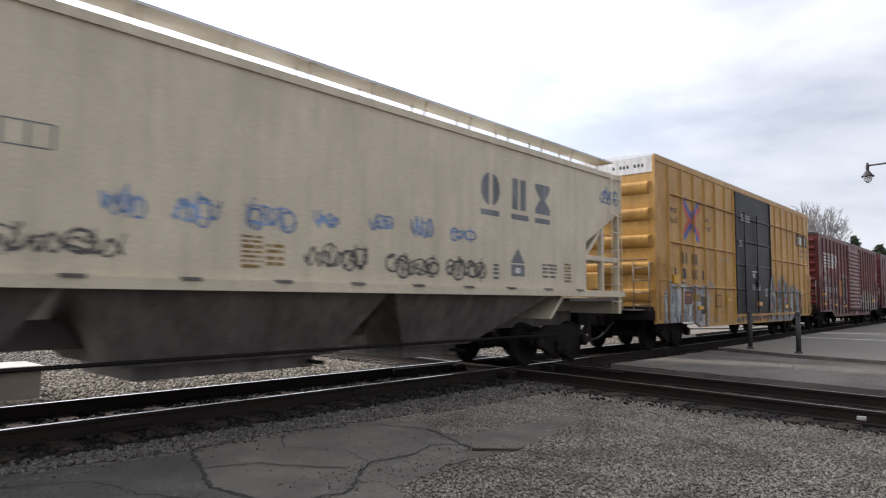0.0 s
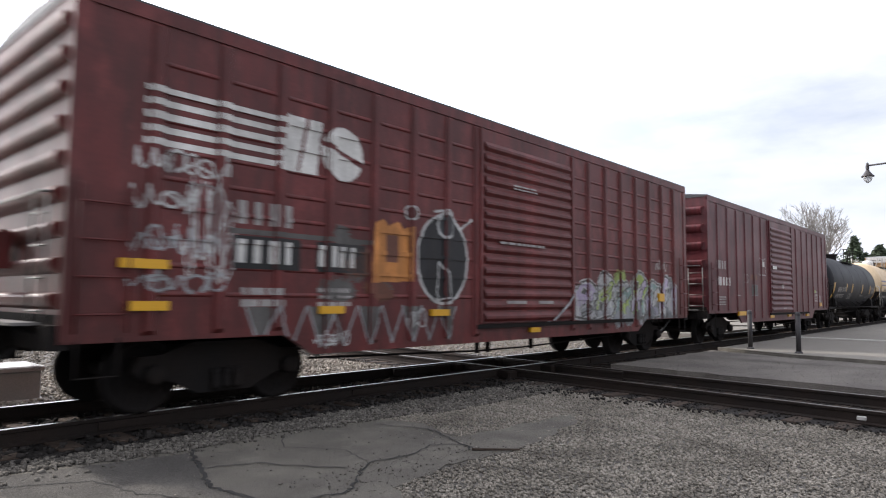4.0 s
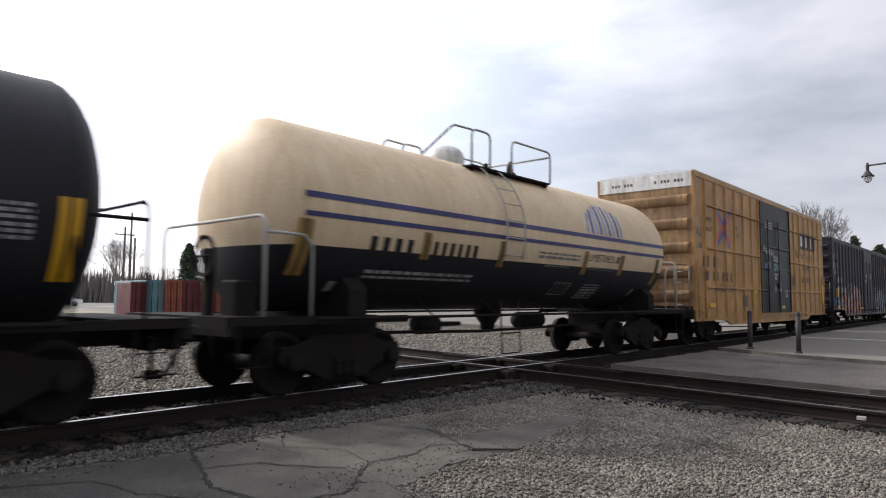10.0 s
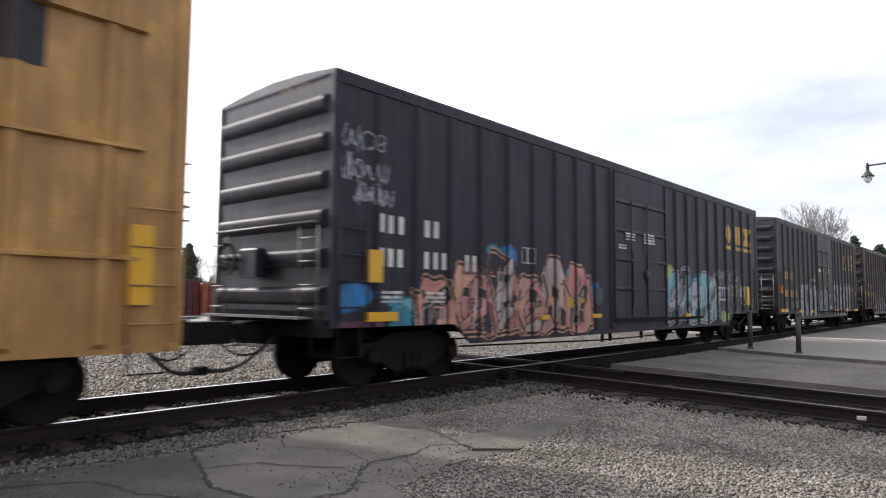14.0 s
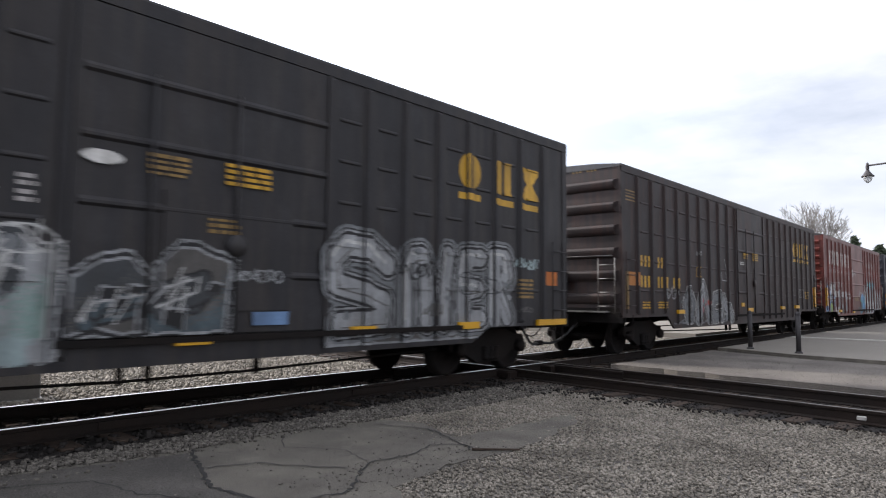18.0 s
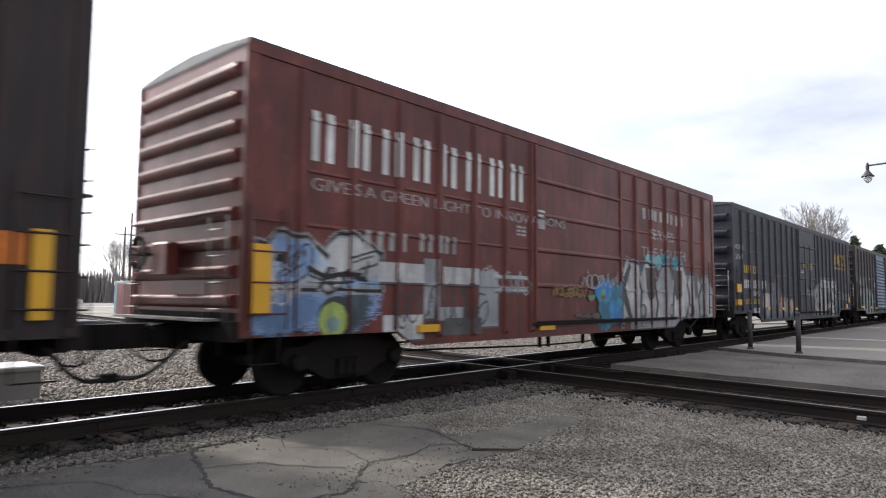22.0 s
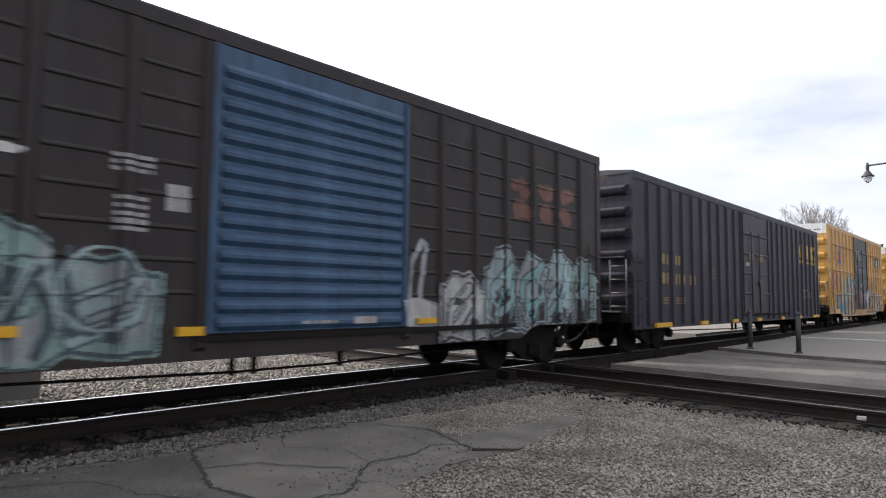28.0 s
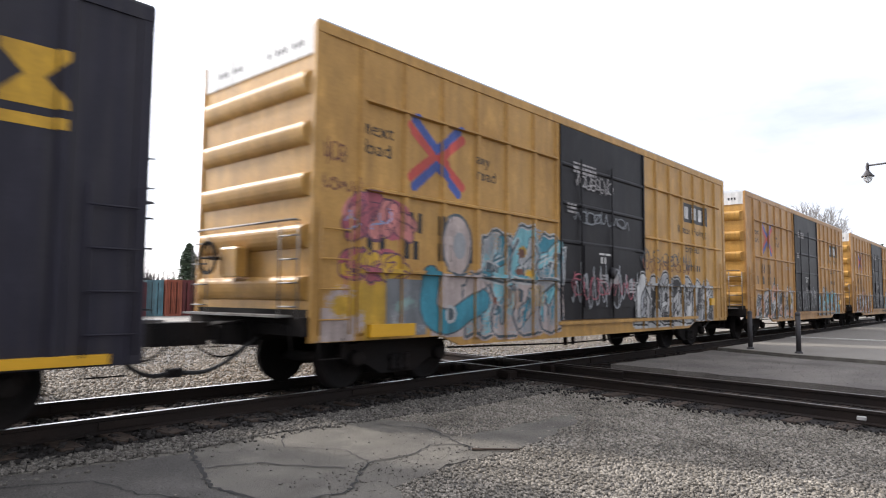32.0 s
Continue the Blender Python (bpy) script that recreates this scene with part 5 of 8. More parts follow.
def boxcar(name, label, u0, L, H, body, door, end, roof, panels, door_x, door_kind="plug", end_ribs=6, belts=(), rib_rows=0, sill=0.60, low=0.90,
           roof_rise=0.16, tabs=(), end_low=1.02, door_z=None, post=0.055, straight=False, trim=None, white_top=False, rib_len=0.0, end_mark=None):
    """A boxcar; x runs back from its leading end, y = 0 is its middle, z = 0 the rail head."""
    car = thing(name, label, "boxcar", (u0, TRACK_Y, 0), "cars of the freight train")
    CARS.append((car, u0))
    W = HALF
    d0, d1 = door_x
    dz0, dz1 = door_z or (0.92, H - 0.16)
    # side sheets
    bot = [(0, low), (2.55, low), (3.0, sill), (L - 3.0, sill), (L - 2.55, low), (L, low)] if not straight else [(0, low), (L, low)]
    for sgn in (-1, 1):
        out = [(x, z) for x, z in bot] + [(L, H), (0, H)]
        part("side_sheet", Shape().prism(out, "y", sgn * W, sgn * (W - 0.05)), body, car)
    # roof
    rf = Shape().prism([(-W - 0.02, H - 0.01), (W + 0.02, H - 0.01), (W + 0.02, H + 0.045), (W * 0.55, H + roof_rise * 0.75), (0, H + roof_rise), (-W * 0.55, H + roof_rise * 0.75), (-W - 0.02, H + 0.045)], "x", 0.01, L - 0.01)
    rp = part("roof", rf, roof, car)
    for i in range(int(L / 1.2)):
        x = 0.6 + i * 1.2
        part("roof_seam", Shape().prism([(-W, H + 0.045), (W, H + 0.045), (W * 0.55, H + roof_rise * 0.75 + 0.03), (0, H + roof_rise + 0.03), (-W * 0.55, H + roof_rise * 0.75 + 0.03)], "x", -0.03, 0.03),
             roof, rp, at=(x, 0, 0), key="seam%s%.2f%.2f" % (roof, H, roof_rise))
    for sgn in (-1, 1):
        part("top_rail", Shape().box(0, L, sgn * (W + 0.002) - 0.02, sgn * (W + 0.002) + 0.02, H - 0.13, H + 0.02), trim or body, car)
    part("floor", Shape().box(0.02, L - 0.02, -W + 0.06, W - 0.06, end_low, end_low + 0.12), "steel_dark", car)
    # posts
    posts = []
    for a, b, n in ((0.85, d0, panels), (d1, L - 0.85, panels)):
        for i in range(n + 1):
            posts.append(a + (b - a) * i / n)
    posts = [x for x in posts if not (d0 - 0.03 < x < d1 + 0.03)] + [d0 - 0.07, d1 + 0.07]
    for sgn in (-1, 1):
        for x in posts:
            zl = sill + 0.1 if 3.0 < x < L - 3.0 and not straight else low + 0.06
            sh = Shape().add([(-0.075, 0, zl), (0.075, 0, zl), (0.042, sgn * post, zl + 0.05), (-0.042, sgn * post, zl + 0.05), (-0.075, 0, H - 0.13), (0.075, 0, H - 0.13), (0.042, sgn * post, H - 0.18), (-0.042, sgn * post, H - 0.18)],
                             [(0, 1, 2, 3), (4, 7, 6, 5), (0, 3, 7, 4), (3, 2, 6, 7), (2, 1, 5, 6)])
            part("side_post", sh, body, car, at=(x, sgn * W, 0), key="post%s%.2f%.2f%.3f%d" % (body, zl, H, post, sgn))
    # belt rails between the posts
    for z in belts:
        for sgn in (-1, 1):
            for a, b in ((0.85, d0 - 0.1), (d1 + 0.1, L - 0.5)):
                part("belt_rail", Shape().prism([(sgn * W, z - 0.035), (sgn * (W + post + 0.022), z - 0.02), (sgn * (W + post + 0.022), z + 0.012), (sgn * W, z + 0.04)], "x", a, b), body, car)
    # short pressed ribs in each panel
    if rib_rows:
        xs = sorted(posts)
        for sgn in (-1, 1):
            for a, b in zip(xs, xs[1:]):
                if a >= d0 - 0.1 and b <= d1 + 0.1 or b - a < 0.3:
                    continue
                for k in range(rib_rows):
                    z = 1.2 + (H - 1.6) * (k + 0.5) / rib_rows
                    hl = rib_len / 2 or (b - a) / 2 - 0.10
                    part("panel_rib", Shape().prism([(sgn * W, -0.03), (sgn * (W + 0.018), -0.012), (sgn * (W + 0.018), 0.004), (sgn * W, 0.03)], "x", -hl, hl),
                         body, car, at=((a + b) / 2, 0, z), key="prib%s%.3f%d" % (body, hl, sgn))
    # doors
    df = 0.05
    for sgn in (-1, 1):
        dr = part("door", Shape().box(d0, d1, min(sgn * (W + 0.002), sgn * (W + df)), max(sgn * (W + 0.002), sgn * (W + df)), dz0, dz1), door, car)
        if door_kind == "corrugated":
            n = 17
            for k in range(n):
                z = dz0 + (dz1 - dz0) * (k + 0.5) / n
                hh = (dz1 - dz0) / n * 0.42
                if k == n - 1:
                    continue
                part("door_rib", Shape().prism([(sgn * (W + df), -hh), (sgn * (W + df + 0.045), -hh * 0.3), (sgn * (W + df + 0.045), hh * 0.2), (sgn * (W + df), hh)], "x", d0 + 0.10, d1 - 0.10), door, dr,
                     at=(0, 0, z), key="%s%s%d%.3f" % (name, "drib", sgn, u0))
        else:
            n = 5
            for k in range(1, n):
                z = dz0 + (dz1 - dz0) * k / n
                part("door_rib", Shape().prism([(sgn * (W + df), z - 0.05), (sgn * (W + df + 0.03), z - 0.02), (sgn * (W + df + 0.03), z + 0.01), (sgn * (W + df), z + 0.05)], "x", d0 + 0.05, d1 - 0.05), door, dr)
            if door_kind == "plug":
                part("door_panel", Shape().box(d0 + 0.9, d1 - 0.55, min(sgn * (W + df), sgn * (W + df + 0.025)), max(sgn * (W + df), sgn * (W + df + 0.025)), dz0 + 0.25, dz0 + 1.55), door, dr)
                for x in (d0 + 0.75, (d0 + d1) / 2 + 0.2):
                    part("lock_rod", Shape().rod((x, sgn * (W + df + 0.05), dz0 + 0.02), (x, sgn * (W + df + 0.05), dz1 - 0.6), 0.018, 6), door, dr)
                part("door_crank", Shape().lathe([(0, 0.0), (0, 0.13), (0.03, 0.13), (0.03, 0.10), (0.03, 0.0)] if sgn > 0 else [(0, 0.0), (0, 0.13), (-0.03, 0.13), (-0.03, 0.0)], "y", 14), door, dr, at=((d0 + d1) / 2 + 0.2, sgn * (W + df + 0.04), dz0 + 1.0))
        for x in (d0, d1):
            part("door_edge", Shape().box(x - 0.03, x + 0.03, min(sgn * (W + df - 0.01), sgn * (W + df + 0.03)), max(sgn * (W + df - 0.01), sgn * (W + df + 0.03)), dz0, dz1), door, dr)
        part("door_track", Shape().box(d0 - 0.1, min(d1 + (d1 - d0) * 0.9, L - 1), min(sgn * W, sgn * (W + 0.07)), max(sgn * W, sgn * (W + 0.07)), dz0 - 0.09, dz0 - 0.02), body if body.startswith("yellow") else "steel_dark", car)
    # ends with pressed ribs
    for way, x in ((-1, 0.0), (1, L)):
        ez = end_low
        eo = [(-W + 0.03, ez), (W - 0.03, ez), (W - 0.03, H), (W * 0.55, H + roof_rise * 0.72), (0, H + roof_rise * 0.95), (-W * 0.55, H + roof_rise * 0.72), (-W + 0.03, H)]
        ep = part("end_sheet", Shape().prism(eo, "x", x - way * 0.07, x - way * 0.03), end, car)
        top = H - (0.42 if white_top else 0.12)
        if white_top:
            part("end_cap", Shape().box(min(x - way * 0.03, x - way * 0.012), max(x - way * 0.03, x - way * 0.012), -W + 0.04, W - 0.04, H - 0.42, H - 0.01), "white", ep, "white panel over the ribbed end")
        if white_top or end_mark:
            out = x + way * (-0.010 if white_top else -0.028)
            bars = Shape()
            for y0, cnt in (((-1.2, 9), (0.35, 8)) if white_top else ((-0.85, 8),)):
                for k in range(cnt):
                    if k % 4 != 3:
                        zz = H - 0.27 if white_top else H - 0.055
                        bars.box(min(out, out - way * 0.004), max(out, out - way * 0.004), y0 + 0.1 * k, y0 + 0.1 * k + 0.06, zz, zz + 0.085)
            part("end_lettering", bars, "black" if white_top else end_mark, ep, "small row of painted bars")
        pitch = (top - ez - 0.1) / end_ribs
        for k in range(end_ribs):
            z = ez + 0.1 + pitch * (k + 0.5)
            pr = [(x + way * (-0.03 + d), pitch * h) for d, h in ((0.0, -0.30), (0.030, -0.27), (0.058, -0.21), (0.078, -0.13), (0.090, -0.04), (0.096, 0.04), (0.090, 0.09), (0.070, 0.135), (0.040, 0.165), (0.0, 0.175))]
            sh = Shape()
            w2, n4 = W - 0.07, len(pr)
            va = [(px, -w2 + (0.09 if 0 < i < n4 - 1 else 0), pz) for i, (px, pz) in enumerate(pr)]
            vb = [(px, w2 - (0.09 if 0 < i < n4 - 1 else 0), pz) for i, (px, pz) in enumerate(pr)]
            sh.add(va + vb, [(i, i + 1, n4 + i + 1, n4 + i) for i in range(n4 - 1)] + [tuple(range(n4)), tuple(range(2 * n4 - 1, n4 - 1, -1))], False)
            part("end_rib", sh, end, ep, at=(0, 0, z), key="erib%s%.3f%d%.2f" % (end, pitch, way, x))
        part("end_sill", Shape().box(min(x - way * 0.1, x + way * 0.10), max(x - way * 0.1, x + way * 0.10), -W + 0.02, W - 0.02, ez - 0.22, ez + 0.02), "steel_dark", car)
        for sgn in (-1, 1):
            part("corner_post", Shape().box(min(x, x - way * 0.16), max(x, x - way * 0.16), sgn * (W + 0.004) - 0.012, sgn * (W + 0.004) + 0.012, low + 0.02, H - 0.02), trim or body, car)
        part("crossover_step", Shape().box(min(x + way * 0.1, x + way * 0.34), max(x + way * 0.1, x + way * 0.34), -W + 0.25, W - 0.25, ez + 0.02, ez + 0.05), "worn_steel", car)
        part("grab_rail", Shape().pipe([(x + way * 0.06, -W + 0.2, 2.35), (x + way * 0.14, -W + 0.2, 2.35), (x + way * 0.14, W - 0.2, 2.35), (x + way * 0.06, W - 0.2, 2.35)], 0.016, 6), "worn_steel", car)
        ladder(car, x + way * 0.12, -W + 0.32, ez, 3.0 if way > 0 else 2.3, 6 if way > 0 else 4, "worn_steel", 0.42, "y")
        ladder(car, x + way * 0.12, W - 0.32, ez, 2.3, 4, "worn_steel", 0.42, "y")
        coupler(car, x, way)
        # side ladder and stirrup by the corner
        for sgn in (-1, 1):
            lx = x - way * 0.36
            ladder(car, lx, sgn * (W + 0.07), low + 0.1, 2.45, 4, trim or body, 0.50)
            st = Shape().pipe([(lx - 0.2, sgn * W, low + 0.05), (lx - 0.2, sgn * W, 0.52), (lx + 0.2, sgn * W, 0.52), (lx + 0.2, sgn * W, low + 0.05)], 0.013, 5)
            part("stirrup_step", st, "steel_dark", car)
    # brake gear on the leading end
    bw = part("brake_wheel", Shape().lathe([(-0.02, 0.25), (0.02, 0.25), (0.02, 0.21), (-0.02, 0.21), (-0.02, 0.25)], "x", 18), "steel_dark", car, at=(-0.30, 0.62, 1.9))
    part("spokes", Shape().rod((0, -0.22, 0), (0, 0.22, 0), 0.015, 5).rod((0, 0, -0.22), (0, 0, 0.22), 0.015, 5).rod((0.25, 0, 0), (0, 0, 0), 0.025, 6), "steel_dark", bw)
    part("brake_housing", Shape().soft_box(-0.22, -0.03, -0.05, 0.42, 1.62, 2.05, 0.03), end, car)
    # underframe
    part("centre_sill", Shape().box(0.1, L - 0.1, -0.22, 0.22, 0.72, end_low), "steel_dark", car)
    for x in (4.4, L / 2, L - 4.4):
        part("cross_bearer", Shape().prism([(-W + 0.1, end_low), (W - 0.1, end_low), (0.25, 0.68), (-0.25, 0.68)], "x", x - 0.08, x + 0.08), "steel_dark", car)
    part("brake_cylinder", Shape().rod((L * 0.42, -0.75, 0.75), (L * 0.42 + 0.7, -0.75, 0.75), 0.17, 12), "steel_dark", car)
    part("air_tank", Shape().rod((L * 0.56, 0.7, 0.75), (L * 0.56 + 1.0, 0.7, 0.75), 0.22, 12), "steel_dark", car)
    part("brake_rod", Shape().rod((2.5, -0.35, 0.58), (L - 2.5, -0.35, 0.58), 0.016, 5), "steel_dark", car)
    rig = part("brake_rigging", Shape().pipe([(3.3, -0.95, 0.50), (L * 0.45, -1.0, 0.40), (L * 0.55, -1.0, 0.40), (L - 3.3, -0.95, 0.48)], 0.018, 6), "steel_dark", car)
    for x in (L * 0.45, L * 0.47, L * 0.56):
        part("hanger", Shape().box(x - 0.03, x + 0.03, -1.03, -0.97, 0.36, end_low), "steel_dark", rig)
    truck(car, 2.0, u0)
    truck(car, L - 2.0, u0)
    # yellow reflectors along the sill
    for a, w, z, h in tabs:
        part("reflector", Shape().box(a, a + w, -W - post - 0.012, -W - 0.001, z, z + h), "reflect", car, "yellow reflective strip")

    ps = np.array(sorted(posts))

    def spot(X, Z):
        o = np.full(X.shape, W)
        near = np.abs(X[..., None] - ps).min(-1)
        o = np.where((near < 0.044), W + post, o)
        o = np.where((near >= 0.044) & (near < 0.078), W + post * 0.5 + 0.02, o)
        o = np.where((X > d0) & (X < d1) & (Z > dz0) & (Z < dz1), W + df + (0.046 if door_kind == "corrugated" else 0.031), o)
        o = np.where((X > d0 + 0.9) & (X < d1 - 0.55) & (Z > dz0 + 0.25) & (Z < dz0 + 1.55) & (door_kind == "plug"), W + df + 0.033, o)
        for z in belts:
            o = np.where((np.abs(Z - z) < 0.03) & ((X > 0.85) & (X < d0 - 0.1) | (X > d1 + 0.1) & (X < L - 0.5)), W + post + 0.024, o)
        if rib_rows and not rib_len:
            for k in range(rib_rows):
                z = 1.2 + (H - 1.6) * (k + 0.5) / rib_rows
                o = np.where((np.abs(Z - z) < 0.03) & (o == W), W + 0.020, o)
        if rib_rows and rib_len:
            off = np.abs(X[..., None] - (ps[1:] + ps[:-1]) / 2).min(-1)
            for k in range(rib_rows):
                z = 1.2 + (H - 1.6) * (k + 0.5) / rib_rows
                o = np.where((np.abs(Z - z) < 0.03) & (o == W) & (off < rib_len / 2), W + 0.020, o)
        zb = np.interp(X, [p[0] for p in bot], [p[1] for p in bot])
        return np.where(Z < zb + 0.01, -99.0, o)

    SPOTS[car] = spot
    return car


def tank_car(name, label, u0, u1, shell, z_mid, r, plat, cream=False):
    """A tank car: shell from shell[0] to shell[1] along the train, end platforms from u0 to u1."""
    L = u1 - u0
    car = thing(name, label, "tank car", (u0, TRACK_Y, 0), "cars of the freight train")
    CARS.append((car, u0))
    a, b = shell[0] - u0, shell[1] - u0
    hd = 0.55
    prof = [(a, 0.0)] + [(a + hd * (1 - math.cos(k * math.pi / 16)), r * math.sin(k * math.pi / 16)) for k in range(1, 8)] + [(a + hd, r), (a + 3.2, r), ((a + b) / 2, r), (b - 3.2, r), (b - hd, r)]
    prof += [(b - hd * (1 - math.cos(k * math.pi / 16)), r * math.sin(k * math.pi / 16)) for k in range(7, 0, -1)] + [(b, 0.0)]
    sh = Shape()
    n = 64
    ring = [(math.cos(2 * math.pi * (i + 0.5) / n), math.sin(2 * math.pi * (i + 0.5) / n)) for i in range(n)]
    v = [(x, rr * c, z_mid + rr * s) for x, rr in prof for c, s in ring]
    split = -0.36 if cream else -9
    for j in range(len(prof) - 1):
        for i in range(n):
            dark = ring[i][1] + ring[(i + 1) % n][1] < 2 * split
            sh.f.append((j * n + i, j * n + (i + 1) % n, (j + 1) * n + (i + 1) % n, (j + 1) * n + i))
            sh.smooth.append(True)
            sh.slot.append(1 if dark else 0)
    sh.v = v
    tank = part("tank", sh, ["tank_cream", "tank_black"] if cream else ["tank_black", "tank_black"], car, "cream upper and black lower shell" if cream else "black shell")
    if cream:
        # the belly is black below one level line, round the heads too
        level, bm = z_mid + split * r, bmesh.new()
        bm.from_mesh(tank.data)
        bmesh.ops.bisect_plane(bm, geom=bm.verts[:] + bm.edges[:] + bm.faces[:], plane_co=(0, 0, level), plane_no=(0, 0, 1))
        for f in bm.faces:
            f.material_index = 1 if f.calc_center_median().z < level else 0
        bm.to_mesh(tank.data)
        bm.free()
    main = "tank_cream" if cream else "tank_black"
    for x in [a + hd] + [a + hd + (b - a - 2 * hd) * k / 5 for k in range(1, 5)] + [b - hd]:
        part("weld_band", Shape().lathe([(x - 0.03, r), (x - 0.02, r + 0.006), (x + 0.02, r + 0.006), (x + 0.03, r)], "x", 64, centre=(0, z_mid)), [main], car) if not cream else None
    # walkway with manway, valves and rails
    p0, p1 = plat[0] - u0, plat[1] - u0
    zt = z_mid + r
    rail = "steel_dark" if not cream else "box_white"
    half = 0.9 if cream else 1.0
    zr = 4.46 if cream else 4.24
    zf = zt - 0.16 if cream else zt - 0.22
    pl = part("platform", Shape().box(p0, p1, -half, half, zf - 0.035, zf), "steel_dark", car)
    for x in (p0 + 0.1, p1 - 0.1):
        part("platform_bracket", Shape().prism([(-half, zf - 0.06), (half, zf - 0.06), (0.6, zf - 0.3), (-0.6, zf - 0.3)], "x", x - 0.03, x + 0.03), "steel_dark", pl)
    for sgn in (-1, 1):
        y = sgn * half
        for q0, q1 in ((p0, p0 + (0.55 if cream else 0.95)), (p1 - (1.4 if cream else 0.93), p1)):
            part("hand_rail", Shape().pipe([(q0, y, zf), (q0, y, zr - 0.12), (q0 + 0.03, y, zr - 0.03), (q0 + 0.12, y, zr), (q1 - 0.12, y, zr), (q1 - 0.03, y, zr - 0.03), (q1, y, zr - 0.12), (q1, y, zf)], 0.022, 8), rail, pl)
        part("slanted_rail", Shape().pipe([(p0, y, zr - 0.02), (p0 - 0.45, y * 0.97, zr - 0.02), (p0 - 0.54, y * 0.95, zr - 0.07), (p0 - 1.08, y * 0.75, zt - 0.12)], 0.022, 8), rail, pl)
        if not cream:
            part("slanted_rail", Shape().pipe([(p1 - 0.93, y, zr - 0.05), (p1 - 1.1, y, zr - 0.16), (p1 - 1.42, y * 0.9, zf)], 0.022, 8), rail, pl)
    part("end_rail", Shape().pipe([(p1, -half, zr - 0.1), (p1, half, zr - 0.1)], 0.022, 8), rail, pl)
    mc = (p0 + p1) / 2
    mx = p0 + (0.45 if cream else 1.25)
    if cream:
        part("manway", Shape().lathe([(zt - 0.1, 0.36), (zt + 0.10, 0.37), (zt + 0.20, 0.34), (zt + 0.29, 0.26), (zt + 0.34, 0.15), (zt + 0.36, 0.0)], "z", 24, centre=(mx - 0.15, 0)), "white", car, "white domed lid")
    else:
        part("manway", Shape().lathe([(zt - 0.1, 0.40), (zt + 0.18, 0.40), (zt + 0.20, 0.44), (zt + 0.26, 0.44), (zt + 0.31, 0.28), (zt + 0.33, 0.0)], "z", 24, centre=(mx, 0)), "steel_dark", car)
        for k in range(8):
            an = k * math.pi / 4
            part("eye_bolt", Shape().rod((0, 0, 0), (0, 0, 0.16), 0.025, 6), "steel_dark", car, at=(mx + 0.44 * math.cos(an), 0.44 * math.sin(an), zt + 0.16), key="eyebolt")
    part("valve", Shape().lathe([(zt - 0.1, 0.13), (zt + 0.10, 0.13), (zt + 0.12, 0.08), (zt + 0.26, 0.07), (zt + 0.30, 0.03), (zt + 0.36, 0.03)], "z", 12, centre=(p1 - 0.35, -0.1)), "steel_dark", car)
    part("vent_valve", Shape().lathe([(zt - 0.1, 0.10), (zt + 0.12, 0.10), (zt + 0.14, 0.05), (zt + 0.30, 0.05)], "z", 12, centre=(p1 - 0.75, 0.25)), "steel_dark", car)
    # brake gear hung under the belly
    part("brake_pipe", Shape().pipe([(2.9, -0.55, 0.78), ((a + b) / 2 - 1.0, -0.62, 0.72), ((a + b) / 2 + 1.2, -0.62, 0.74), (L - 2.9, -0.55, 0.78)], 0.03, 6), "steel_dark", car)
    part("air_reservoir", Shape().lathe([(L * 0.5 + 1.3, 0.0), (L * 0.5 + 1.33, 0.14), (L * 0.5 + 1.42, 0.19), (L * 0.5 + 2.3, 0.19), (L * 0.5 + 2.39, 0.14), (L * 0.5 + 2.42, 0.0)], "x", 14, centre=(0.35, 0.85)), "steel_dark", car)
    part("brake_cylinder", Shape().lathe([(L * 0.5 - 2.6, 0.0), (L * 0.5 - 2.6, 0.17), (L * 0.5 - 2.1, 0.17), (L * 0.5 - 2.05, 0.05), (L * 0.5 - 1.4, 0.04), (L * 0.5 - 1.4, 0.0)], "x", 14, centre=(-0.3, 0.86)), "steel_dark", car)
    for x in (mx + 0.1,):
        st = part("side_step", Shape().pipe([(x - 0.28, -1.36, 1.3), (x - 0.28, -1.40, 0.36), (x + 0.28, -1.40, 0.36), (x + 0.28, -1.36, 1.3)], 0.016, 6), "steel_dark", car)
        part("rung", Shape().rod((x - 0.28, -1.40, 0.72), (x + 0.28, -1.40, 0.72), 0.014, 6), "steel_dark", st)
    # ladder down the near side
    lr = r + 0.10
    for sgn in (-1, 1) if cream else ():
        st = Shape()
        angs = [math.radians(x) for x in range(-18, 66, 7)]
        for dx in (-0.28, 0.28):
            st.pipe([(mx + 0.1 + dx, sgn * lr * math.cos(t), z_mid + lr * math.sin(t)) for t in angs], 0.016, 5)
        ld = part("tank_ladder", st, rail, car)
        for t in [math.radians(x) for x in range(-16, 66, 12)]:
            part("rung", Shape().rod((mx - 0.18, sgn * lr * math.cos(t), z_mid + lr * math.sin(t)), (mx + 0.38, sgn * lr * math.cos(t), z_mid + lr * math.sin(t)), 0.012, 5), rail, ld)
    # underframe and end platforms
    part("bottom_outlet", Shape().lathe([(z_mid - r + 0.05, 0.30), (z_mid - r - 0.12, 0.28), (z_mid - r - 0.30, 0.16), (z_mid - r - 0.42, 0.14), (z_mid - r - 0.42, 0.0)], "z", 14, centre=((a + b) / 2, 0)), "steel_dark", car)
    part("running_rail", Shape().rod((a + 0.6, -r - 0.06, 1.05), (b - 0.6, -r - 0.06, 1.05), 0.024, 6), "steel_dark", car)
    part("running_rail", Shape().rod((a + 0.6, r + 0.06, 1.05), (b - 0.6, r + 0.06, 1.05), 0.024, 6), "steel_dark", car)
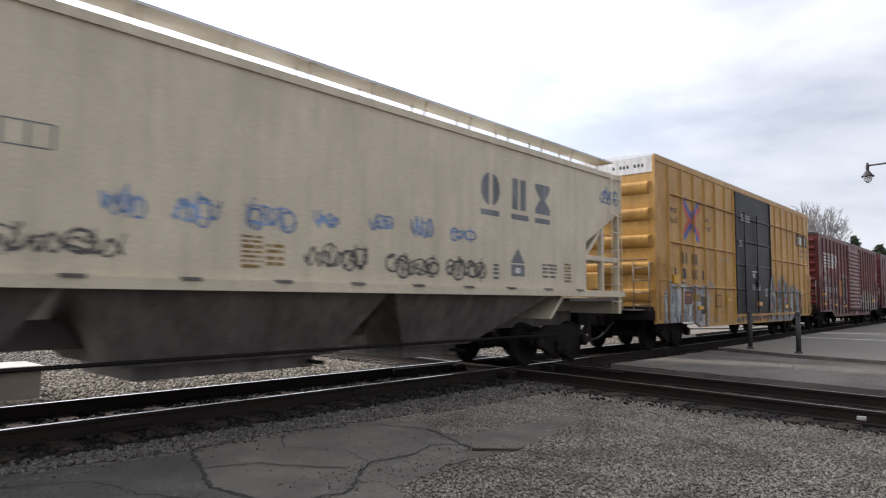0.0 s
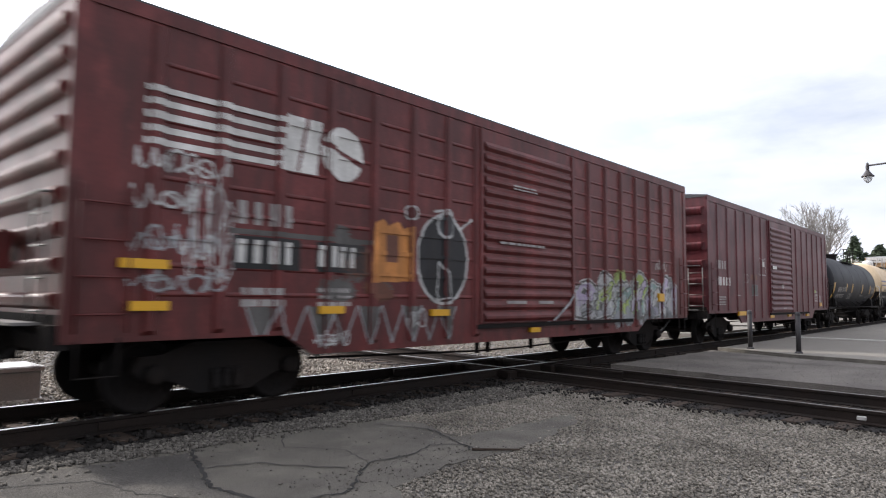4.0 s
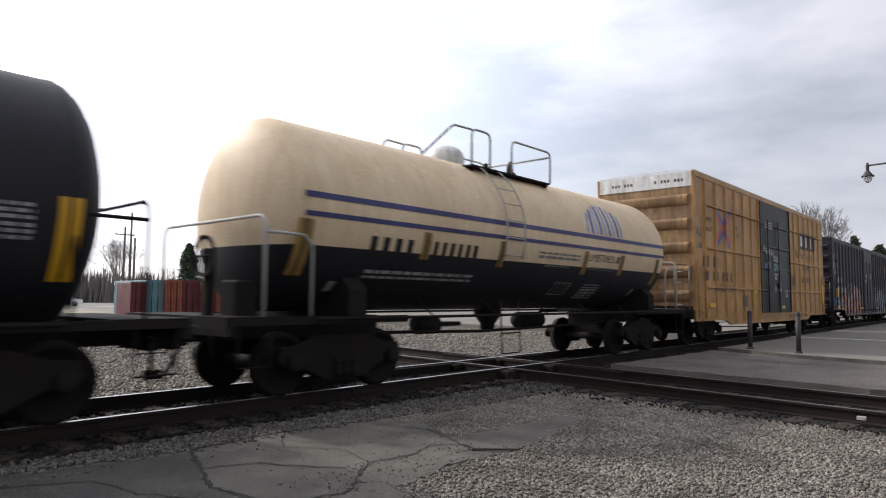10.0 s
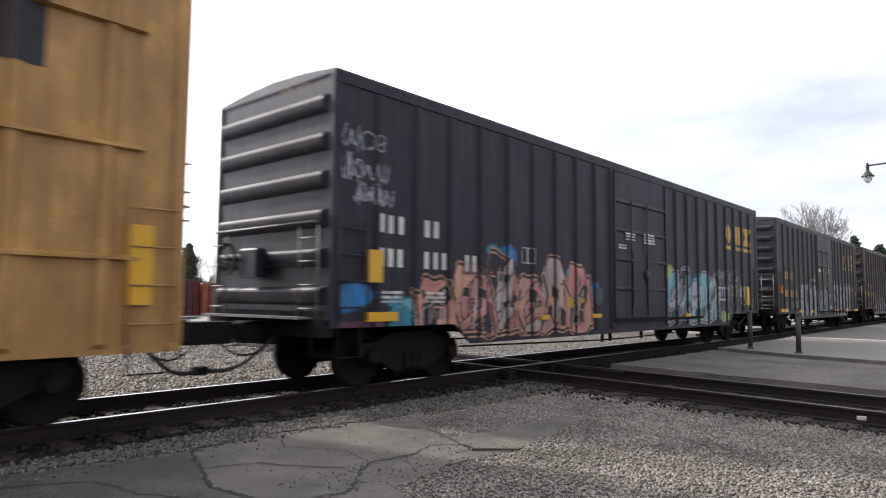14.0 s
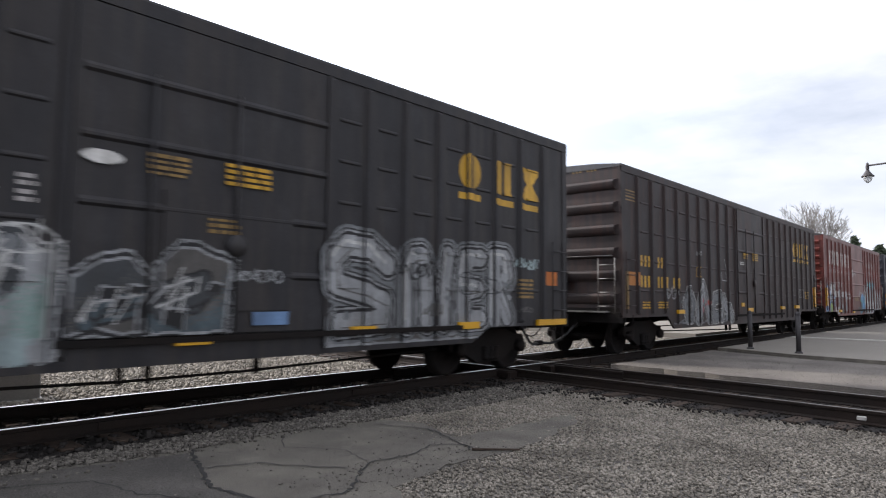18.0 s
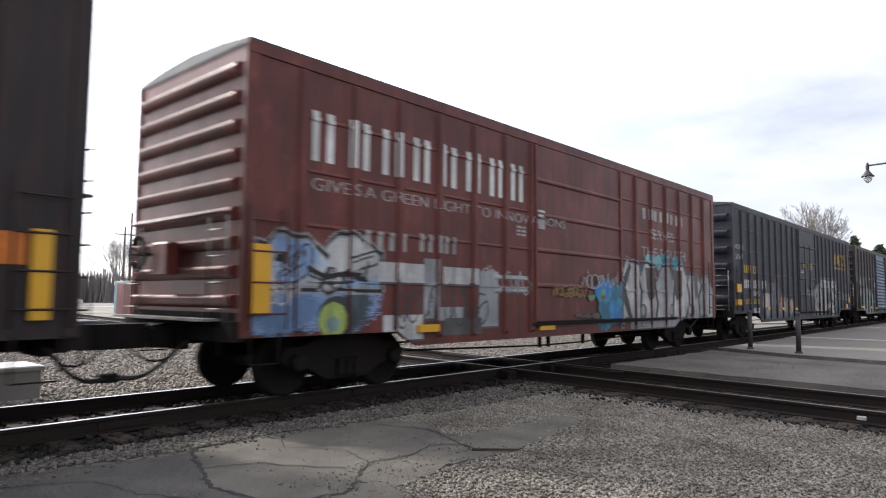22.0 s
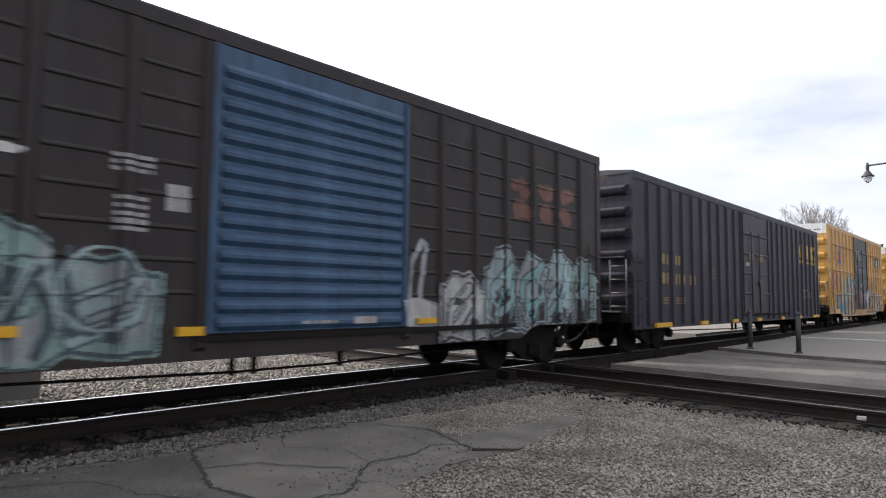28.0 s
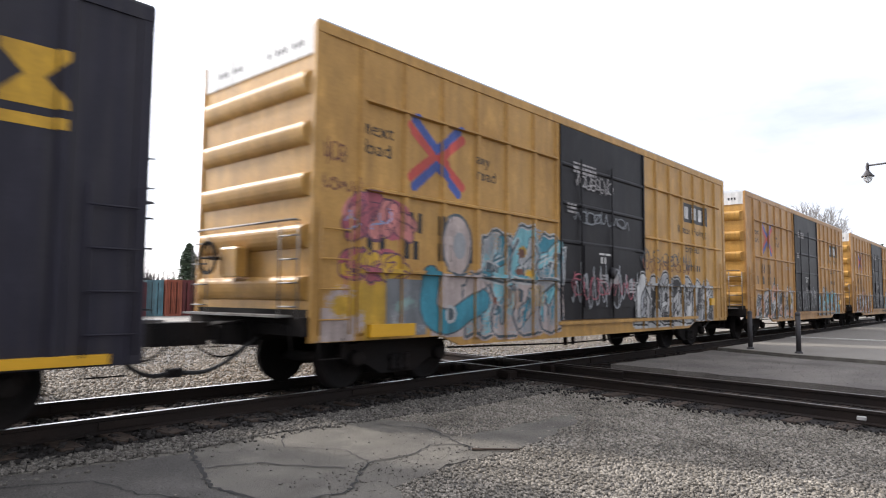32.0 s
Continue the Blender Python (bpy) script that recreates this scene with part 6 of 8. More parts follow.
    for k in range(7):
        x = a + 1.2 + (b - a - 2.4) * k / 6
        part("rail_bracket", Shape().rod((x, -r - 0.06, 1.05), (x, -r * 0.75, 1.35), 0.014, 5), "steel_dark", car)
    for way, x in ((-1, 0.0), (1, L)):
        part("stub_sill", Shape().box(min(x, x - way * 3.4), max(x, x - way * 3.4), -0.26, 0.26, 0.74, 1.05), "steel_dark", car)
        bx = x - way * 2.05
        part("saddle", Shape().prism([(-1.35, 1.0), (1.35, 1.0), (1.33, 1.45), (1.15, 1.62), (0.8, 1.36), (0, 1.16), (-0.8, 1.36), (-1.15, 1.62), (-1.33, 1.45)], "x", bx - 0.16, bx + 0.16), "steel_dark", car)
        part("end_platform", Shape().box(min(x, x - way * 0.85), max(x, x - way * 0.85), -1.40, 1.40, 1.03, 1.09), "steel_dark", car)
        part("end_beam", Shape().box(min(x, x - way * 0.10), max(x, x - way * 0.10), -1.40, 1.40, 0.86, 1.03), "steel_dark", car)
        hx = x - way * 0.5
        part("end_handrail", Shape().pipe([(hx, -1.36, 1.09), (hx, -1.36, 2.2), (hx, -1.33, 2.30), (hx, -1.24, 2.36), (hx, 1.24, 2.36), (hx, 1.33, 2.30), (hx, 1.36, 2.2), (hx, 1.36, 1.09)], 0.024, 8), rail, car)
        part("side_grab", Shape().pipe([(hx, -1.36, 2.15), (hx + way * 0.02 - way * 0.6, -1.36, 2.15), (hx - way * 0.72, -1.36, 2.02), (hx - way * 0.72, -1.36, 1.09)], 0.022, 8), rail, car)
        part("brake_box", Shape().soft_box(x - way * 0.55 - 0.16, x - way * 0.55 + 0.16, -0.9, -0.5, 1.09, 1.55, 0.03), "steel_dark", car) if way < 0 else None
        for sgn in (-1, 1):
            part("stirrup_step", Shape().pipe([(x - way * 0.15, sgn * 1.38, 1.05), (x - way * 0.15, sgn * 1.38, 0.48), (x - way * 0.6, sgn * 1.38, 0.48), (x - way * 0.6, sgn * 1.38, 1.05)], 0.014, 5), "steel_dark", car)
            part("side_sill", Shape().box(min(x, x - way * 3.0), max(x, x - way * 3.0), sgn * 1.38 - 0.03, sgn * 1.38 + 0.03, 0.98, 1.08), "steel_dark", car)
        coupler(car, x, way)
        truck(car, bx, u0)
    bw = part("brake_wheel", Shape().lathe([(-0.02, 0.27), (0.02, 0.27), (0.02, 0.23), (-0.02, 0.23), (-0.02, 0.27)], "x", 18), "steel_dark", car, at=(0.12, -0.55, 1.85))
    part("spokes", Shape().rod((0, -0.24, 0), (0, 0.24, 0), 0.015, 5).rod((0, 0, -0.24), (0, 0, 0.24), 0.015, 5), "steel_dark", bw)
    part("brake_stand", Shape().soft_box(0.14, 0.26, -0.64, -0.46, 1.09, 1.95, 0.03), "steel_dark", car)

    def spot(X, Z):
        k = (Z - z_mid) / r
        return np.where(np.abs(k) < 0.97, r * np.sqrt(np.clip(1 - k * k, 0, 1)) + 0.003, -99.0)

    SPOTS[car] = spot
    return car


def hopper_car(name, label, u0, L):
    """A three-bay covered hopper with open ends."""
    car = thing(name, label, "hopper car", (u0, TRACK_Y, 0), "cars of the freight train")
    CARS.append((car, u0))
    W, H, S = HALF, 4.12, 1.50
    cut = 1.62
    for sgn in (-1, 1):
        out = [(cut, S), (L - cut, S), (L - cut, 2.55), (L - 0.03, 3.35), (L - 0.03, H), (0.03, H), (0.03, 3.35), (cut, 2.55)]
        part("side_sheet", Shape().prism(out, "y", sgn * W, sgn * (W - 0.04)), "hopper_grey", car)
        part("side_sill", Shape().box(0, L, sgn * (W + 0.03) - 0.05, sgn * (W + 0.03) + 0.05, S - 0.10, S + 0.03), "hopper_grey", car)
        part("top_chord", Shape().box(0, L, sgn * (W + 0.005) - 0.03, sgn * (W + 0.005) + 0.03, H - 0.06, H + 0.05), "hopper_grey", car)
    part("roof", Shape().prism([(-W, H), (W, H), (W, H + 0.04), (0.75, H + 0.27), (-0.75, H + 0.27), (-W, H + 0.04)], "x", 0.02, L - 0.02), "hopper_grey", car)
    walkz = H + 0.42
    for sgn in (-1, 1):
        wk = part("running_board", Shape().box(-0.1, L + 0.1, sgn * 1.02 - 0.22, sgn * 1.02 + 0.22, walkz, walkz + 0.035), "roof_galv", car, "galvanised grating walkway")
        for k in range(15):
            x = 0.5 + (L - 1.0) * k / 14
            part("walk_bracket", Shape().rod((0, sgn * 1.2, walkz), (0, sgn * 1.1, H + 0.10), 0.018, 5), "hopper_grey", wk, at=(x, 0, 0), key="walkb%d" % sgn)
            part("walk_bracket", Shape().rod((0, sgn * 0.85, walkz), (0, sgn * 0.85, H + 0.2), 0.018, 5), "hopper_grey", wk, at=(x, 0, 0), key="walkc%d" % sgn)
    for k in range(10):
        x = 1.2 + (L - 2.4) * k / 9
        part("hatch", Shape().soft_box(x - 0.55, x + 0.55, -0.38, 0.38, H + 0.25, H + 0.40, 0.04), "hopper_grey", car)
    # slope sheets and bays
    for way, x in ((1, 0.0), (-1, L)):
        part("slope_sheet", Shape().prism([(x + way * 0.1, 3.55), (x + way * 2.9, 0.95), (x + way * 3.0, 0.95), (x + way * 0.2, 3.60)], "y", -W + 0.05, W - 0.05), "hopper_grey", car)
        for y in (-W + 0.06, -0.55, 0.55, W - 0.06):
            part("end_post", Shape().box(x + way * 0.12 - 0.05, x + way * 0.12 + 0.05, y - 0.05, y + 0.05, S, H), "hopper_grey", car)
        for y in (-W + 0.06, W - 0.06):
            part("stanchion", Shape().box(x + way * 0.85 - 0.05, x + way * 0.85 + 0.05, y - 0.04, y + 0.04, S, 3.0), "hopper_grey", car)
            part("end_brace", Shape().box(min(x + way * 0.1, x + way * cut), max(x + way * 0.1, x + way * cut), y - 0.04, y + 0.04, 2.18, 2.28), "hopper_grey", car)
        part("cross_beam", Shape().box(x + way * 0.12 - 0.05, x + way * 0.12 + 0.05, -W + 0.1, W - 0.1, 2.18, 2.30), "hopper_grey", car)
        part("end_plate", Shape().box(min(x, x + way * 0.12), max(x, x + way * 0.12), -W + 0.02, W - 0.02, 1.02, 1.40), "hopper_grey", car)
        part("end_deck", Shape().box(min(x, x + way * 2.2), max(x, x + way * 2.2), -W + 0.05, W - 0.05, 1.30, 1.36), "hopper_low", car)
        ladder(car, x + way * 0.36, -W - 0.07, 1.1, 4.2, 8, "hopper_grey", 0.46)
        ladder(car, x - way * 0.06, W - 0.4, 1.1, 4.2, 8, "hopper_grey", 0.46, "y")
        ladder(car, x - way * 0.06, -W + 0.4, 1.1, 4.2, 8, "hopper_grey", 0.46, "y")
        coupler(car, x, -way)
        truck(car, x + way * 2.0, u0)
    for x, b0, b1 in ((3.4, -0.1, 1.55), (7.8, -1.45, 1.45), (12.2, -1.55, 0.1)):
        bay = Shape()
        top, wide = 2.15, 0.98
        vt = [(x - top, -W + 0.08, S - 0.08), (x + top, -W + 0.08, S - 0.08), (x + top, W - 0.08, S - 0.08), (x - top, W - 0.08, S - 0.08)]
        vb = [(x + b0, -wide, 0.54), (x + b1, -wide, 0.54), (x + b1, wide, 0.54), (x + b0, wide, 0.54)]
        bay.add(vt + vb, [(0, 1, 5, 4), (1, 2, 6, 5), (2, 3, 7, 6), (3, 0, 4, 7), (4, 5, 6, 7)])
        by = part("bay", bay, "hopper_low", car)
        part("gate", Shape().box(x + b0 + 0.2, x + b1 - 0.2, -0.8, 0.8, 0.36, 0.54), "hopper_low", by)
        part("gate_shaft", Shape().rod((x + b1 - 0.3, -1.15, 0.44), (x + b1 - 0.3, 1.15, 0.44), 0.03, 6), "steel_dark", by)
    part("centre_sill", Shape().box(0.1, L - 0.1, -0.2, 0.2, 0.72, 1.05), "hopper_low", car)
    part("brake_pipe", Shape().rod((0.5, -1.2, 0.62), (L - 2.2, -1.2, 0.62), 0.025, 6), "steel_dark", car)
    for k in range(12):
        x = 2.0 + (L - 4) * k / 11
        part("sill_clip", Shape().soft_box(x - 0.12, x + 0.12, -W - 0.10, -W - 0.02, S + 0.005, S + 0.045, 0.01), "hopper_low", car)

    def spot(X, Z):
        return np.where((Z > S + 0.04) & (Z < H - 0.06) & (X > cut + 0.02) & (X < L - cut - 0.02) | (Z > 3.4) & (Z < H - 0.07) & (X > 0.1) & (X < L - 0.1), W, -99.0)

    SPOTS[car] = spot
    return car


# ---- the cars in their order
FB = dict(L=15.7, H=5.02, door=("door_black"), end="yellow", roof="roof_galv", panels=6, door_x=(6.04, 9.83), end_ribs=5, belts=(4.14, 2.87, 1.72), sill=0.58, low=0.74, roof_rise=0.10, end_low=1.05, white_top=True, post=0.05)
BLACK60 = dict(L=18.65, H=4.42, panels=9, door_x=(8.0, 10.8), end_ribs=6, sill=0.59, low=0.92, roof="roof_dark")

hopper = hopper_car("covered_hopper", "warm grey covered hopper car with sprayed tags on its side", -3.3, 17.2)
box_b = boxcar("yellow_boxcar", "tall yellow boxcar with a black door and sprayed graffiti", 15.74, body="yellow", **FB, tabs=[(1.05, 0.40, 1.78, 0.22), (2.75, 0.36, 1.08, 0.10), (5.15, 0.34, 1.32, 0.09), (11.62, 0.42, 1.08, 0.12), (14.0, 0.42, 1.62, 0.20)])
box_c = boxcar("oxide_red_boxcar", "oxide red boxcar with ribbed door and graffiti", 33.29, 15.5, 4.42, "red_ns", "red_ns", "red_ns", "roof_dark", 7, (6.4, 9.4), "corrugated", end_ribs=9, rib_rows=9, sill=0.60, low=0.86,
               tabs=[(0.52, 0.5, 1.62, 0.10), (0.62, 0.42, 1.18, 0.10), (3.05, 0.4, 1.12, 0.10), (5.2, 0.4, 1.06, 0.10), (7.9, 0.3, 0.72, 0.09), (13.6, 0.3, 1.3, 0.2)])
box_d = boxcar("maroon_boxcar", "dull maroon boxcar with ribbed door", 50.45, 15.4, 4.42, "maroon", "maroon", "maroon", "roof_dark", 6, (6.12, 9.05), "corrugated", end_ribs=6, sill=0.62, low=0.95, post=0.032,
               tabs=[(2.6, 0.72, 0.86, 0.13), (6.1, 0.45, 0.73, 0.10), (8.45, 0.42, 0.74, 0.10), (11.3, 0.40, 0.72, 0.10), (13.75, 0.35, 1.12, 0.16)])
tank_e = tank_car("black_tank_car", "black tank car with yellow reflective bars and a railed top platform", 66.5, 80.75, (67.2, 80.05), 2.33, 1.43, (72.7, 75.3))
tank_f = tank_car("cream_tank_car", "cream tank car with black belly and navy stripes", 81.2, 95.0, (81.85, 94.05), 2.54, 1.42, (86.3, 88.95), cream=True)
FG = dict(FB, door="door_green", end="yellow_end")
box_g = boxcar("yellow_boxcar", "tall weathered yellow boxcar with a dark green door", 95.51, body="yellow_old", **FG, tabs=[(1.0, 0.46, 1.14, 0.12), (5.2, 0.30, 1.6, 0.1), (8.6, 0.35, 1.05, 0.35), (15.08, 0.26, 1.24, 0.83)])
box_h = boxcar("black_boxcar", "long blue-black boxcar with pink and turquoise graffiti", 113.24, body="blue_black", door="blue_black", end="blue_black", **BLACK60,
               end_mark="gold_dim", tabs=[(0.64, 0.26, 1.55, 0.46), (0.63, 0.58, 1.0, 0.13), (5.0, 0.3, 0.95, 0.08), (7.0, 0.35, 0.95, 0.08), (12.1, 0.3, 0.9, 0.08), (17.3, 0.22, 1.2, 0.6)])
box_i = boxcar("black_boxcar", "weathered black boxcar with white graffiti along the sill", 134.37, 15.4, 4.45, "grey_black", "grey_black", "grey_black", "roof_dark", 7, (6.2, 9.3), "plug", end_ribs=8, sill=0.60, low=0.84, rib_rows=5, rib_len=0.36,
               end_mark="gold_dim", tabs=[(0.15, 1.0, 0.92, 0.12), (2.95, 0.5, 0.88, 0.11), (4.75, 0.4, 0.86, 0.1), (7.3, 0.4, 0.8, 0.1), (9.75, 0.45, 0.84, 0.1), (12.02, 0.5, 0.84, 0.11), (14.3, 0.98, 0.84, 0.11)])
box_j = boxcar("black_boxcar", "long rusty brown-black boxcar with graffiti along the sill", 152.2, body="brown_black", door="brown_black", end="brown_black", **dict(BLACK60, H=4.46, rib_rows=4, rib_len=0.42),
               end_mark="gold_dim", tabs=[(3.15, 0.40, 0.98, 0.10), (8.3, 0.28, 1.15, 0.12), (9.0, 0.5, 0.98, 0.12), (13.0, 0.4, 1.03, 0.11), (15.0, 0.55, 1.05, 0.12), (18.2, 0.17, 1.10, 0.85)])
box_k = boxcar("brick_red_boxcar", "brick red boxcar with a plain sliding door and silver graffiti", 172.58, 15.75, 4.44, "red_so", "red_so", "red_so", "roof_dark", 6, (6.15, 9.62), "plain", end_ribs=9, rib_rows=4, sill=0.62, low=0.84,
               tabs=[(0.12, 0.26, 1.12, 0.85), (3.0, 0.45, 0.82, 0.11), (6.3, 0.5, 0.75, 0.1)])
box_l = boxcar("black_boxcar", "long slate blue-black boxcar with grey graffiti", 190.06, body="blue_grey", door="blue_grey", end="blue_grey", **dict(BLACK60, H=4.45, rib_rows=4, rib_len=0.42),
               end_mark="gold_dim", tabs=[(0.17, 0.44, 1.61, 0.26), (0.10, 0.58, 1.18, 0.20), (3.4, 0.35, 1.02, 0.1), (5.3, 0.35, 1.0, 0.1), (7.2, 0.35, 0.98, 0.1), (17.2, 0.3, 1.0, 0.2), (17.8, 0.3, 1.3, 0.25)])
box_m = boxcar("dark_brown_boxcar", "dark umber boxcar with a blue ribbed door and pale graffiti", 210.35, 15.5, 4.42, "dark_brown", "blue_door", "dark_brown", "roof_dark", 6, (6.35, 9.45), "corrugated", end_ribs=9, rib_rows=8, sill=0.62, low=0.84,
               tabs=[(1.2, 0.9, 1.0, 0.1), (4.1, 0.4, 0.95, 0.1), (6.0, 0.3, 0.9, 0.1), (9.75, 0.4, 0.95, 0.08)])
box_n = boxcar("black_boxcar", "long plain black boxcar with yellow lettering", 227.46, body="blue_black", door="blue_black", end="blue_black", **dict(BLACK60, straight=True, low=0.63, H=4.40, panels=10),
               end_mark="gold_dim", tabs=[(1.15, 0.95, 0.655, 0.11), (4.2, 0.5, 0.655, 0.1), (6.9, 0.45, 0.655, 0.1), (9.4, 0.45, 0.655, 0.1), (12.3, 0.4, 0.655, 0.1), (14.9, 0.4, 0.655, 0.1), (17.3, 1.0, 0.655, 0.1)])
box_o = boxcar("yellow_boxcar", "tall yellow boxcar covered in turquoise and white graffiti", 248.23, body="yellow", **FB, tabs=[(1.0, 0.9, 0.78, 0.18), (14.3, 0.28, 1.2, 0.2)])
box_p = boxcar("yellow_boxcar", "tall yellow boxcar with graffiti along its sill", 266.02, body="yellow_old", **FB, tabs=[(14.3, 0.28, 1.2, 0.2)])
box_q = boxcar("yellow_boxcar", "tall weathered yellow boxcar at the tail", 283.85, body="yellow_old", **FB, tabs=[(14.3, 0.28, 1.2, 0.2)])

# ---- lettering, marks and graffiti on the cars
for _n, _c in (("g_white", (0.47, 0.47, 0.46)), ("g_silver", (0.30, 0.31, 0.32)), ("g_grey", (0.17, 0.18, 0.19)), ("g_dark", (0.045, 0.05, 0.055)), ("g_black", (0.012, 0.012, 0.014)),
               ("g_slate", (0.06, 0.085, 0.10)), ("g_pink", (0.52, 0.19, 0.17)), ("g_rose", (0.40, 0.10, 0.13)), ("g_peach", (0.56, 0.29, 0.20)), ("g_teal", (0.035, 0.215, 0.285)), ("g_aqua", (0.18, 0.45, 0.50)),
               ("g_blue", (0.03, 0.18, 0.42)), ("g_sky", (0.22, 0.34, 0.55)), ("g_mint", (0.21, 0.31, 0.285)), ("g_pale", (0.30, 0.38, 0.385)), ("g_lilac", (0.38, 0.32, 0.44)), ("g_lime", (0.35, 0.45, 0.12)),
               ("g_green", (0.12, 0.30, 0.18)), ("g_orange", (0.50, 0.20, 0.05)), ("g_ochre", (0.50, 0.30, 0.03)), ("g_cream", (0.44, 0.36, 0.33)), ("g_plum", (0.12, 0.045, 0.075)), ("g_red", (0.38, 0.06, 0.05)),
               ("g_rust", (0.15, 0.055, 0.034)), ("g_bluemark", (0.13, 0.22, 0.38)), ("g_char", (0.09, 0.085, 0.08)), ("g_maroon", (0.10, 0.02, 0.022)), ("g_deep", (0.025, 0.13, 0.20))):
    M[_n] = paint("spray paint " + _n[2:], _c, streak=0.35, rough=0.5, wear=0.6)


def emblem(p, x, z, w, h, mat):
    """The railway's three-piece mark as plain shapes over short bars."""
    z, h, a = z + h * 0.17, h * 0.83, w * 0.235
    p.oval(x + a * 0.5, z + h * 0.62, a * 0.52, h * 0.38, mat).rect(x + a * 0.42, x + a * 0.60, z, z + h * 1.01, None)
    b = x + w * 0.41
    p.rect(b, b + a * 0.85, z + h * 0.25, z + h, mat).rect(b + a * 0.36, b + a * 0.50, z + h * 0.2, z + h * 1.01, None)
    c = x + w * 0.75
    p.poly([(c, z + h), (c + a, z + h), (c + a, z + h * 0.88), (c + a * 0.66, z + h * 0.62), (c + a, z + h * 0.37), (c + a, z + h * 0.25), (c, z + h * 0.25), (c, z + h * 0.37), (c + a * 0.34, z + h * 0.62), (c, z + h * 0.88)], mat)
    for q in (x, b, c):
        p.rect(q - 0.02, q + a, z, z + h * 0.14, mat)


def marks60(car, x, z, mat, num_mat, plate=None, mark_x=15.4, mark_mat="gold", zc=2.75):
    """Reporting marks, numbers, small print and emblem of a long black car."""
    p = Paintwork(car, 0.3, 18.4, 1.0, 4.2, 0.014)
    p.bars(x, z, 0.62, 0.26, 3, mat, 0.2, 1).bars(x + 0.98, z, 0.42, 0.26, 2, mat, 0.2, 2)
    for k, (dx, n) in enumerate(((0, 3), (0.98, 3), (1.95, 2))):
        if plate:
            p.rect(x + dx - 0.06, x + dx + 0.68, z - 0.55, z - 0.17, plate)
        p.bars(x + dx, z - 0.50, 0.2 * n, 0.27, n, num_mat, 0.25, k)
    p.lines(x + 0.1, z - 1.02, 0.42, 0.20, 3, mat, 3).lines(x + 1.0, z - 1.02, 0.46, 0.20, 3, mat, 4)
    p.frame_box(x + 3.6, x + 3.95, 2.0, 2.28, mat, 2, 1, 0.02)
    p.lines(8.5, 2.72, 0.5, 0.2, 3, mat, 5).lines(9.45, 2.70, 0.62, 0.26, 4, mat, 6).lines(8.15, 2.50, 0.38, 0.13, 2, "white", 7)
    p.frame_box(15.8, 16.38, 1.5, 1.8, "white_soft", 4, 1, 0.02).lines(16.75, 1.45, 0.42, 0.3, 5, mat, 8)
    p.lay("lettering", "painted number bars and small print")
    p = Paintwork(car, mark_x - 0.1, 18.4, zc - 0.1, zc + 1.1, 0.014)
    emblem(p, mark_x, zc, 2.45, 0.95, mark_mat)
    p.lay("emblem", "large plain emblem shapes")


def cross_mark(car, p, x=1.78, z=3.04, w=1.25, h=1.04):
    """The crossed red and blue load mark."""
    m, c = x + w / 2, z + h / 2
    for pts, mat in (([(x, z + h * 0.88), (m - 0.06, c), (x, z + h * 0.12)], "red_mark"), ([(x + w, z + h * 0.88), (m + 0.06, c), (x + w, z + h * 0.12)], "red_mark"),
                     ([(x + 0.12, z + h), (m, c + 0.12), (x + w - 0.1, z + h)], "blue_mark"), ([(x + 0.12, z), (m, c - 0.12), (x + w - 0.1, z)], "blue_mark")):
        q = Paintwork(car, x - 0.2, x + w + 0.2, z - 0.2, z + h + 0.2, 0.014)
        q.stroke(pts, 0.15, mat).lay("load_mark", "red painted band" if mat == "red_mark" else "blue painted band")
    p.text("next", x - 0.95, 3.66, 0.20, "black", 1.2).text("load", x - 0.95, 3.38, 0.20, "black", 1.2)
    p.text("any", x + w + 0.32, 3.62, 0.19, "black", 1.2).text("road", x + w + 0.32, 3.36, 0.19, "black", 1.2)


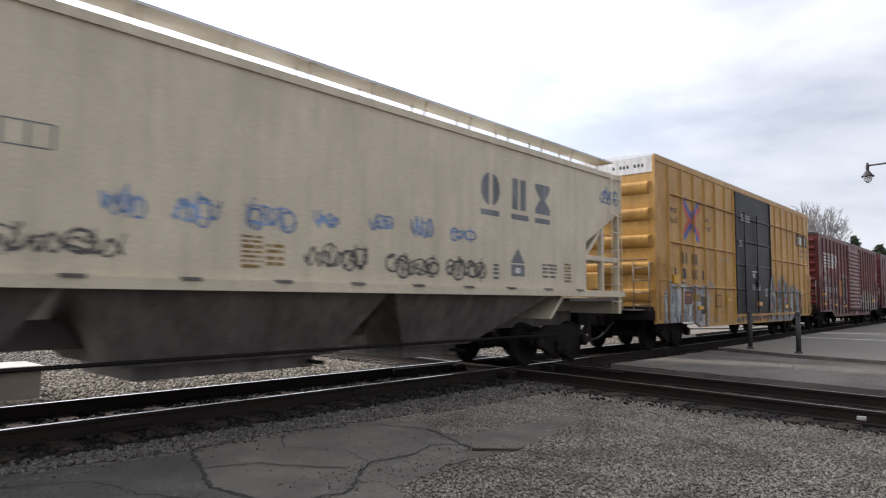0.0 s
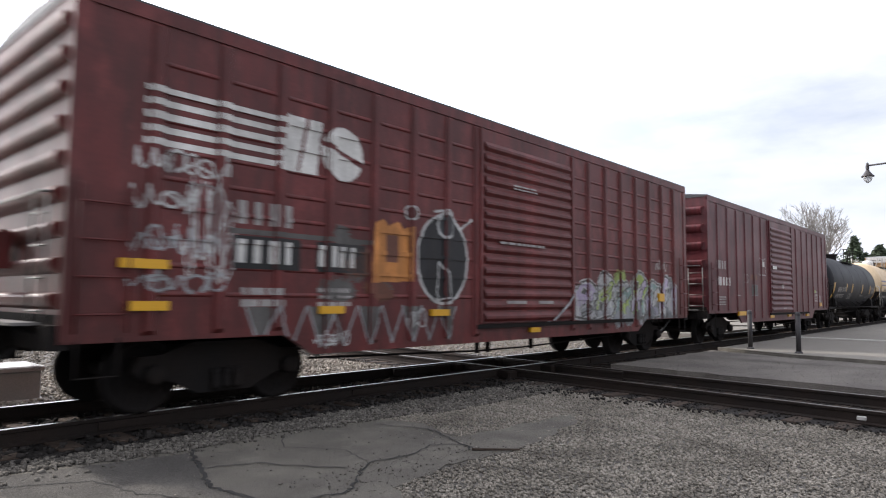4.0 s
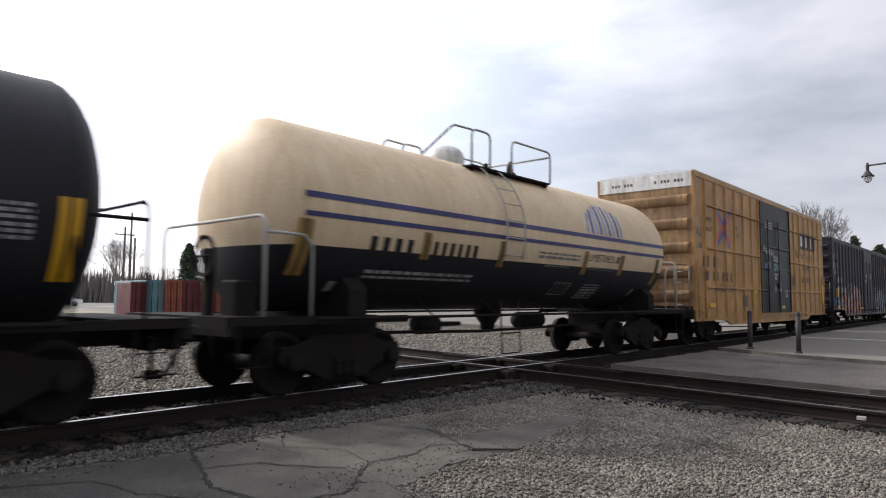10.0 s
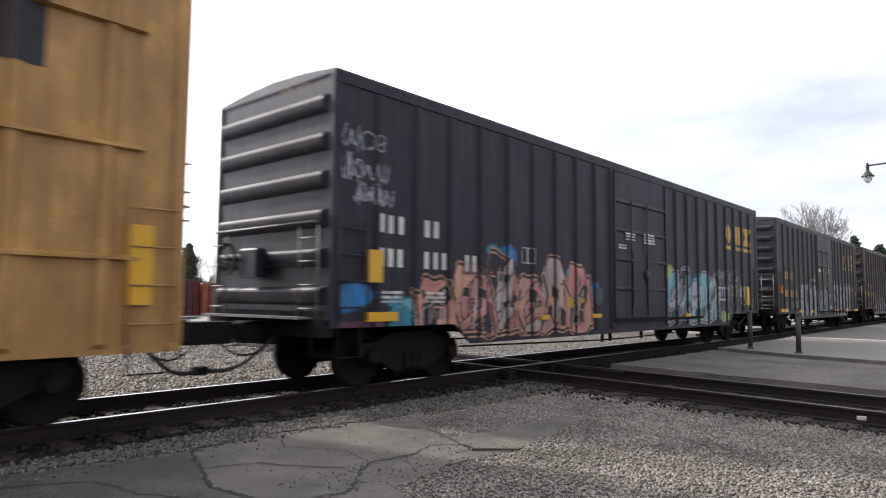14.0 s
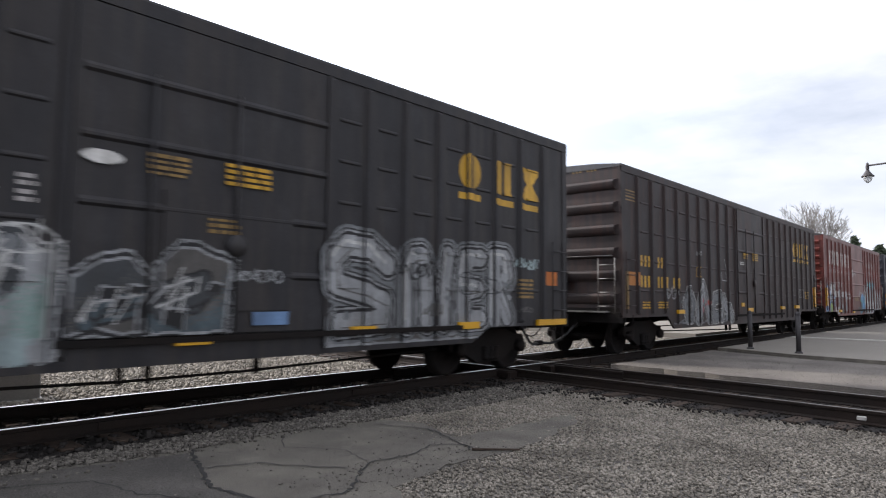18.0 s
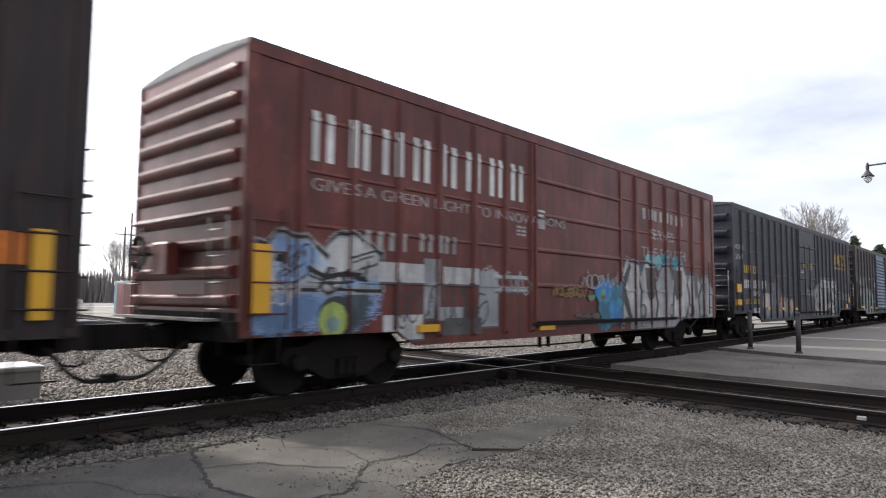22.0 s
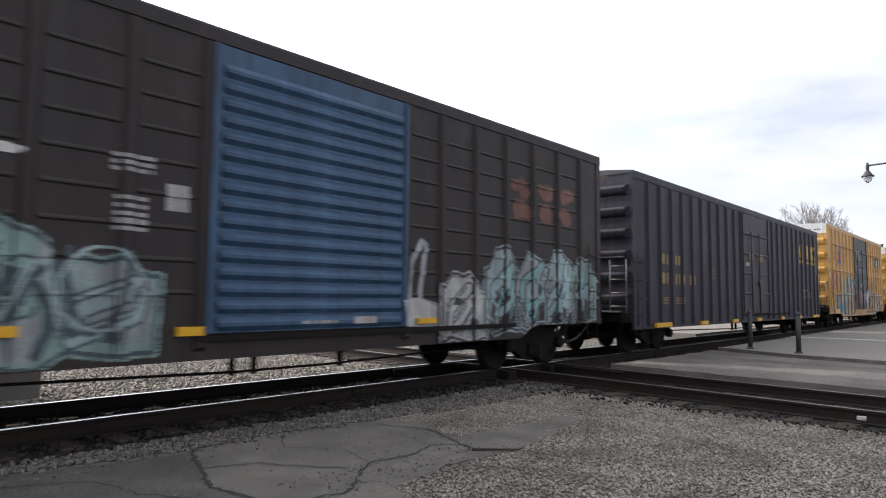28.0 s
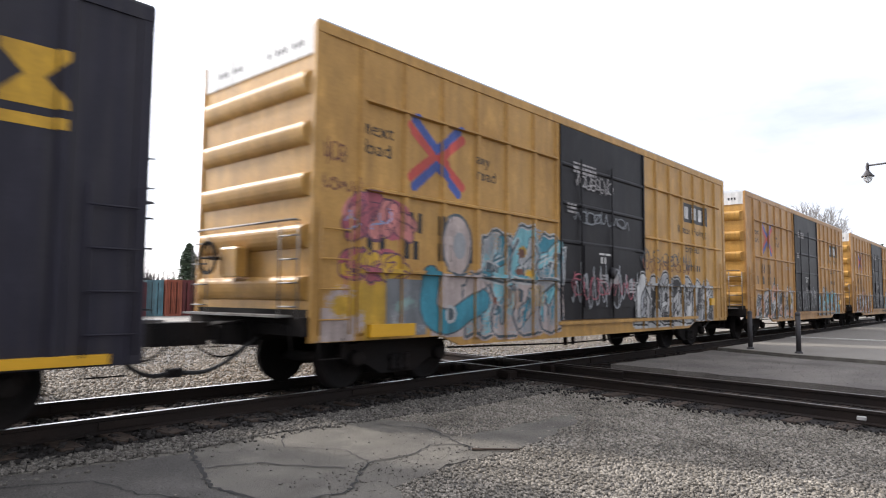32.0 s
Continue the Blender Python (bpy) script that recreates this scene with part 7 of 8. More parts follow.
def yellow_marks(car, seed, end_plate=False, shift=0.0, big=False):
    p = Paintwork(car, 0.1, 15.6, 0.7, 4.9, 0.014)
    cross_mark(car, p)
    p.bars(1.62 + shift, 2.33, 0.55, 0.30, 3, "black", 0.3, seed).bars(2.45 + shift, 2.33, 0.5, 0.30, 2, "black", 0.3, seed + 1)
    for k, (dx, n) in enumerate(((0.95, 2), (1.65, 2), (2.45, 2), (3.2, 1))):
        p.bars(dx + 0.2 * shift, 1.92, 0.24 * n, 0.28, n, "black", 0.3, seed + k)
    if end_plate:
        p.rect(13.65, 15.45, 3.60, 4.08, "black").bars(13.85, 3.67, 1.45, 0.32, 3, "white", 0.28, seed).lines(13.95, 4.42, 0.35, 0.22, 3, "g_char", seed)
        for x, w in ((14.15, 0.62), (14.92, 0.55)):
            p.lines(x, 3.38, w, 0.11, 1, "g_char", seed).lines(x, 3.16, w - 0.04, 0.11, 1, "g_char", seed + 1)
        p.lines(13.5, 2.45, 0.4, 0.14, 2, "g_ochre", seed).lines(14.2, 2.45, 0.4, 0.14, 2, "g_ochre", seed + 2)
    elif big:
        p.rect(11.45, 14.25, 3.50, 4.16, "black").bars(11.75, 3.62, 2.2, 0.42, 3, "white", 0.28, seed)
        p.text("Railcar Pooling", 10.95, 3.12, 0.28, "black", 1.20).text("Experts", 11.85, 2.62, 0.28, "black", 1.15).bars(11.85, 2.12, 1.6, 0.22, 7, "black", 0.35, seed)
    else:
        p.rect(12.35, 14.25, 3.48, 4.02, "black").bars(12.55, 3.58, 1.5, 0.34, 3, "white", 0.28, seed)
        p.text("Railcar Pooling", 12.05, 3.16, 0.20, "black", 1.15).text("Experts", 12.55, 2.66, 0.20, "black", 1.15).bars(12.6, 2.14, 1.1, 0.17, 7, "black", 0.35, seed)
    p.lines(6.5, 3.95, 0.95, 0.26, 3, "white_soft", seed).lines(6.25, 3.1, 0.35, 0.22, 3, "white_soft", seed + 1).lines(7.55, 2.30, 0.5, 0.06, 1, "white", seed + 2)
    p.bars(7.62, 2.12, 0.3, 0.13, 2, "white", 0.3, 1).rect(8.05, 8.42, 1.68, 1.88, "white_soft").lines(7.55, 1.7, 0.28, 0.2, 3, "white_soft", seed).lines(8.95, 1.5, 0.32, 0.3, 4, "white_soft", seed + 5)
    p.rect(4.2, 4.72, 1.15, 1.5, "yellow_old").frame_box(4.2, 4.72, 1.15, 1.5, "door_black", 1, 1, 0.02).rect(5.05, 5.5, 1.2, 1.6, "g_ochre")
    p.lines(12.55, 1.2, 0.35, 0.22, 3, "white_soft", 9).frame_box(13.4, 13.9, 1.05, 1.42, "white_soft", 3, 2, 0.03).lines(4.9, 2.55, 0.5, 0.14, 2, "white_soft", 4).rect(3.9, 4.05, 2.2, 2.5, "yellow_old")
    p.lay("lettering", "lettering and number bars in black and white")


# covered hopper
p = Paintwork(hopper, 4.0, 17.1, 1.55, 4.0, 0.014)
for k, (a, b, z0, z1) in enumerate(((5.85, 6.3, 2.1, 2.48), (6.6, 7.15, 2.1, 2.5), (7.5, 8.2, 2.13, 2.52), (8.48, 8.9, 2.25, 2.48), (9.45, 9.9, 2.28, 2.53), (10.3, 10.76, 2.23, 2.58), (11.2, 11.8, 2.25, 2.53))):
    p.scrawl(a, b, z0, z1, 3 + k % 2, "g_bluemark", 20 + k, 0.028).scrawl(a + 0.05, b - 0.05, z0 + 0.05, z1 - 0.05, 2, "g_sky", 40 + k, 0.02)
for k, (a, b, z0, z1) in enumerate(((4.7, 6.1, 1.68, 2.0), (8.35, 9.4, 1.68, 2.06), (9.8, 10.9, 1.62, 2.0), (11.1, 12.1, 1.62, 2.02))):
    p.scrawl(a, b, z0, z1, 5, "g_char", 60 + k, 0.034).scrawl(a + 0.03, b, z0 + 0.03, z1, 4, "g_char", 70 + k, 0.022)
p.scrawl(16.25, 17.0, 3.55, 3.85, 5, "g_bluemark", 5, 0.03).scrawl(16.2, 17.05, 3.45, 3.62, 5, "g_bluemark", 6, 0.03)
p.lay("graffiti", "blue and black sprayed tags")
p = Paintwork(hopper, 4.0, 17.1, 1.55, 4.0, 0.014)
emblem(p, 12.0, 2.62, 2.2, 0.92, "g_grey")
p.lay("emblem", "grey plain emblem shapes")
p = Paintwork(hopper, 4.0, 17.1, 1.55, 4.0, 0.014)
p.poly([(12.85, 1.98), (13.3, 1.98), (13.08, 2.26)], "g_grey").rect(12.87, 13.3, 1.75, 1.95, "g_grey").rect(13.0, 13.15, 1.80, 1.90, "white")
p.frame_box(4.95, 5.40, 2.72, 2.96, "g_grey", 2, 1, 0.02).lines(7.45, 1.68, 0.28, 0.42, 7, "gold_dim", 2).lines(7.78, 1.72, 0.25, 0.3, 4, "gold_dim", 3).lines(12.35, 1.68, 0.15, 0.3, 4, "g_grey", 5)
p.lines(13.9, 1.75, 0.5, 0.3, 4, "hopper_low", 6).lines(14.7, 1.68, 0.25, 0.4, 6, "gold_dim", 9).lay("lettering", "small printed panels in grey and yellow")

# first yellow car
yellow_marks(box_b, 3, True)
p = Paintwork(box_b, 0.3, 15.3, 0.6, 2.9)
p.piece(0.6, 3.55, 0.62, 1.80, [0.95, 1.0, 0.92, 0.90], ["g_silver", "g_white", "g_grey"], "g_dark", "g_white", 8, "g_white", cuts=1)
p.rect(1.72, 2.42, 1.22, 1.58, "g_rust").rect(2.45, 3.05, 1.30, 1.52, "gold_dim").rect(1.78, 2.3, 1.46, 1.52, "g_orange").rect(3.05, 3.4, 0.95, 1.45, "g_dark").rect(0.65, 1.1, 0.66, 1.05, "g_silver")
p.scrawl(3.45, 4.1, 1.68, 1.92, 5, "g_silver", 4, 0.025).scrawl(3.5, 4.0, 1.25, 1.5, 4, "g_silver", 14, 0.022).scrawl(3.9, 4.4, 0.68, 0.88, 4, "g_silver", 15, 0.022)
p.rect(9.6, 13.2, 0.60, 0.82, "g_silver").scrawl(10.5, 13.2, 0.62, 0.8, 9, "g_grey", 31, 0.03).cloud(5.9, 9.7, 0.6, 0.95, ["g_rust", "g_char", "g_rust"], 20, 33, (0.06, 0.14)).rect(8.05, 8.62, 1.18, 1.31, "reflect")
HUMPS = ((10.05, 2.12, 0.30), (10.90, 1.92, 0.20), (11.45, 2.06, 0.24), (12.00, 1.90, 0.20), (12.58, 1.74, 0.22), (13.12, 1.76, 0.20), (13.62, 1.64, 0.20), (14.0, 1.62, 0.16))
arches = [[(x - 1.1 * w, 0.92), (x - 0.7 * w, z - 0.3), (x - 0.3 * w, z), (x + 0.3 * w, z), (x + 0.8 * w, z - 0.35), (x + 1.3 * w, 1.0)] for x, z, w in HUMPS]
for width, mat in ((0.42, "g_grey"), (0.36, "g_black"), (0.31, "g_white"), (0.26, "g_dark")):
    for pts in arches:
        p.stroke(pts, width, mat)
p.poly([(9.72, 0.84), (9.85, 1.65), (14.1, 1.4), (14.15, 0.84)], "g_dark")
for pts in arches:
    p.stroke(pts, 0.19, "g_white").stroke(pts, 0.145, "g_slate").stroke(pts, 0.09, "g_dark")
rnd = random.Random(77)
for k in range(34):
    x, z = 9.8 + k * 0.125 + rnd.uniform(-0.1, 0.1), rnd.uniform(0.88, 1.35)
    slant = rnd.choice((-0.14, 0.02, 0.06, 0.2))
    top = min(z + rnd.uniform(0.25, 0.5), 1.62)
    p.stroke([(x, z), (x + slant, top), (x + slant + rnd.choice((-0.16, 0.0, 0.2)), top - 0.04)], rnd.choice((0.025, 0.035, 0.07)), rnd.choice(("g_white", "g_silver", "g_grey", "g_slate")))
p.poly([(10.0, 1.45), (10.3, 1.62), (10.55, 1.2), (10.25, 1.1)], "g_slate").stroke([(10.2, 1.7), (10.55, 1.35), (10.5, 1.0), (10.7, 0.9)], 0.09, "g_white").stroke([(9.9, 0.92), (11.2, 0.98), (12.4, 0.9), (13.9, 0.95)], 0.04, "g_silver")
p.cloud(10.35, 10.95, 1.68, 1.98, ["g_rose", "g_pink"], 5, 24, (0.07, 0.11)).cloud(9.6, 10.3, 0.95, 1.35, ["g_rose", "g_pink"], 5, 25, (0.08, 0.13)).cloud(11.5, 12.2, 1.2, 1.5, ["g_rose"], 3, 26, (0.06, 0.1)).cloud(13.5, 14.2, 0.9, 1.4, ["g_rose"], 3, 27, (0.06, 0.1))
p.frame_box(12.35, 12.85, 1.12, 1.45, "g_white", 4, 3, 0.016).lay("graffiti", "silver, slate and white sprayed graffiti")

# oxide red car
p = Paintwork(box_c, 0.4, 15.0, 0.7, 4.2, 0.014)
for k in range(5):
    z = 2.95 + k * 0.145
    p.poly([(0.72, z), (2.35 + 0.06 * k, z), (2.42 + 0.06 * k, z + 0.075), (0.72, z + 0.075)], "white")
p.poly([(2.40, 2.92), (2.66, 2.92), (2.80, 3.66), (2.50, 3.66)], "white").poly([(2.70, 2.92), (2.98, 2.92), (3.06, 3.66), (2.86, 3.66)], "white")
p.oval(3.42, 3.28, 0.36, 0.37, "white").stroke([(3.05, 3.40), (3.8, 3.16)], 0.07, None)
p.bars(1.86, 2.20, 0.86, 0.28, 4, "white_soft", 0.25, 1).rect(1.80, 2.75, 1.66, 2.06, "black").bars(1.86, 1.74, 0.86, 0.28, 4, "white", 0.25, 2).rect(3.0, 3.85, 1.66, 2.06, "black").bars(3.05, 1.74, 0.7, 0.28, 4, "white", 0.3, 3)
p.lines(1.92, 1.22, 0.6, 0.28, 2, "white_soft", 2).lines(3.05, 1.22, 0.55, 0.28, 3, "white_soft", 3).lines(7.3, 3.3, 0.75, 0.12, 2, "white_soft", 4).lines(6.9, 2.3, 1.4, 0.06, 1, "white_soft", 6).rect(7.1, 7.7, 1.25, 1.30, "white_soft").rect(8.1, 8.6, 1.25, 1.30, "white_soft")
p.lay("lettering", "white striped emblem shapes and number blocks")
p = Paintwork(box_c, 0.4, 15.2, 0.62, 3.2)
p.scrawl(0.65, 1.7, 2.62, 2.98, 6, "g_white", 1, 0.03).scrawl(0.62, 1.3, 2.25, 2.52, 4, "g_white", 2, 0.03).scrawl(0.62, 1.6, 1.75, 2.12, 6, "g_silver", 3, 0.03).scrawl(1.2, 1.8, 1.4, 2.7, 4, "g_white", 4, 0.022).scrawl(0.6, 1.7, 1.35, 1.65, 5, "g_silver", 5, 0.03)
p.rect(1.75, 4.0, 2.08, 2.14, "g_char").cloud(3.0, 4.4, 1.2, 2.5, ["g_char", "g_char", "g_rust"], 10, 8, (0.12, 0.25))
p.poly([(3.95, 1.55), (4.78, 1.58), (4.80, 2.42), (4.6, 2.36), (4.5, 2.46), (4.3, 2.38), (4.2, 2.47), (3.98, 2.40)], "g_orange").rect(4.25, 4.5, 1.85, 2.25, "g_rust")
p.oval(5.5, 1.95, 0.62, 0.72, "g_white").oval(5.5, 1.95, 0.57, 0.67, "g_black").oval(5.55, 2.5, 0.2, 0.22, "g_white").oval(5.55, 2.5, 0.15, 0.17, "g_dark").stroke([(5.3, 2.7), (5.6, 2.75), (5.9, 2.45), (6.2, 2.65)], 0.04, "g_white")
p.stroke([(5.4, 1.9), (5.35, 1.3), (5.65, 1.35), (5.6, 1.75), (5.4, 1.9)], 0.035, "g_white").oval(4.75, 2.62, 0.14, 0.12, "g_white").oval(4.75, 2.62, 0.10, 0.08, "g_maroon")
for k, x in enumerate((2.0, 2.45, 2.9, 3.3, 3.75, 4.2, 4.6, 5.0, 5.4)):
    p.poly([(x + 0.03, 1.22), (x + 0.2, 0.74), (x + 0.39, 1.2)], ("g_char", "red_ns")[k % 2]).stroke([(x, 1.22), (x + 0.2, 0.70), (x + 0.42, 1.2)], 0.03, "g_silver")
p.scrawl(3.0, 3.6, 0.68, 0.9, 5, "g_white", 11, 0.022).scrawl(4.7, 5.1, 0.85, 1.2, 3, "g_white", 12, 0.022)
p.piece(9.6, 14.6, 0.98, 1.95, [0.7, 0.9, 0.7, 1.0, 0.8, 0.9], ["g_lilac", "g_white", "g_silver", "g_lime", "g_mint"], "g_char", "g_white", 14, "g_white", ["g_lime"], 0.1, 2).cloud(9.6, 14.6, 0.7, 1.2, ["g_silver", "g_char", "g_grey"], 18, 5, (0.08, 0.2)).stroke([(8.5, 0.85), (9.2, 1.25), (9.6, 1.6)], 0.05, "g_silver")
p.scrawl(13.5, 14.2, 2.05, 2.35, 5, "white_soft", 3, 0.022).lay("graffiti", "white scrawl, orange and black figure shapes, lilac and lime letters")

# maroon car
p = Paintwork(box_d, 0.3, 15.2, 0.85, 4.2, 0.014)
p.bars(0.75, 2.3, 0.9, 0.26, 4, "white_soft", 0.25, 1).bars(0.75, 1.8, 1.3, 0.26, 5, "white", 0.25, 2).lines(0.8, 1.2, 0.7, 0.3, 4, "white_soft", 3)
p.frame_box(3.33, 3.75, 1.95, 2.2, "white_soft", 2, 1, 0.025).rect(4.1, 4.74, 1.52, 1.88, "g_char").frame_box(4.1, 4.74, 1.52, 1.88, "g_grey", 1, 1, 0.02).rect(4.0, 4.75, 2.05, 2.22, "g_rust")
p.stroke([(4.95, 2.25), (5.0, 2.85), (5.35, 2.75), (5.7, 2.85), (5.72, 2.25)], 0.03, "white_soft").rect(5.25, 5.6, 2.55, 2.72, "white").rect(5.0, 5.7, 2.22, 2.27, "white_soft")
p.rect(6.3, 6.8, 2.50, 2.62, "white").rect(7.2, 7.7, 2.42, 2.45, "white_soft").bars(7.45, 1.82, 0.3, 0.13, 2, "white", 0.3, 4).lines(7.6, 1.05, 0.4, 0.06, 1, "white_soft", 4)
p.frame_box(12.95, 13.45, 1.35, 1.62, "white", 3, 1, 0.028).rect(12.95, 13.15, 1.70, 1.82, "g_lime").lines(13.15, 1.7, 0.3, 0.12, 2, "white_soft", 5).lines(13.75, 1.3, 0.36, 0.32, 5, "white_soft", 6).rect(2.5, 2.9, 1.5, 1.52, "white_soft").lines(3.4, 0.95, 0.6, 0.1, 2, "white_soft", 8)
p.lay("lettering", "white number blocks, printed panels and a dark patch")

# black tank car
for x, z0, w in ((1.32, 1.48, 0.28), (4.32, 1.84, 0.22), (5.83, 1.81, 0.22), (8.76, 1.80, 0.22), (11.2, 1.82, 0.22), (12.85, 1.46, 0.22)):
    p = Paintwork(tank_e, x - 0.05, x + w + 0.05, z0 - 0.05, 2.4, 0.014)
    p.rect(x, x + w, z0, 2.29, "reflect").rect(x + w * 0.40, x + w * 0.60, z0, 2.29, "tank_black")
    p.lay("reflector_bar", "yellow reflective bar")
p = Paintwork(tank_e, 0.9, 13.4, 1.3, 2.5, 0.012)
p.bars(2.42, 1.82, 0.95, 0.26, 4, "white_soft", 0.2, 1).bars(3.5, 1.85, 0.95, 0.26, 6, "white_soft", 0.25, 2).lines(2.3, 1.55, 1.9, 0.2, 3, "white_soft", 3).lines(5.2, 1.50, 1.05, 0.30, 5, "white_soft", 4).lines(8.5, 1.66, 1.05, 0.10, 2, "white_soft", 5)
p.lines(10.4, 1.56, 0.6, 0.12, 3, "g_grey", 7).lines(11.75, 1.85, 0.9, 0.38, 6, "white_soft", 6).frame_box(11.35, 11.78, 1.42, 1.74, "g_grey", 2, 2, 0.02).lay("lettering", "white number blocks and small print")

# cream tank car
p = Paintwork(tank_f, 0.9, 12.7, 1.3, 3.6, 0.014)
p.rect(1.05, 12.4, 2.66, 2.74, "navy").rect(1.05, 12.4, 2.40, 2.48, "navy")
for x, z0, w in ((0.95, 1.62, 0.26), (3.32, 1.95, 0.2), (5.32, 1.90, 0.18), (8.32, 1.88, 0.2), (9.98, 1.90, 0.2), (11.9, 1.7, 0.2)):
    p.rect(x, x + w, z0, 2.36, "gold_dim").rect(x + w * 0.45, x + w * 0.55, z0, 2.36, "tank_black")
p.lay("stripes", "navy stripes and faded yellow bars")
p = Paintwork(tank_f, 0.9, 12.7, 1.3, 3.6, 0.012)
p.bars(2.25, 1.98, 1.0, 0.24, 4, "black", 0.25, 1).bars(3.6, 2.0, 1.2, 0.24, 6, "black", 0.3, 2).lines(2.3, 1.62, 2.5, 0.16, 2, "white_soft", 3)
p.text("LIMESTONE SLURRY", 8.56, 2.17, 0.16, "black", 0.80).lines(8.6, 1.98, 1.2, 0.08, 2, "g_grey", 4).lines(6.6, 2.14, 1.6, 0.16, 2, "g_grey", 5).lines(6.9, 1.98, 0.9, 0.06, 1, "g_grey", 6)
p.frame_box(7.58, 8.2, 1.44, 1.68, "white_soft", 4, 1, 0.02).lines(8.75, 1.36, 0.75, 0.34, 6, "white_soft", 7).rect(1.75, 2.05, 1.42, 1.56, "white_soft").rect(11.2, 11.3, 1.44, 1.6, "white_soft")
for k in range(9):
    x = 8.48 + k * 0.195
    h = 0.30 + 0.36 * math.sin(math.pi * (k + 1) / 10.5)
    p.stroke([(x + 0.02, 2.80), (x + 0.05, 2.80 + h * 0.6), (x + 0.16 - 0.012 * k, 2.80 + h)], 0.085, "blue_mark" if k % 2 else "g_sky")
p.lay("lettering", "black lettering and a blue fan-shaped emblem")

# weathered yellow car
yellow_marks(box_g, 11, shift=-0.95, big=True)
p = Paintwork(box_g, 0.1, 15.3, 0.7, 3.9, 0.014)
p.scrawl(0.12, 0.6, 3.1, 3.5, 4, "g_slate", 1, 0.02).scrawl(0.15, 0.6, 2.8, 3.05, 4, "g_slate", 2, 0.02).scrawl(6.55, 7.5, 2.95, 3.25, 7, "white_soft", 3, 0.03).scrawl(7.5, 8.2, 2.75, 3.0, 5, "white_soft", 4, 0.03).scrawl(6.4, 7.1, 2.45, 2.8, 6, "g_bluemark", 5, 0.03)
p.scrawl(7.55, 8.3, 2.4, 2.72, 6, "g_aqua", 6, 0.03).scrawl(10.1, 10.9, 1.9, 2.4, 6, "g_slate", 7, 0.03).scrawl(1.5, 3.2, 1.6, 1.85, 8, "g_slate", 8, 0.018).rect(4.16, 4.72, 1.14, 1.5, "g_slate")
p.lay("graffiti", "thin grey and blue sprayed scrawl")

# blue-black car with pink letters
marks60(box_h, 0.85, 2.28, "white", "white", "black", mark_mat="gold", zc=2.78)
p = Paintwork(box_h, 0.05, 18.4, 0.62, 3.9)
p.scrawl(0.12, 0.95, 3.35, 3.75, 4, "g_silver", 1, 0.025).scrawl(0.15, 1.05, 2.95, 3.35, 7, "g_silver", 2, 0.028).scrawl(0.4, 1.15, 2.62, 2.98, 7, "g_silver", 3, 0.026)
p.cloud(0.05, 0.75, 1.15, 1.52, ["g_blue"], 8, 4, (0.10, 0.2)).rect(0.1, 1.0, 0.70, 1.0, "g_plum").cloud(0.9, 1.7, 0.75, 1.4, ["g_teal", "g_teal", "g_aqua"], 10, 5, (0.08, 0.18))
p.cloud(3.4, 4.3, 1.9, 2.28, ["g_blue", "g_teal"], 8, 6, (0.10, 0.2)).cloud(5.0, 7.6, 1.2, 2.1, ["g_blue", "g_slate", "g_teal"], 14, 7, (0.12, 0.3))
p.piece(1.75, 7.0, 0.72, 2.12, [0.62, 0.80, 1.0, 0.70, 0.98, 0.90], ["g_pink", "g_peach", None, "g_pink", "g_cream"], "g_black", "g_peach", 31, "g_cream", ["g_blue", "g_teal"], -0.12, 3)
p.cloud(4.0, 6.9, 1.0, 1.4, ["g_ochre", "g_peach"], 6, 9, (0.07, 0.14))
p.piece(11.0, 14.6, 0.80, 2.15, [0.9, 1.0, 0.75, 0.95, 0.8], ["g_aqua", None, "g_lilac", "g_aqua", "g_pale"], "g_dark", "g_white", 41, "g_white", ["g_teal", "g_lime"], 0.1, 2).cloud(11.0, 14.4, 0.8, 1.4, ["g_aqua", "g_slate"], 6, 10, (0.1, 0.2))
p.lines(16.9, 1.75, 0.5, 0.1, 1, "white", 1).oval(17.1, 1.3, 0.24, 0.13, "g_silver").oval(17.1, 1.3, 0.2, 0.09, "blue_black").cloud(14.9, 15.9, 0.7, 1.0, ["g_lime"], 6, 12, (0.1, 0.2))
for k in range(14):
    c, q = 14.3 + 0.17 * k, 0.34 + 0.05 * (k % 4)
    p.stroke([(c + q * math.cos(a * 0.4), 1.52 + 1.55 * q * math.sin(a * 0.4)) for a in range(-4, 9)], 0.018, "g_silver")
p.scrawl(14.6, 15.3, 2.0, 2.25, 5, "g_silver", 63, 0.022).scrawl(17.5, 18.2, 0.9, 1.7, 3, "g_silver", 64, 0.02)
p.rect(15.75, 16.75, 1.38, 1.92, "black").lines(16.0, 1.5, 0.5, 0.3, 4, "gold_dim", 61).frame_box(14.55, 15.5, 1.35, 1.72, "white", 5, 1, 0.03)
p.lay("graffiti", "salmon pink, turquoise and blue sprayed letters")

# weathered black car
p = Paintwork(box_i, 0.2, 15.2, 0.8, 4.2, 0.014)
p.bars(0.85, 2.18, 0.68, 0.30, 3, "gold", 0.22, 1).bars(1.75, 2.20, 0.5, 0.30, 2, "gold", 0.22, 2)
for k, (dx, n) in enumerate(((0.8, 3), (1.62, 3), (2.42, 2))):
    p.bars(dx, 1.50, 0.23 * n, 0.28, n, "gold", 0.25, k)
p.lines(0.95, 1.08, 0.45, 0.24, 3, "gold_dim", 1).lines(1.75, 1.08, 0.45, 0.24, 3, "gold_dim", 2).rect(0.25, 0.75, 1.62, 1.95, "orange").frame_box(3.45, 3.80, 2.12, 2.36, "gold_dim", 2, 1, 0.022)
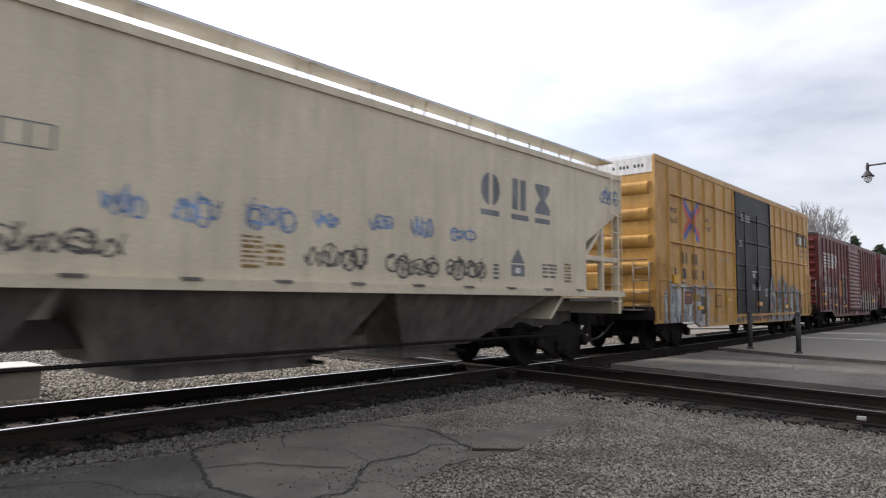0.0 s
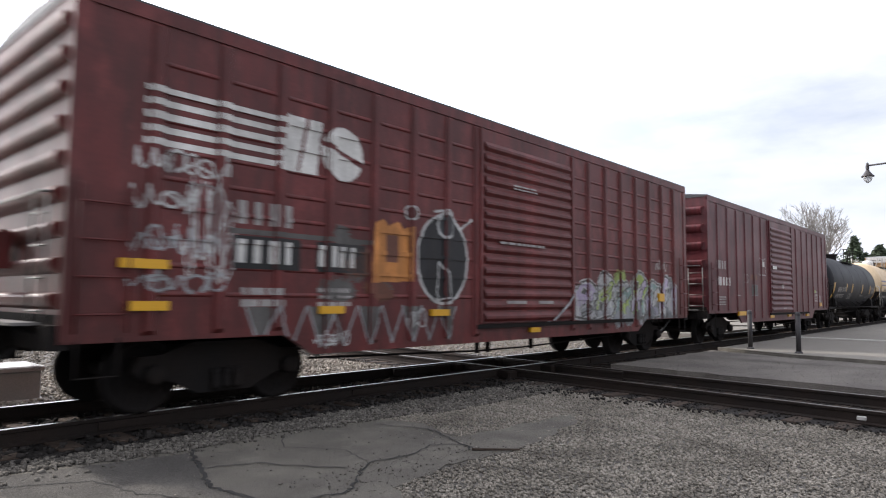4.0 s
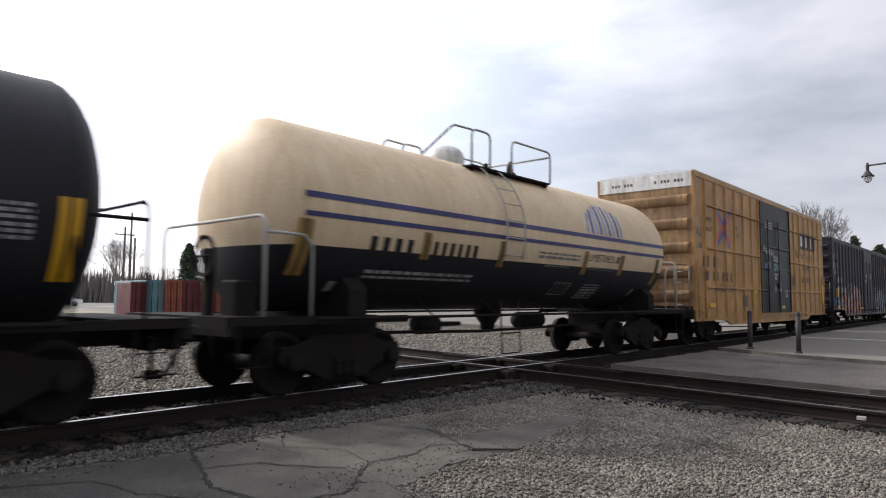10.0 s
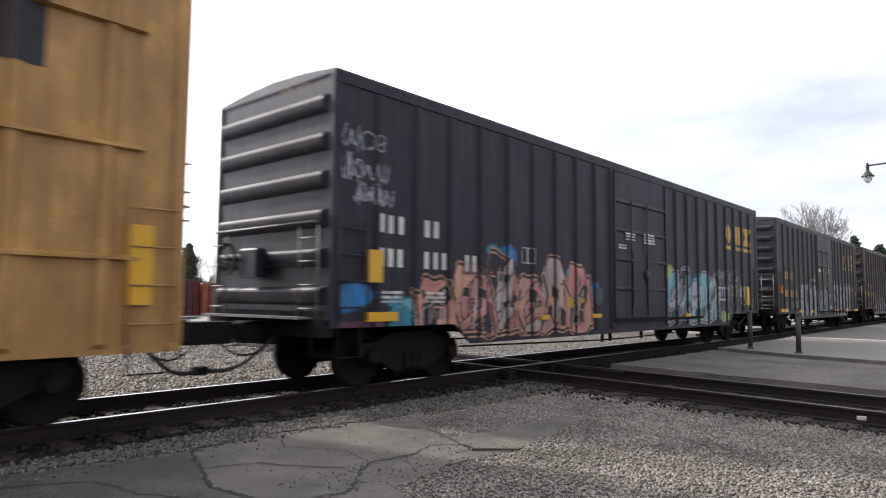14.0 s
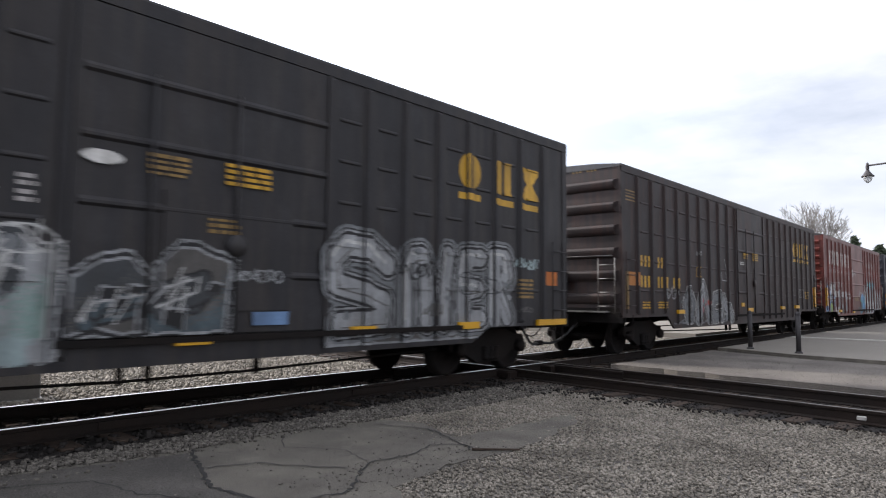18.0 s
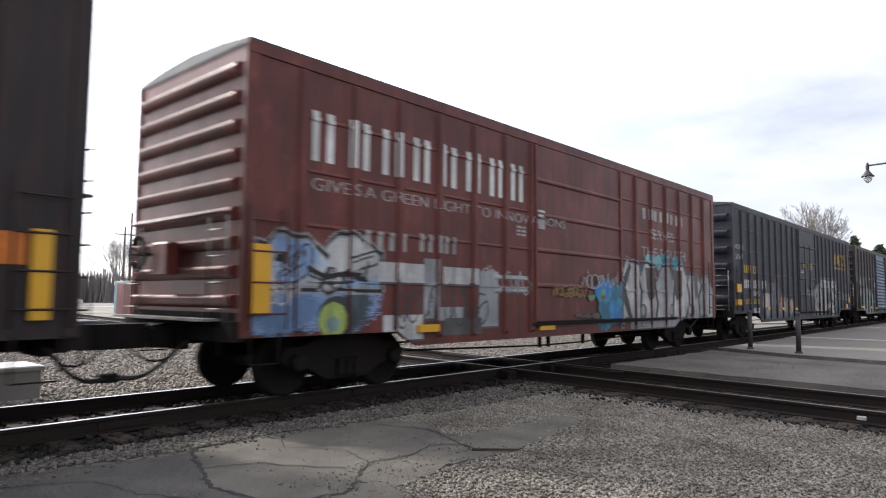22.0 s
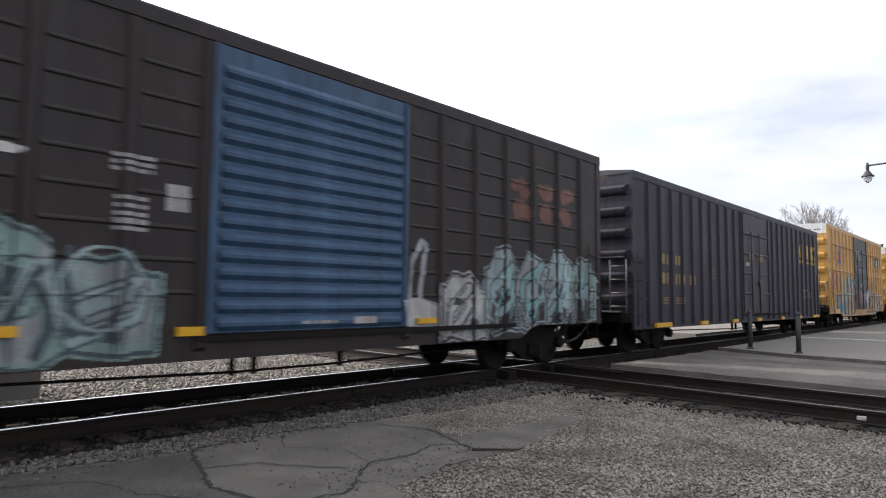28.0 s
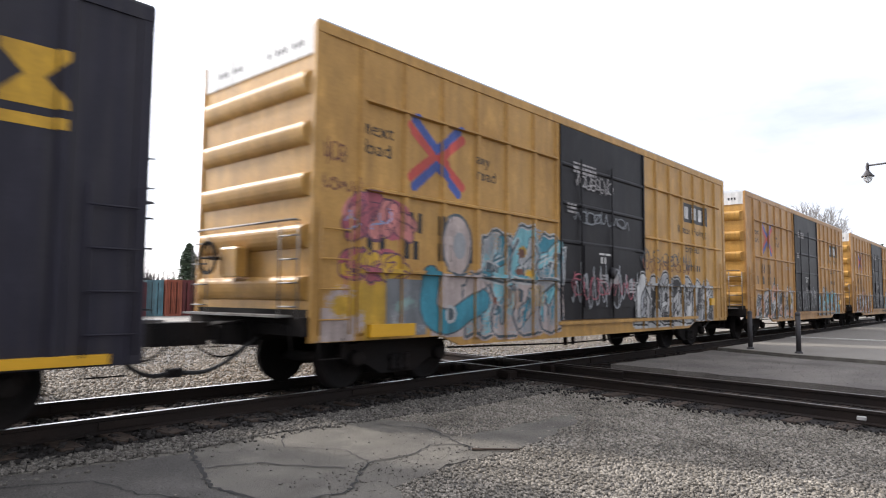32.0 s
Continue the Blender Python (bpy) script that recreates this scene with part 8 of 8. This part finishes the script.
p.lines(5.2, 2.2, 0.38, 0.14, 2, "white", 3).lines(5.75, 2.2, 0.16, 0.3, 4, "white_soft", 4).oval(6.45, 2.72, 0.2, 0.07, "white").lines(6.9, 2.62, 0.45, 0.25, 4, "gold_dim", 5).lines(7.8, 2.62, 0.6, 0.28, 4, "gold", 6).lines(7.6, 2.05, 0.4, 0.2, 3, "gold_dim", 7)
emblem(p, 12.05, 2.82, 2.35, 0.95, "gold")
p.rect(14.58, 15.04, 1.60, 1.86, "orange").lay("lettering", "yellow number blocks and emblem shapes")
p = Paintwork(box_i, 2.2, 15.0, 0.66, 2.5)
p.piece(3.2, 6.0, 0.86, 1.98, [0.92, 1.0, 0.95], ["g_mint", "g_grey", "g_silver"], "g_dark", "g_white", 5, "g_white", (), 0.05, 2).rect(4.28, 4.92, 1.32, 1.84, "navy").cloud(3.2, 6.2, 0.68, 0.95, ["g_pale", "g_silver"], 12, 3, (0.08, 0.16))
p.scrawl(3.0, 6.0, 1.65, 2.05, 8, "g_white", 6, 0.025).scrawl(2.3, 3.3, 1.05, 1.35, 6, "g_silver", 7, 0.024).piece(6.2, 7.8, 0.98, 1.85, [0.8, 1.0], ["g_dark", "g_char", "g_slate"], "g_black", "g_silver", 8, "g_white", (), 0.1, 3).scrawl(7.9, 8.6, 1.5, 1.66, 6, "g_silver", 9, 0.02)
p.rect(9.3, 12.9, 0.68, 0.84, "g_silver").rect(8.2, 8.7, 1.0, 1.16, "g_bluemark").scrawl(9.5, 12.8, 0.70, 0.82, 9, "g_char", 12, 0.03)
FORMS = [[(10.45, 1.80), (10.1, 2.02), (9.7, 2.06), (9.45, 1.85), (9.48, 1.52), (9.95, 1.42), (10.38, 1.28), (10.36, 1.02), (9.55, 0.98)],
         [(10.82, 0.98), (10.82, 1.65), (10.95, 1.95), (11.15, 1.98), (11.28, 1.65), (11.30, 0.98)],
         [(11.66, 0.98), (11.68, 1.5), (11.78, 2.02)],
         [(12.62, 2.02), (12.20, 2.00), (12.14, 1.52), (12.55, 1.50), (12.14, 1.46), (12.16, 1.0), (12.62, 1.0)],
         [(12.98, 0.98), (12.98, 2.06), (13.32, 2.06), (13.40, 1.75), (13.08, 1.48), (13.38, 1.0)]]
for pts in FORMS:
    p.stroke(pts, 0.56, "g_grey")
for pts in FORMS:
    p.stroke(pts, 0.47, "g_black").stroke(pts, 0.42, "g_silver")
for k, pts in enumerate(FORMS):
    p.stroke(pts, 0.37, "g_black").stroke(pts, 0.28, "g_silver")
    p.stroke([(x - 0.05, z + 0.05) for x, z in pts[:4]], 0.05, "g_white").stroke([(x + 0.07, z - 0.06) for x, z in pts[2:]], 0.022, "g_char")
    (x, z) = pts[len(pts) // 2]
    p.cloud(x - 0.35, x + 0.35, z - 0.5, z + 0.3, ["g_grey", "g_silver"], 3, 40 + k, (0.04, 0.07))
p.scrawl(10.7, 11.4, 1.6, 1.95, 5, "g_black", 13, 0.03).scrawl(11.2, 11.6, 1.05, 1.25, 5, "g_char", 14, 0.03).scrawl(12.1, 13.5, 1.3, 1.8, 6, "g_dark", 15, 0.02)
p.scrawl(13.62, 14.35, 1.88, 2.08, 9, "g_pale", 16, 0.025).lines(13.70, 1.35, 0.5, 0.38, 5, "gold_dim", 17).scrawl(13.7, 14.2, 1.08, 1.2, 5, "g_char", 18, 0.02)
p.lay("graffiti", "silver and white sprayed letters along the sill")

# rusty black car
marks60(box_j, 1.0, 2.15, "gold", "gold", mark_x=15.0)
p = Paintwork(box_j, 0.1, 18.3, 0.62, 4.1)
for k in range(4):
    p.rect(0.24, 0.72, 3.68 + 0.075 * k, 3.71 + 0.075 * k, "gold_dim")
p.rect(0.20, 0.36, 1.12, 2.0, "gold_dim").rect(0.38, 0.85, 1.68, 2.0, "g_orange").rect(17.84, 18.17, 1.62, 1.92, "orange")
FORMS = [[(3.52, 0.92), (3.36, 1.35), (3.62, 1.72), (3.92, 1.35), (3.78, 0.92), (3.52, 0.92)], [(4.28, 0.86), (4.45, 1.5), (4.68, 1.98), (4.92, 1.4), (5.15, 0.86)],
         [(5.95, 1.62), (5.58, 1.55), (5.38, 1.15), (5.62, 0.86), (6.02, 0.92)], [(6.18, 0.88), (6.36, 1.52), (6.58, 1.18), (6.95, 1.12), (7.12, 0.84)]]
FORMS = [[(x + 0.40, 0.78 + (z - 0.78) * 0.80) for x, z in pts] for pts in FORMS]
for width, mat in ((0.44, "g_white"), (0.38, "g_black"), (0.32, "g_silver")):
    for pts in FORMS:
        p.stroke(pts, width, mat)
for k, pts in enumerate(FORMS):
    p.stroke(pts, 0.28, "g_black").stroke(pts, 0.22, ("g_grey", "g_silver", "g_grey", "g_silver")[k]).stroke([(x + 0.05, z - 0.05) for x, z in pts[1:]], 0.02, "g_dark")
p.cloud(4.8, 5.6, 0.9, 1.4, ["g_red", "g_rose"], 6, 4, (0.05, 0.09)).cloud(3.2, 4.6, 0.75, 1.6, ["g_char", "g_dark"], 6, 7, (0.05, 0.09)).cloud(6.2, 7.5, 0.7, 1.0, ["g_silver", "g_grey"], 7, 5, (0.06, 0.12)).scrawl(3.0, 7.0, 0.68, 0.82, 9, "g_grey", 3, 0.03).scrawl(3.2, 4.2, 1.0, 1.5, 5, "g_dark", 6, 0.02)
p.scrawl(2.4, 3.2, 1.35, 1.75, 5, "g_silver", 8, 0.025).stroke([(7.05, 2.0), (7.05, 2.35), (6.9, 2.6)], 0.03, "g_silver").stroke([(6.6, 2.2), (6.7, 1.95), (7.1, 1.95)], 0.03, "g_silver")
p.scrawl(4.6, 5.0, 2.6, 2.75, 3, "g_silver", 9, 0.025).lay("graffiti", "white and red sprayed letters")

# brick red car
p = Paintwork(box_k, 0.3, 15.5, 0.8, 4.2, 0.014)
for k in range(8):
    x = 0.98 + k * 0.635
    p.bars(x, 3.12, 0.5, 0.68, 2, "white", 0.28, k)
p.text("GIVES A GREEN LIGHT TO INNOVATIONS", 0.98, 2.74, 0.165, "white_soft", 1.40)
p.bars(1.92, 2.02, 0.95, 0.27, 4, "white_soft", 0.25, 1).bars(3.05, 2.05, 0.95, 0.27, 5, "white_soft", 0.25, 2).lines(5.6, 2.5, 0.3, 0.2, 3, "white_soft", 3).lines(6.2, 2.9, 0.22, 0.16, 2, "white", 5).rect(6.2, 6.42, 2.66, 2.84, "white_soft")
p.bars(10.9, 3.32, 2.65, 0.26, 8, "white_soft", 0.3, 6).text("SERVES", 11.25, 2.86, 0.24, "white_soft", 1.45).text("THE SOUTH", 10.8, 2.40, 0.24, "white_soft", 1.5)
p.lay("lettering", "worn white lettering and large plain blocks")
p = Paintwork(box_k, 0.05, 15.6, 0.62, 2.5)
p.cloud(0.1, 2.2, 0.85, 1.8, ["g_sky", "g_bluemark", "g_sky", "g_slate"], 34, 1, (0.16, 0.34)).piece(0.3, 2.2, 1.45, 2.15, [0.9, 1.0], ["g_sky", "g_white"], "g_black", "g_silver", 4, "g_dark", (), 0.0, 1).oval(1.45, 1.05, 0.32, 0.30, "g_dark").oval(1.40, 1.03, 0.24, 0.24, "g_lime").oval(1.40, 0.98, 0.12, 0.10, "g_mint")
p.stroke([(0.95, 1.72), (1.25, 1.60), (1.6, 1.66), (1.95, 1.58)], 0.07, "g_black").stroke([(1.0, 1.62), (1.3, 1.52), (1.7, 1.55)], 0.04, "g_dark").poly([(1.25, 1.75), (1.75, 1.72), (1.55, 2.02), (1.4, 2.05)], "g_white").scrawl(0.2, 0.8, 1.2, 1.5, 4, "g_white", 6, 0.022)
for x, w, z, hh, mat in ((2.2, 1.1, 1.55, 0.30, "g_white"), (3.15, 0.32, 1.0, 0.95, "g_silver"), (3.55, 0.9, 1.55, 0.28, "g_white"), (4.5, 0.55, 0.85, 0.95, "g_silver"), (2.3, 0.85, 0.70, 0.38, "g_white"), (3.4, 0.7, 0.98, 0.22, "g_silver"), (4.95, 1.0, 1.45, 0.10, "g_white"), (4.95, 1.0, 1.68, 0.08, "g_white")):
    p.rect(x, x + w, z, z + hh, mat).stroke([(x, z), (x + w, z), (x + w, z + hh)], 0.03, "g_char")
p.rect(3.6, 4.6, 0.75, 1.02, "g_char").scrawl(4.6, 6.0, 1.35, 1.9, 7, "g_silver", 10, 0.03).scrawl(2.5, 4.7, 0.85, 1.6, 8, "g_dark", 9, 0.03)
p.cloud(8.3, 9.95, 0.64, 1.75, ["g_teal", "g_deep", "g_blue", "g_teal", "g_deep"], 26, 11, (0.14, 0.28)).cloud(8.0, 9.0, 1.2, 1.6, ["g_green", "g_red", "g_rust"], 5, 19, (0.05, 0.1)).scrawl(7.6, 8.5, 0.95, 1.05, 5, "g_char", 20, 0.05).scrawl(6.7, 8.0, 1.35, 1.62, 7, "gold_dim", 12, 0.03).scrawl(7.8, 9.4, 1.55, 1.95, 7, "g_silver", 13, 0.03).cloud(10.8, 14.0, 2.1, 2.5, ["g_teal", "g_aqua"], 9, 14, (0.12, 0.22))
p.piece(9.75, 15.5, 0.85, 2.30, [0.95, 0.92, 0.90, 0.92, 0.80, 0.82], ["g_white", "g_white", "g_silver"], "g_black", "g_silver", 21, None, ["g_teal"], 0.05, 0, 0.09)
for x in (11.25, 12.95, 14.2):
    p.poly([(x - 0.24, 2.12), (x + 0.24, 2.12), (x + 0.20, 1.45), (x - 0.02, 1.30), (x - 0.16, 1.5)], "g_char").oval(x - 0.35, 1.05, 0.17, 0.20, "g_char").oval(x - 0.39, 1.08, 0.09, 0.12, "g_silver")
p.poly([(9.65, 1.62), (10.15, 2.2), (10.25, 2.12), (9.95, 1.62), (10.3, 0.92), (10.12, 0.86)], "g_dark").rect(10.2, 15.4, 0.66, 0.84, "g_silver").scrawl(10.3, 11.2, 0.67, 0.83, 5, "g_grey", 18, 0.03)
p.lay("graffiti", "silver block letters with turquoise and blue patches")

# slate car
marks60(box_l, 1.08, 2.26, "gold", "white", "black", mark_x=14.95)
p = Paintwork(box_l, 0.05, 18.5, 0.62, 3.5)
p.scrawl(0.12, 0.85, 2.98, 3.2, 5, "g_silver", 1, 0.028).scrawl(0.15, 0.8, 2.65, 2.9, 4, "g_silver", 2, 0.028).scrawl(2.0, 2.6, 1.45, 1.75, 5, "g_white", 3, 0.03).scrawl(2.05, 2.7, 0.85, 1.1, 5, "g_white", 4, 0.04)
p.poly([(2.95, 0.68), (3.15, 1.35), (3.3, 1.95), (4.6, 2.0), (5.6, 1.6), (7.0, 1.2), (7.35, 0.70)], "g_slate").cloud(3.0, 4.2, 0.75, 1.5, ["g_silver", "g_grey", "g_sky"], 12, 5, (0.14, 0.3)).cloud(4.2, 7.2, 0.72, 1.45, ["g_cream", "g_rust", "g_grey", "g_silver", "g_peach"], 22, 6, (0.12, 0.28))
p.poly([(3.05, 1.1), (3.1, 1.62), (3.9, 1.60), (3.95, 1.15)], "g_cream").poly([(4.2, 1.95), (4.75, 1.15), (5.5, 1.75), (5.3, 1.3), (4.9, 0.95), (4.55, 1.1)], "g_rust").poly([(5.2, 0.95), (5.3, 1.28), (5.95, 1.32), (6.0, 0.95)], "g_cream").poly([(3.95, 0.95), (4.0, 1.9), (4.5, 1.5), (4.6, 0.95)], "g_slate")
for k in range(7):
    p.stroke([(4.3 + 0.16 * k, 1.95 + 0.05 * (k % 3)), (4.75 + 0.05 * k, 1.3), (4.4 + 0.3 * k, 0.9)], 0.022, ("g_silver", "g_rose")[k % 2])
p.scrawl(3.9, 4.2, 0.9, 1.9, 2, "g_silver", 9, 0.026).scrawl(5.9, 6.9, 0.75, 1.3, 4, "g_grey", 19, 0.026)
p.cloud(10.4, 16.0, 0.8, 2.2, ["g_slate", "g_dark"], 26, 10, (0.25, 0.4)).piece(10.4, 12.0, 0.80, 2.05, [0.9, 1.0], ["g_silver", "g_white", "g_cream"], "g_black", "g_silver", 10, "g_silver", (), 0.05, 2, 0.08)
for wide, mat in ((0.56, "g_silver"), (0.50, "g_black"), (0.37, "g_white"), (0.12, "g_silver")):
    p.stroke(p.bend([(15.0, 2.02), (14.55, 2.20), (13.95, 2.10), (13.9, 1.80), (14.5, 1.55), (14.95, 1.30), (14.7, 0.98), (14.0, 0.95)]), wide, mat).stroke([(12.1, 2.15), (13.45, 2.12)], wide, mat).stroke([(12.85, 2.1), (12.7, 1.0)], wide, mat)
p.cloud(12.3, 14.0, 0.85, 1.35, ["g_cream", "g_cream", "g_rust"], 9, 12, (0.12, 0.20)).scrawl(16.6, 17.9, 1.95, 2.2, 6, "g_grey", 13, 0.02)
p.scrawl(8.9, 10.6, 1.5, 1.9, 6, "g_silver", 12, 0.026).scrawl(17.6, 18.35, 1.25, 1.85, 4, "g_white", 11, 0.03).lay("graffiti", "grey, rose and silver sprayed letters")

# umber car with the blue door
p = Paintwork(box_m, 0.3, 15.2, 0.8, 4.0, 0.014)
p.rect(0.6, 3.3, 2.2, 2.75, "g_char").rect(0.6, 3.3, 1.65, 2.12, "g_char").bars(0.75, 2.28, 0.62, 0.28, 3, "white_soft", 0.22, 1).bars(1.72, 2.3, 0.48, 0.28, 2, "white_soft", 0.22, 2)
for k, (dx, n) in enumerate(((0.74, 3), (1.64, 3), (2.5, 3))):
    p.bars(dx, 1.76, 0.21 * n, 0.27, n, "white_soft", 0.25, k)
p.oval(4.3, 2.68, 0.18, 0.05, "white").lines(5.25, 2.62, 0.45, 0.22, 3, "white_soft", 4).lines(5.3, 2.0, 0.35, 0.4, 5, "white_soft", 5).rect(5.85, 6.1, 2.25, 2.55, "white_soft").lines(7.6, 1.0, 0.6, 0.06, 1, "white_soft", 7).rect(8.45, 8.85, 0.98, 1.08, "white_soft")
for k in range(3):
    p.cloud(12.15 + k * 0.8, 12.85 + k * 0.8, 2.80, 3.15, ["g_rust"], 5, 80 + k, (0.12, 0.17)).cloud(12.15 + k * 0.8, 12.85 + k * 0.8, 3.20, 3.58, ["g_rust"], 5, 90 + k, (0.10, 0.15))
p.lay("lettering", "soiled white number blocks and rust-red patches")
p = Paintwork(box_m, 1.4, 15.4, 0.62, 2.6)
p.piece(1.75, 5.7, 0.74, 2.15, [0.72, 1.0, 0.88, 0.62], ["g_mint", "g_pale", "g_mint", "g_silver"], "g_slate", "g_mint", 5, "g_slate", (), 0.05, 2, 0.10).scrawl(1.75, 2.9, 1.75, 2.1, 6, "g_silver", 8, 0.03).scrawl(2.2, 5.5, 0.85, 1.8, 5, "g_slate", 6, 0.06).scrawl(2.0, 5.6, 0.8, 1.9, 5, "g_pale", 7, 0.035)
p.stroke([(9.55, 1.2), (9.62, 1.85), (9.85, 2.2), (9.95, 2.15), (9.8, 1.3), (10.5, 1.15)], 0.10, "g_silver").poly([(9.4, 1.3), (9.8, 1.35), (10.5, 1.1), (10.4, 0.85), (9.5, 0.92)], "g_white").piece(10.35, 11.4, 0.70, 1.7, [0.95], ["g_white", "g_silver"], "g_dark", "g_white", 9, "g_dark", (), 0.0, 2)
p.piece(11.5, 15.25, 0.82, 2.22, [0.95, 0.92, 1.0, 0.90], ["g_pale", "g_silver", "g_pale", "g_mint"], "g_dark", "g_pale", 12, "g_aqua", ["g_bluemark"], 0.03, 2, 0.07, None)
p.lay("graffiti", "pale mint and white sprayed letters")

# plain black car
marks60(box_n, 1.55, 2.26, "gold_dim", "gold_dim", mark_x=15.4)

# yellow cars at the tail
yellow_marks(box_o, 21)
p = Paintwork(box_o, 0.05, 15.4, 0.62, 4.7)
p.scrawl(0.05, 0.55, 3.1, 3.5, 4, "g_rust", 1, 0.02).scrawl(0.05, 0.8, 2.75, 3.0, 6, "g_rust", 2, 0.022).rect(0.1, 0.75, 0.75, 1.2, "g_cream").cloud(0.1, 1.4, 0.8, 1.6, ["g_ochre", "g_cream", "g_ochre"], 12, 3, (0.12, 0.26)).letters(0.55, 1.75, 2.1, 2.85, 2, ["g_rose", "g_pink"], "g_plum", 4, "g_sky", 0.40).letters(0.6, 1.6, 1.55, 2.1, 2, ["g_rose", "g_ochre"], "g_plum", 5, None, 0.40)
p.rect(0.9, 1.45, 0.75, 1.5, "g_ochre").rect(1.35, 2.2, 0.78, 1.62, "g_grey").cloud(1.4, 2.4, 0.8, 1.7, ["g_grey", "g_silver", "g_mint"], 10, 6, (0.12, 0.24)).rect(2.3, 6.0, 0.72, 1.72, "g_cream").piece(3.2, 6.0, 0.75, 1.80, [0.9, 1.0, 0.95, 1.0], ["g_cream", "g_aqua", "g_cream", "g_silver"], "g_slate", "g_cream", 9, "g_teal", (), -0.1, 2).stroke(p.bend([(2.3, 1.65), (2.2, 1.1), (2.7, 0.9), (3.3, 1.2), (3.6, 1.3)]), 0.42, "g_slate").stroke(p.bend([(2.3, 1.65), (2.2, 1.1), (2.7, 0.9), (3.3, 1.2), (3.6, 1.3)]), 0.36, "g_teal")
p.oval(2.9, 2.2, 0.42, 0.52, "g_slate").oval(2.9, 2.2, 0.37, 0.47, "g_cream").oval(2.98, 2.2, 0.16, 0.22, "g_silver").piece(3.6, 6.0, 1.70, 2.6, [0.85, 1.0, 0.9], ["g_silver", "g_aqua", "g_teal"], "g_slate", "g_white", 10, "g_white", (), 0.1, 2).cloud(3.4, 5.9, 0.9, 2.4, ["g_ochre", "g_rust"], 5, 11, (0.08, 0.14)).oval(2.75, 1.08, 0.16, 0.15, "g_white").oval(2.75, 1.08, 0.10, 0.10, "g_slate")
p.scrawl(6.6, 8.2, 3.6, 4.0, 8, "white_soft", 12, 0.03).scrawl(6.5, 9.0, 2.9, 3.25, 9, "g_grey", 13, 0.03).scrawl(6.4, 9.4, 1.1, 2.1, 10, "g_silver", 14, 0.04).scrawl(6.5, 9.2, 1.3, 1.9, 8, "g_rose", 15, 0.025).scrawl(9.6, 13.2, 2.2, 2.6, 12, "g_slate", 16, 0.025).scrawl(9.7, 13.0, 2.0, 2.4, 12, "g_rust", 17, 0.022)
p.rect(9.4, 14.2, 0.66, 0.85, "g_white").piece(9.4, 14.5, 0.78, 1.98, [0.95, 0.9, 1.0, 0.92, 0.96, 0.9, 0.9], ["g_white", "g_white", "g_silver", "g_black"], "g_black", "g_white", 18, None, (), 0.0, 3, 0.07).lay("graffiti", "turquoise, cream, pink and white sprayed letters")
for car, sd in ((box_p, 31), (box_q, 41)):
    yellow_marks(car, sd)
    p = Paintwork(car, 0.3, 15.0, 0.66, 2.4, 0.02)
    p.piece(0.9, 5.6, 0.78, 1.9, [0.6, 0.8, 1.0, 0.7, 0.9], ["g_dark", "g_white", "g_peach"], "g_black", "g_white", sd, "g_white", (), 0.1, 3).scrawl(6.3, 9.4, 0.95, 2.0, 8, "g_silver", sd + 1, 0.03).piece(9.8, 14.4, 0.8, 1.9, [0.7, 1.0, 0.8, 0.9, 0.75], ["g_aqua", "g_silver", "g_teal"], "g_dark", "g_silver", sd + 2, "g_white", (), 0.1, 2)
    p.lay("graffiti", "black, white and turquoise sprayed letters")


# ---- what moves
def motions():
    """The train rolls past; its wheels turn."""
    for car, u0 in CARS:
        walk(car, [(t, pose(u0 - gone(t), TRACK_Y, 0)) for t in (0, 4, 8, 12, 16, 20, 24, 28, 32)])
    for ws, u0, dx in AXLES:
        times, t = [0.0], 0.0
        while t < 32.0:
            x = u0 - gone(t)
            t += 1 / 15 if -14 < x < 58 else 1.0
            if t < 31.97:
                times.append(t)
        times.append(32.0)
        turn, last, rows = 0.0, 0.0, []
        for t in times:
            step = (gone(t) - last) / 0.42
            last = gone(t)
            turn -= step if step < 1.5 else 1.2
            rows.append((t, pose(dx, 0, 0.42, 0, math.degrees(turn), 0)))
        walk(ws, rows)


motions()
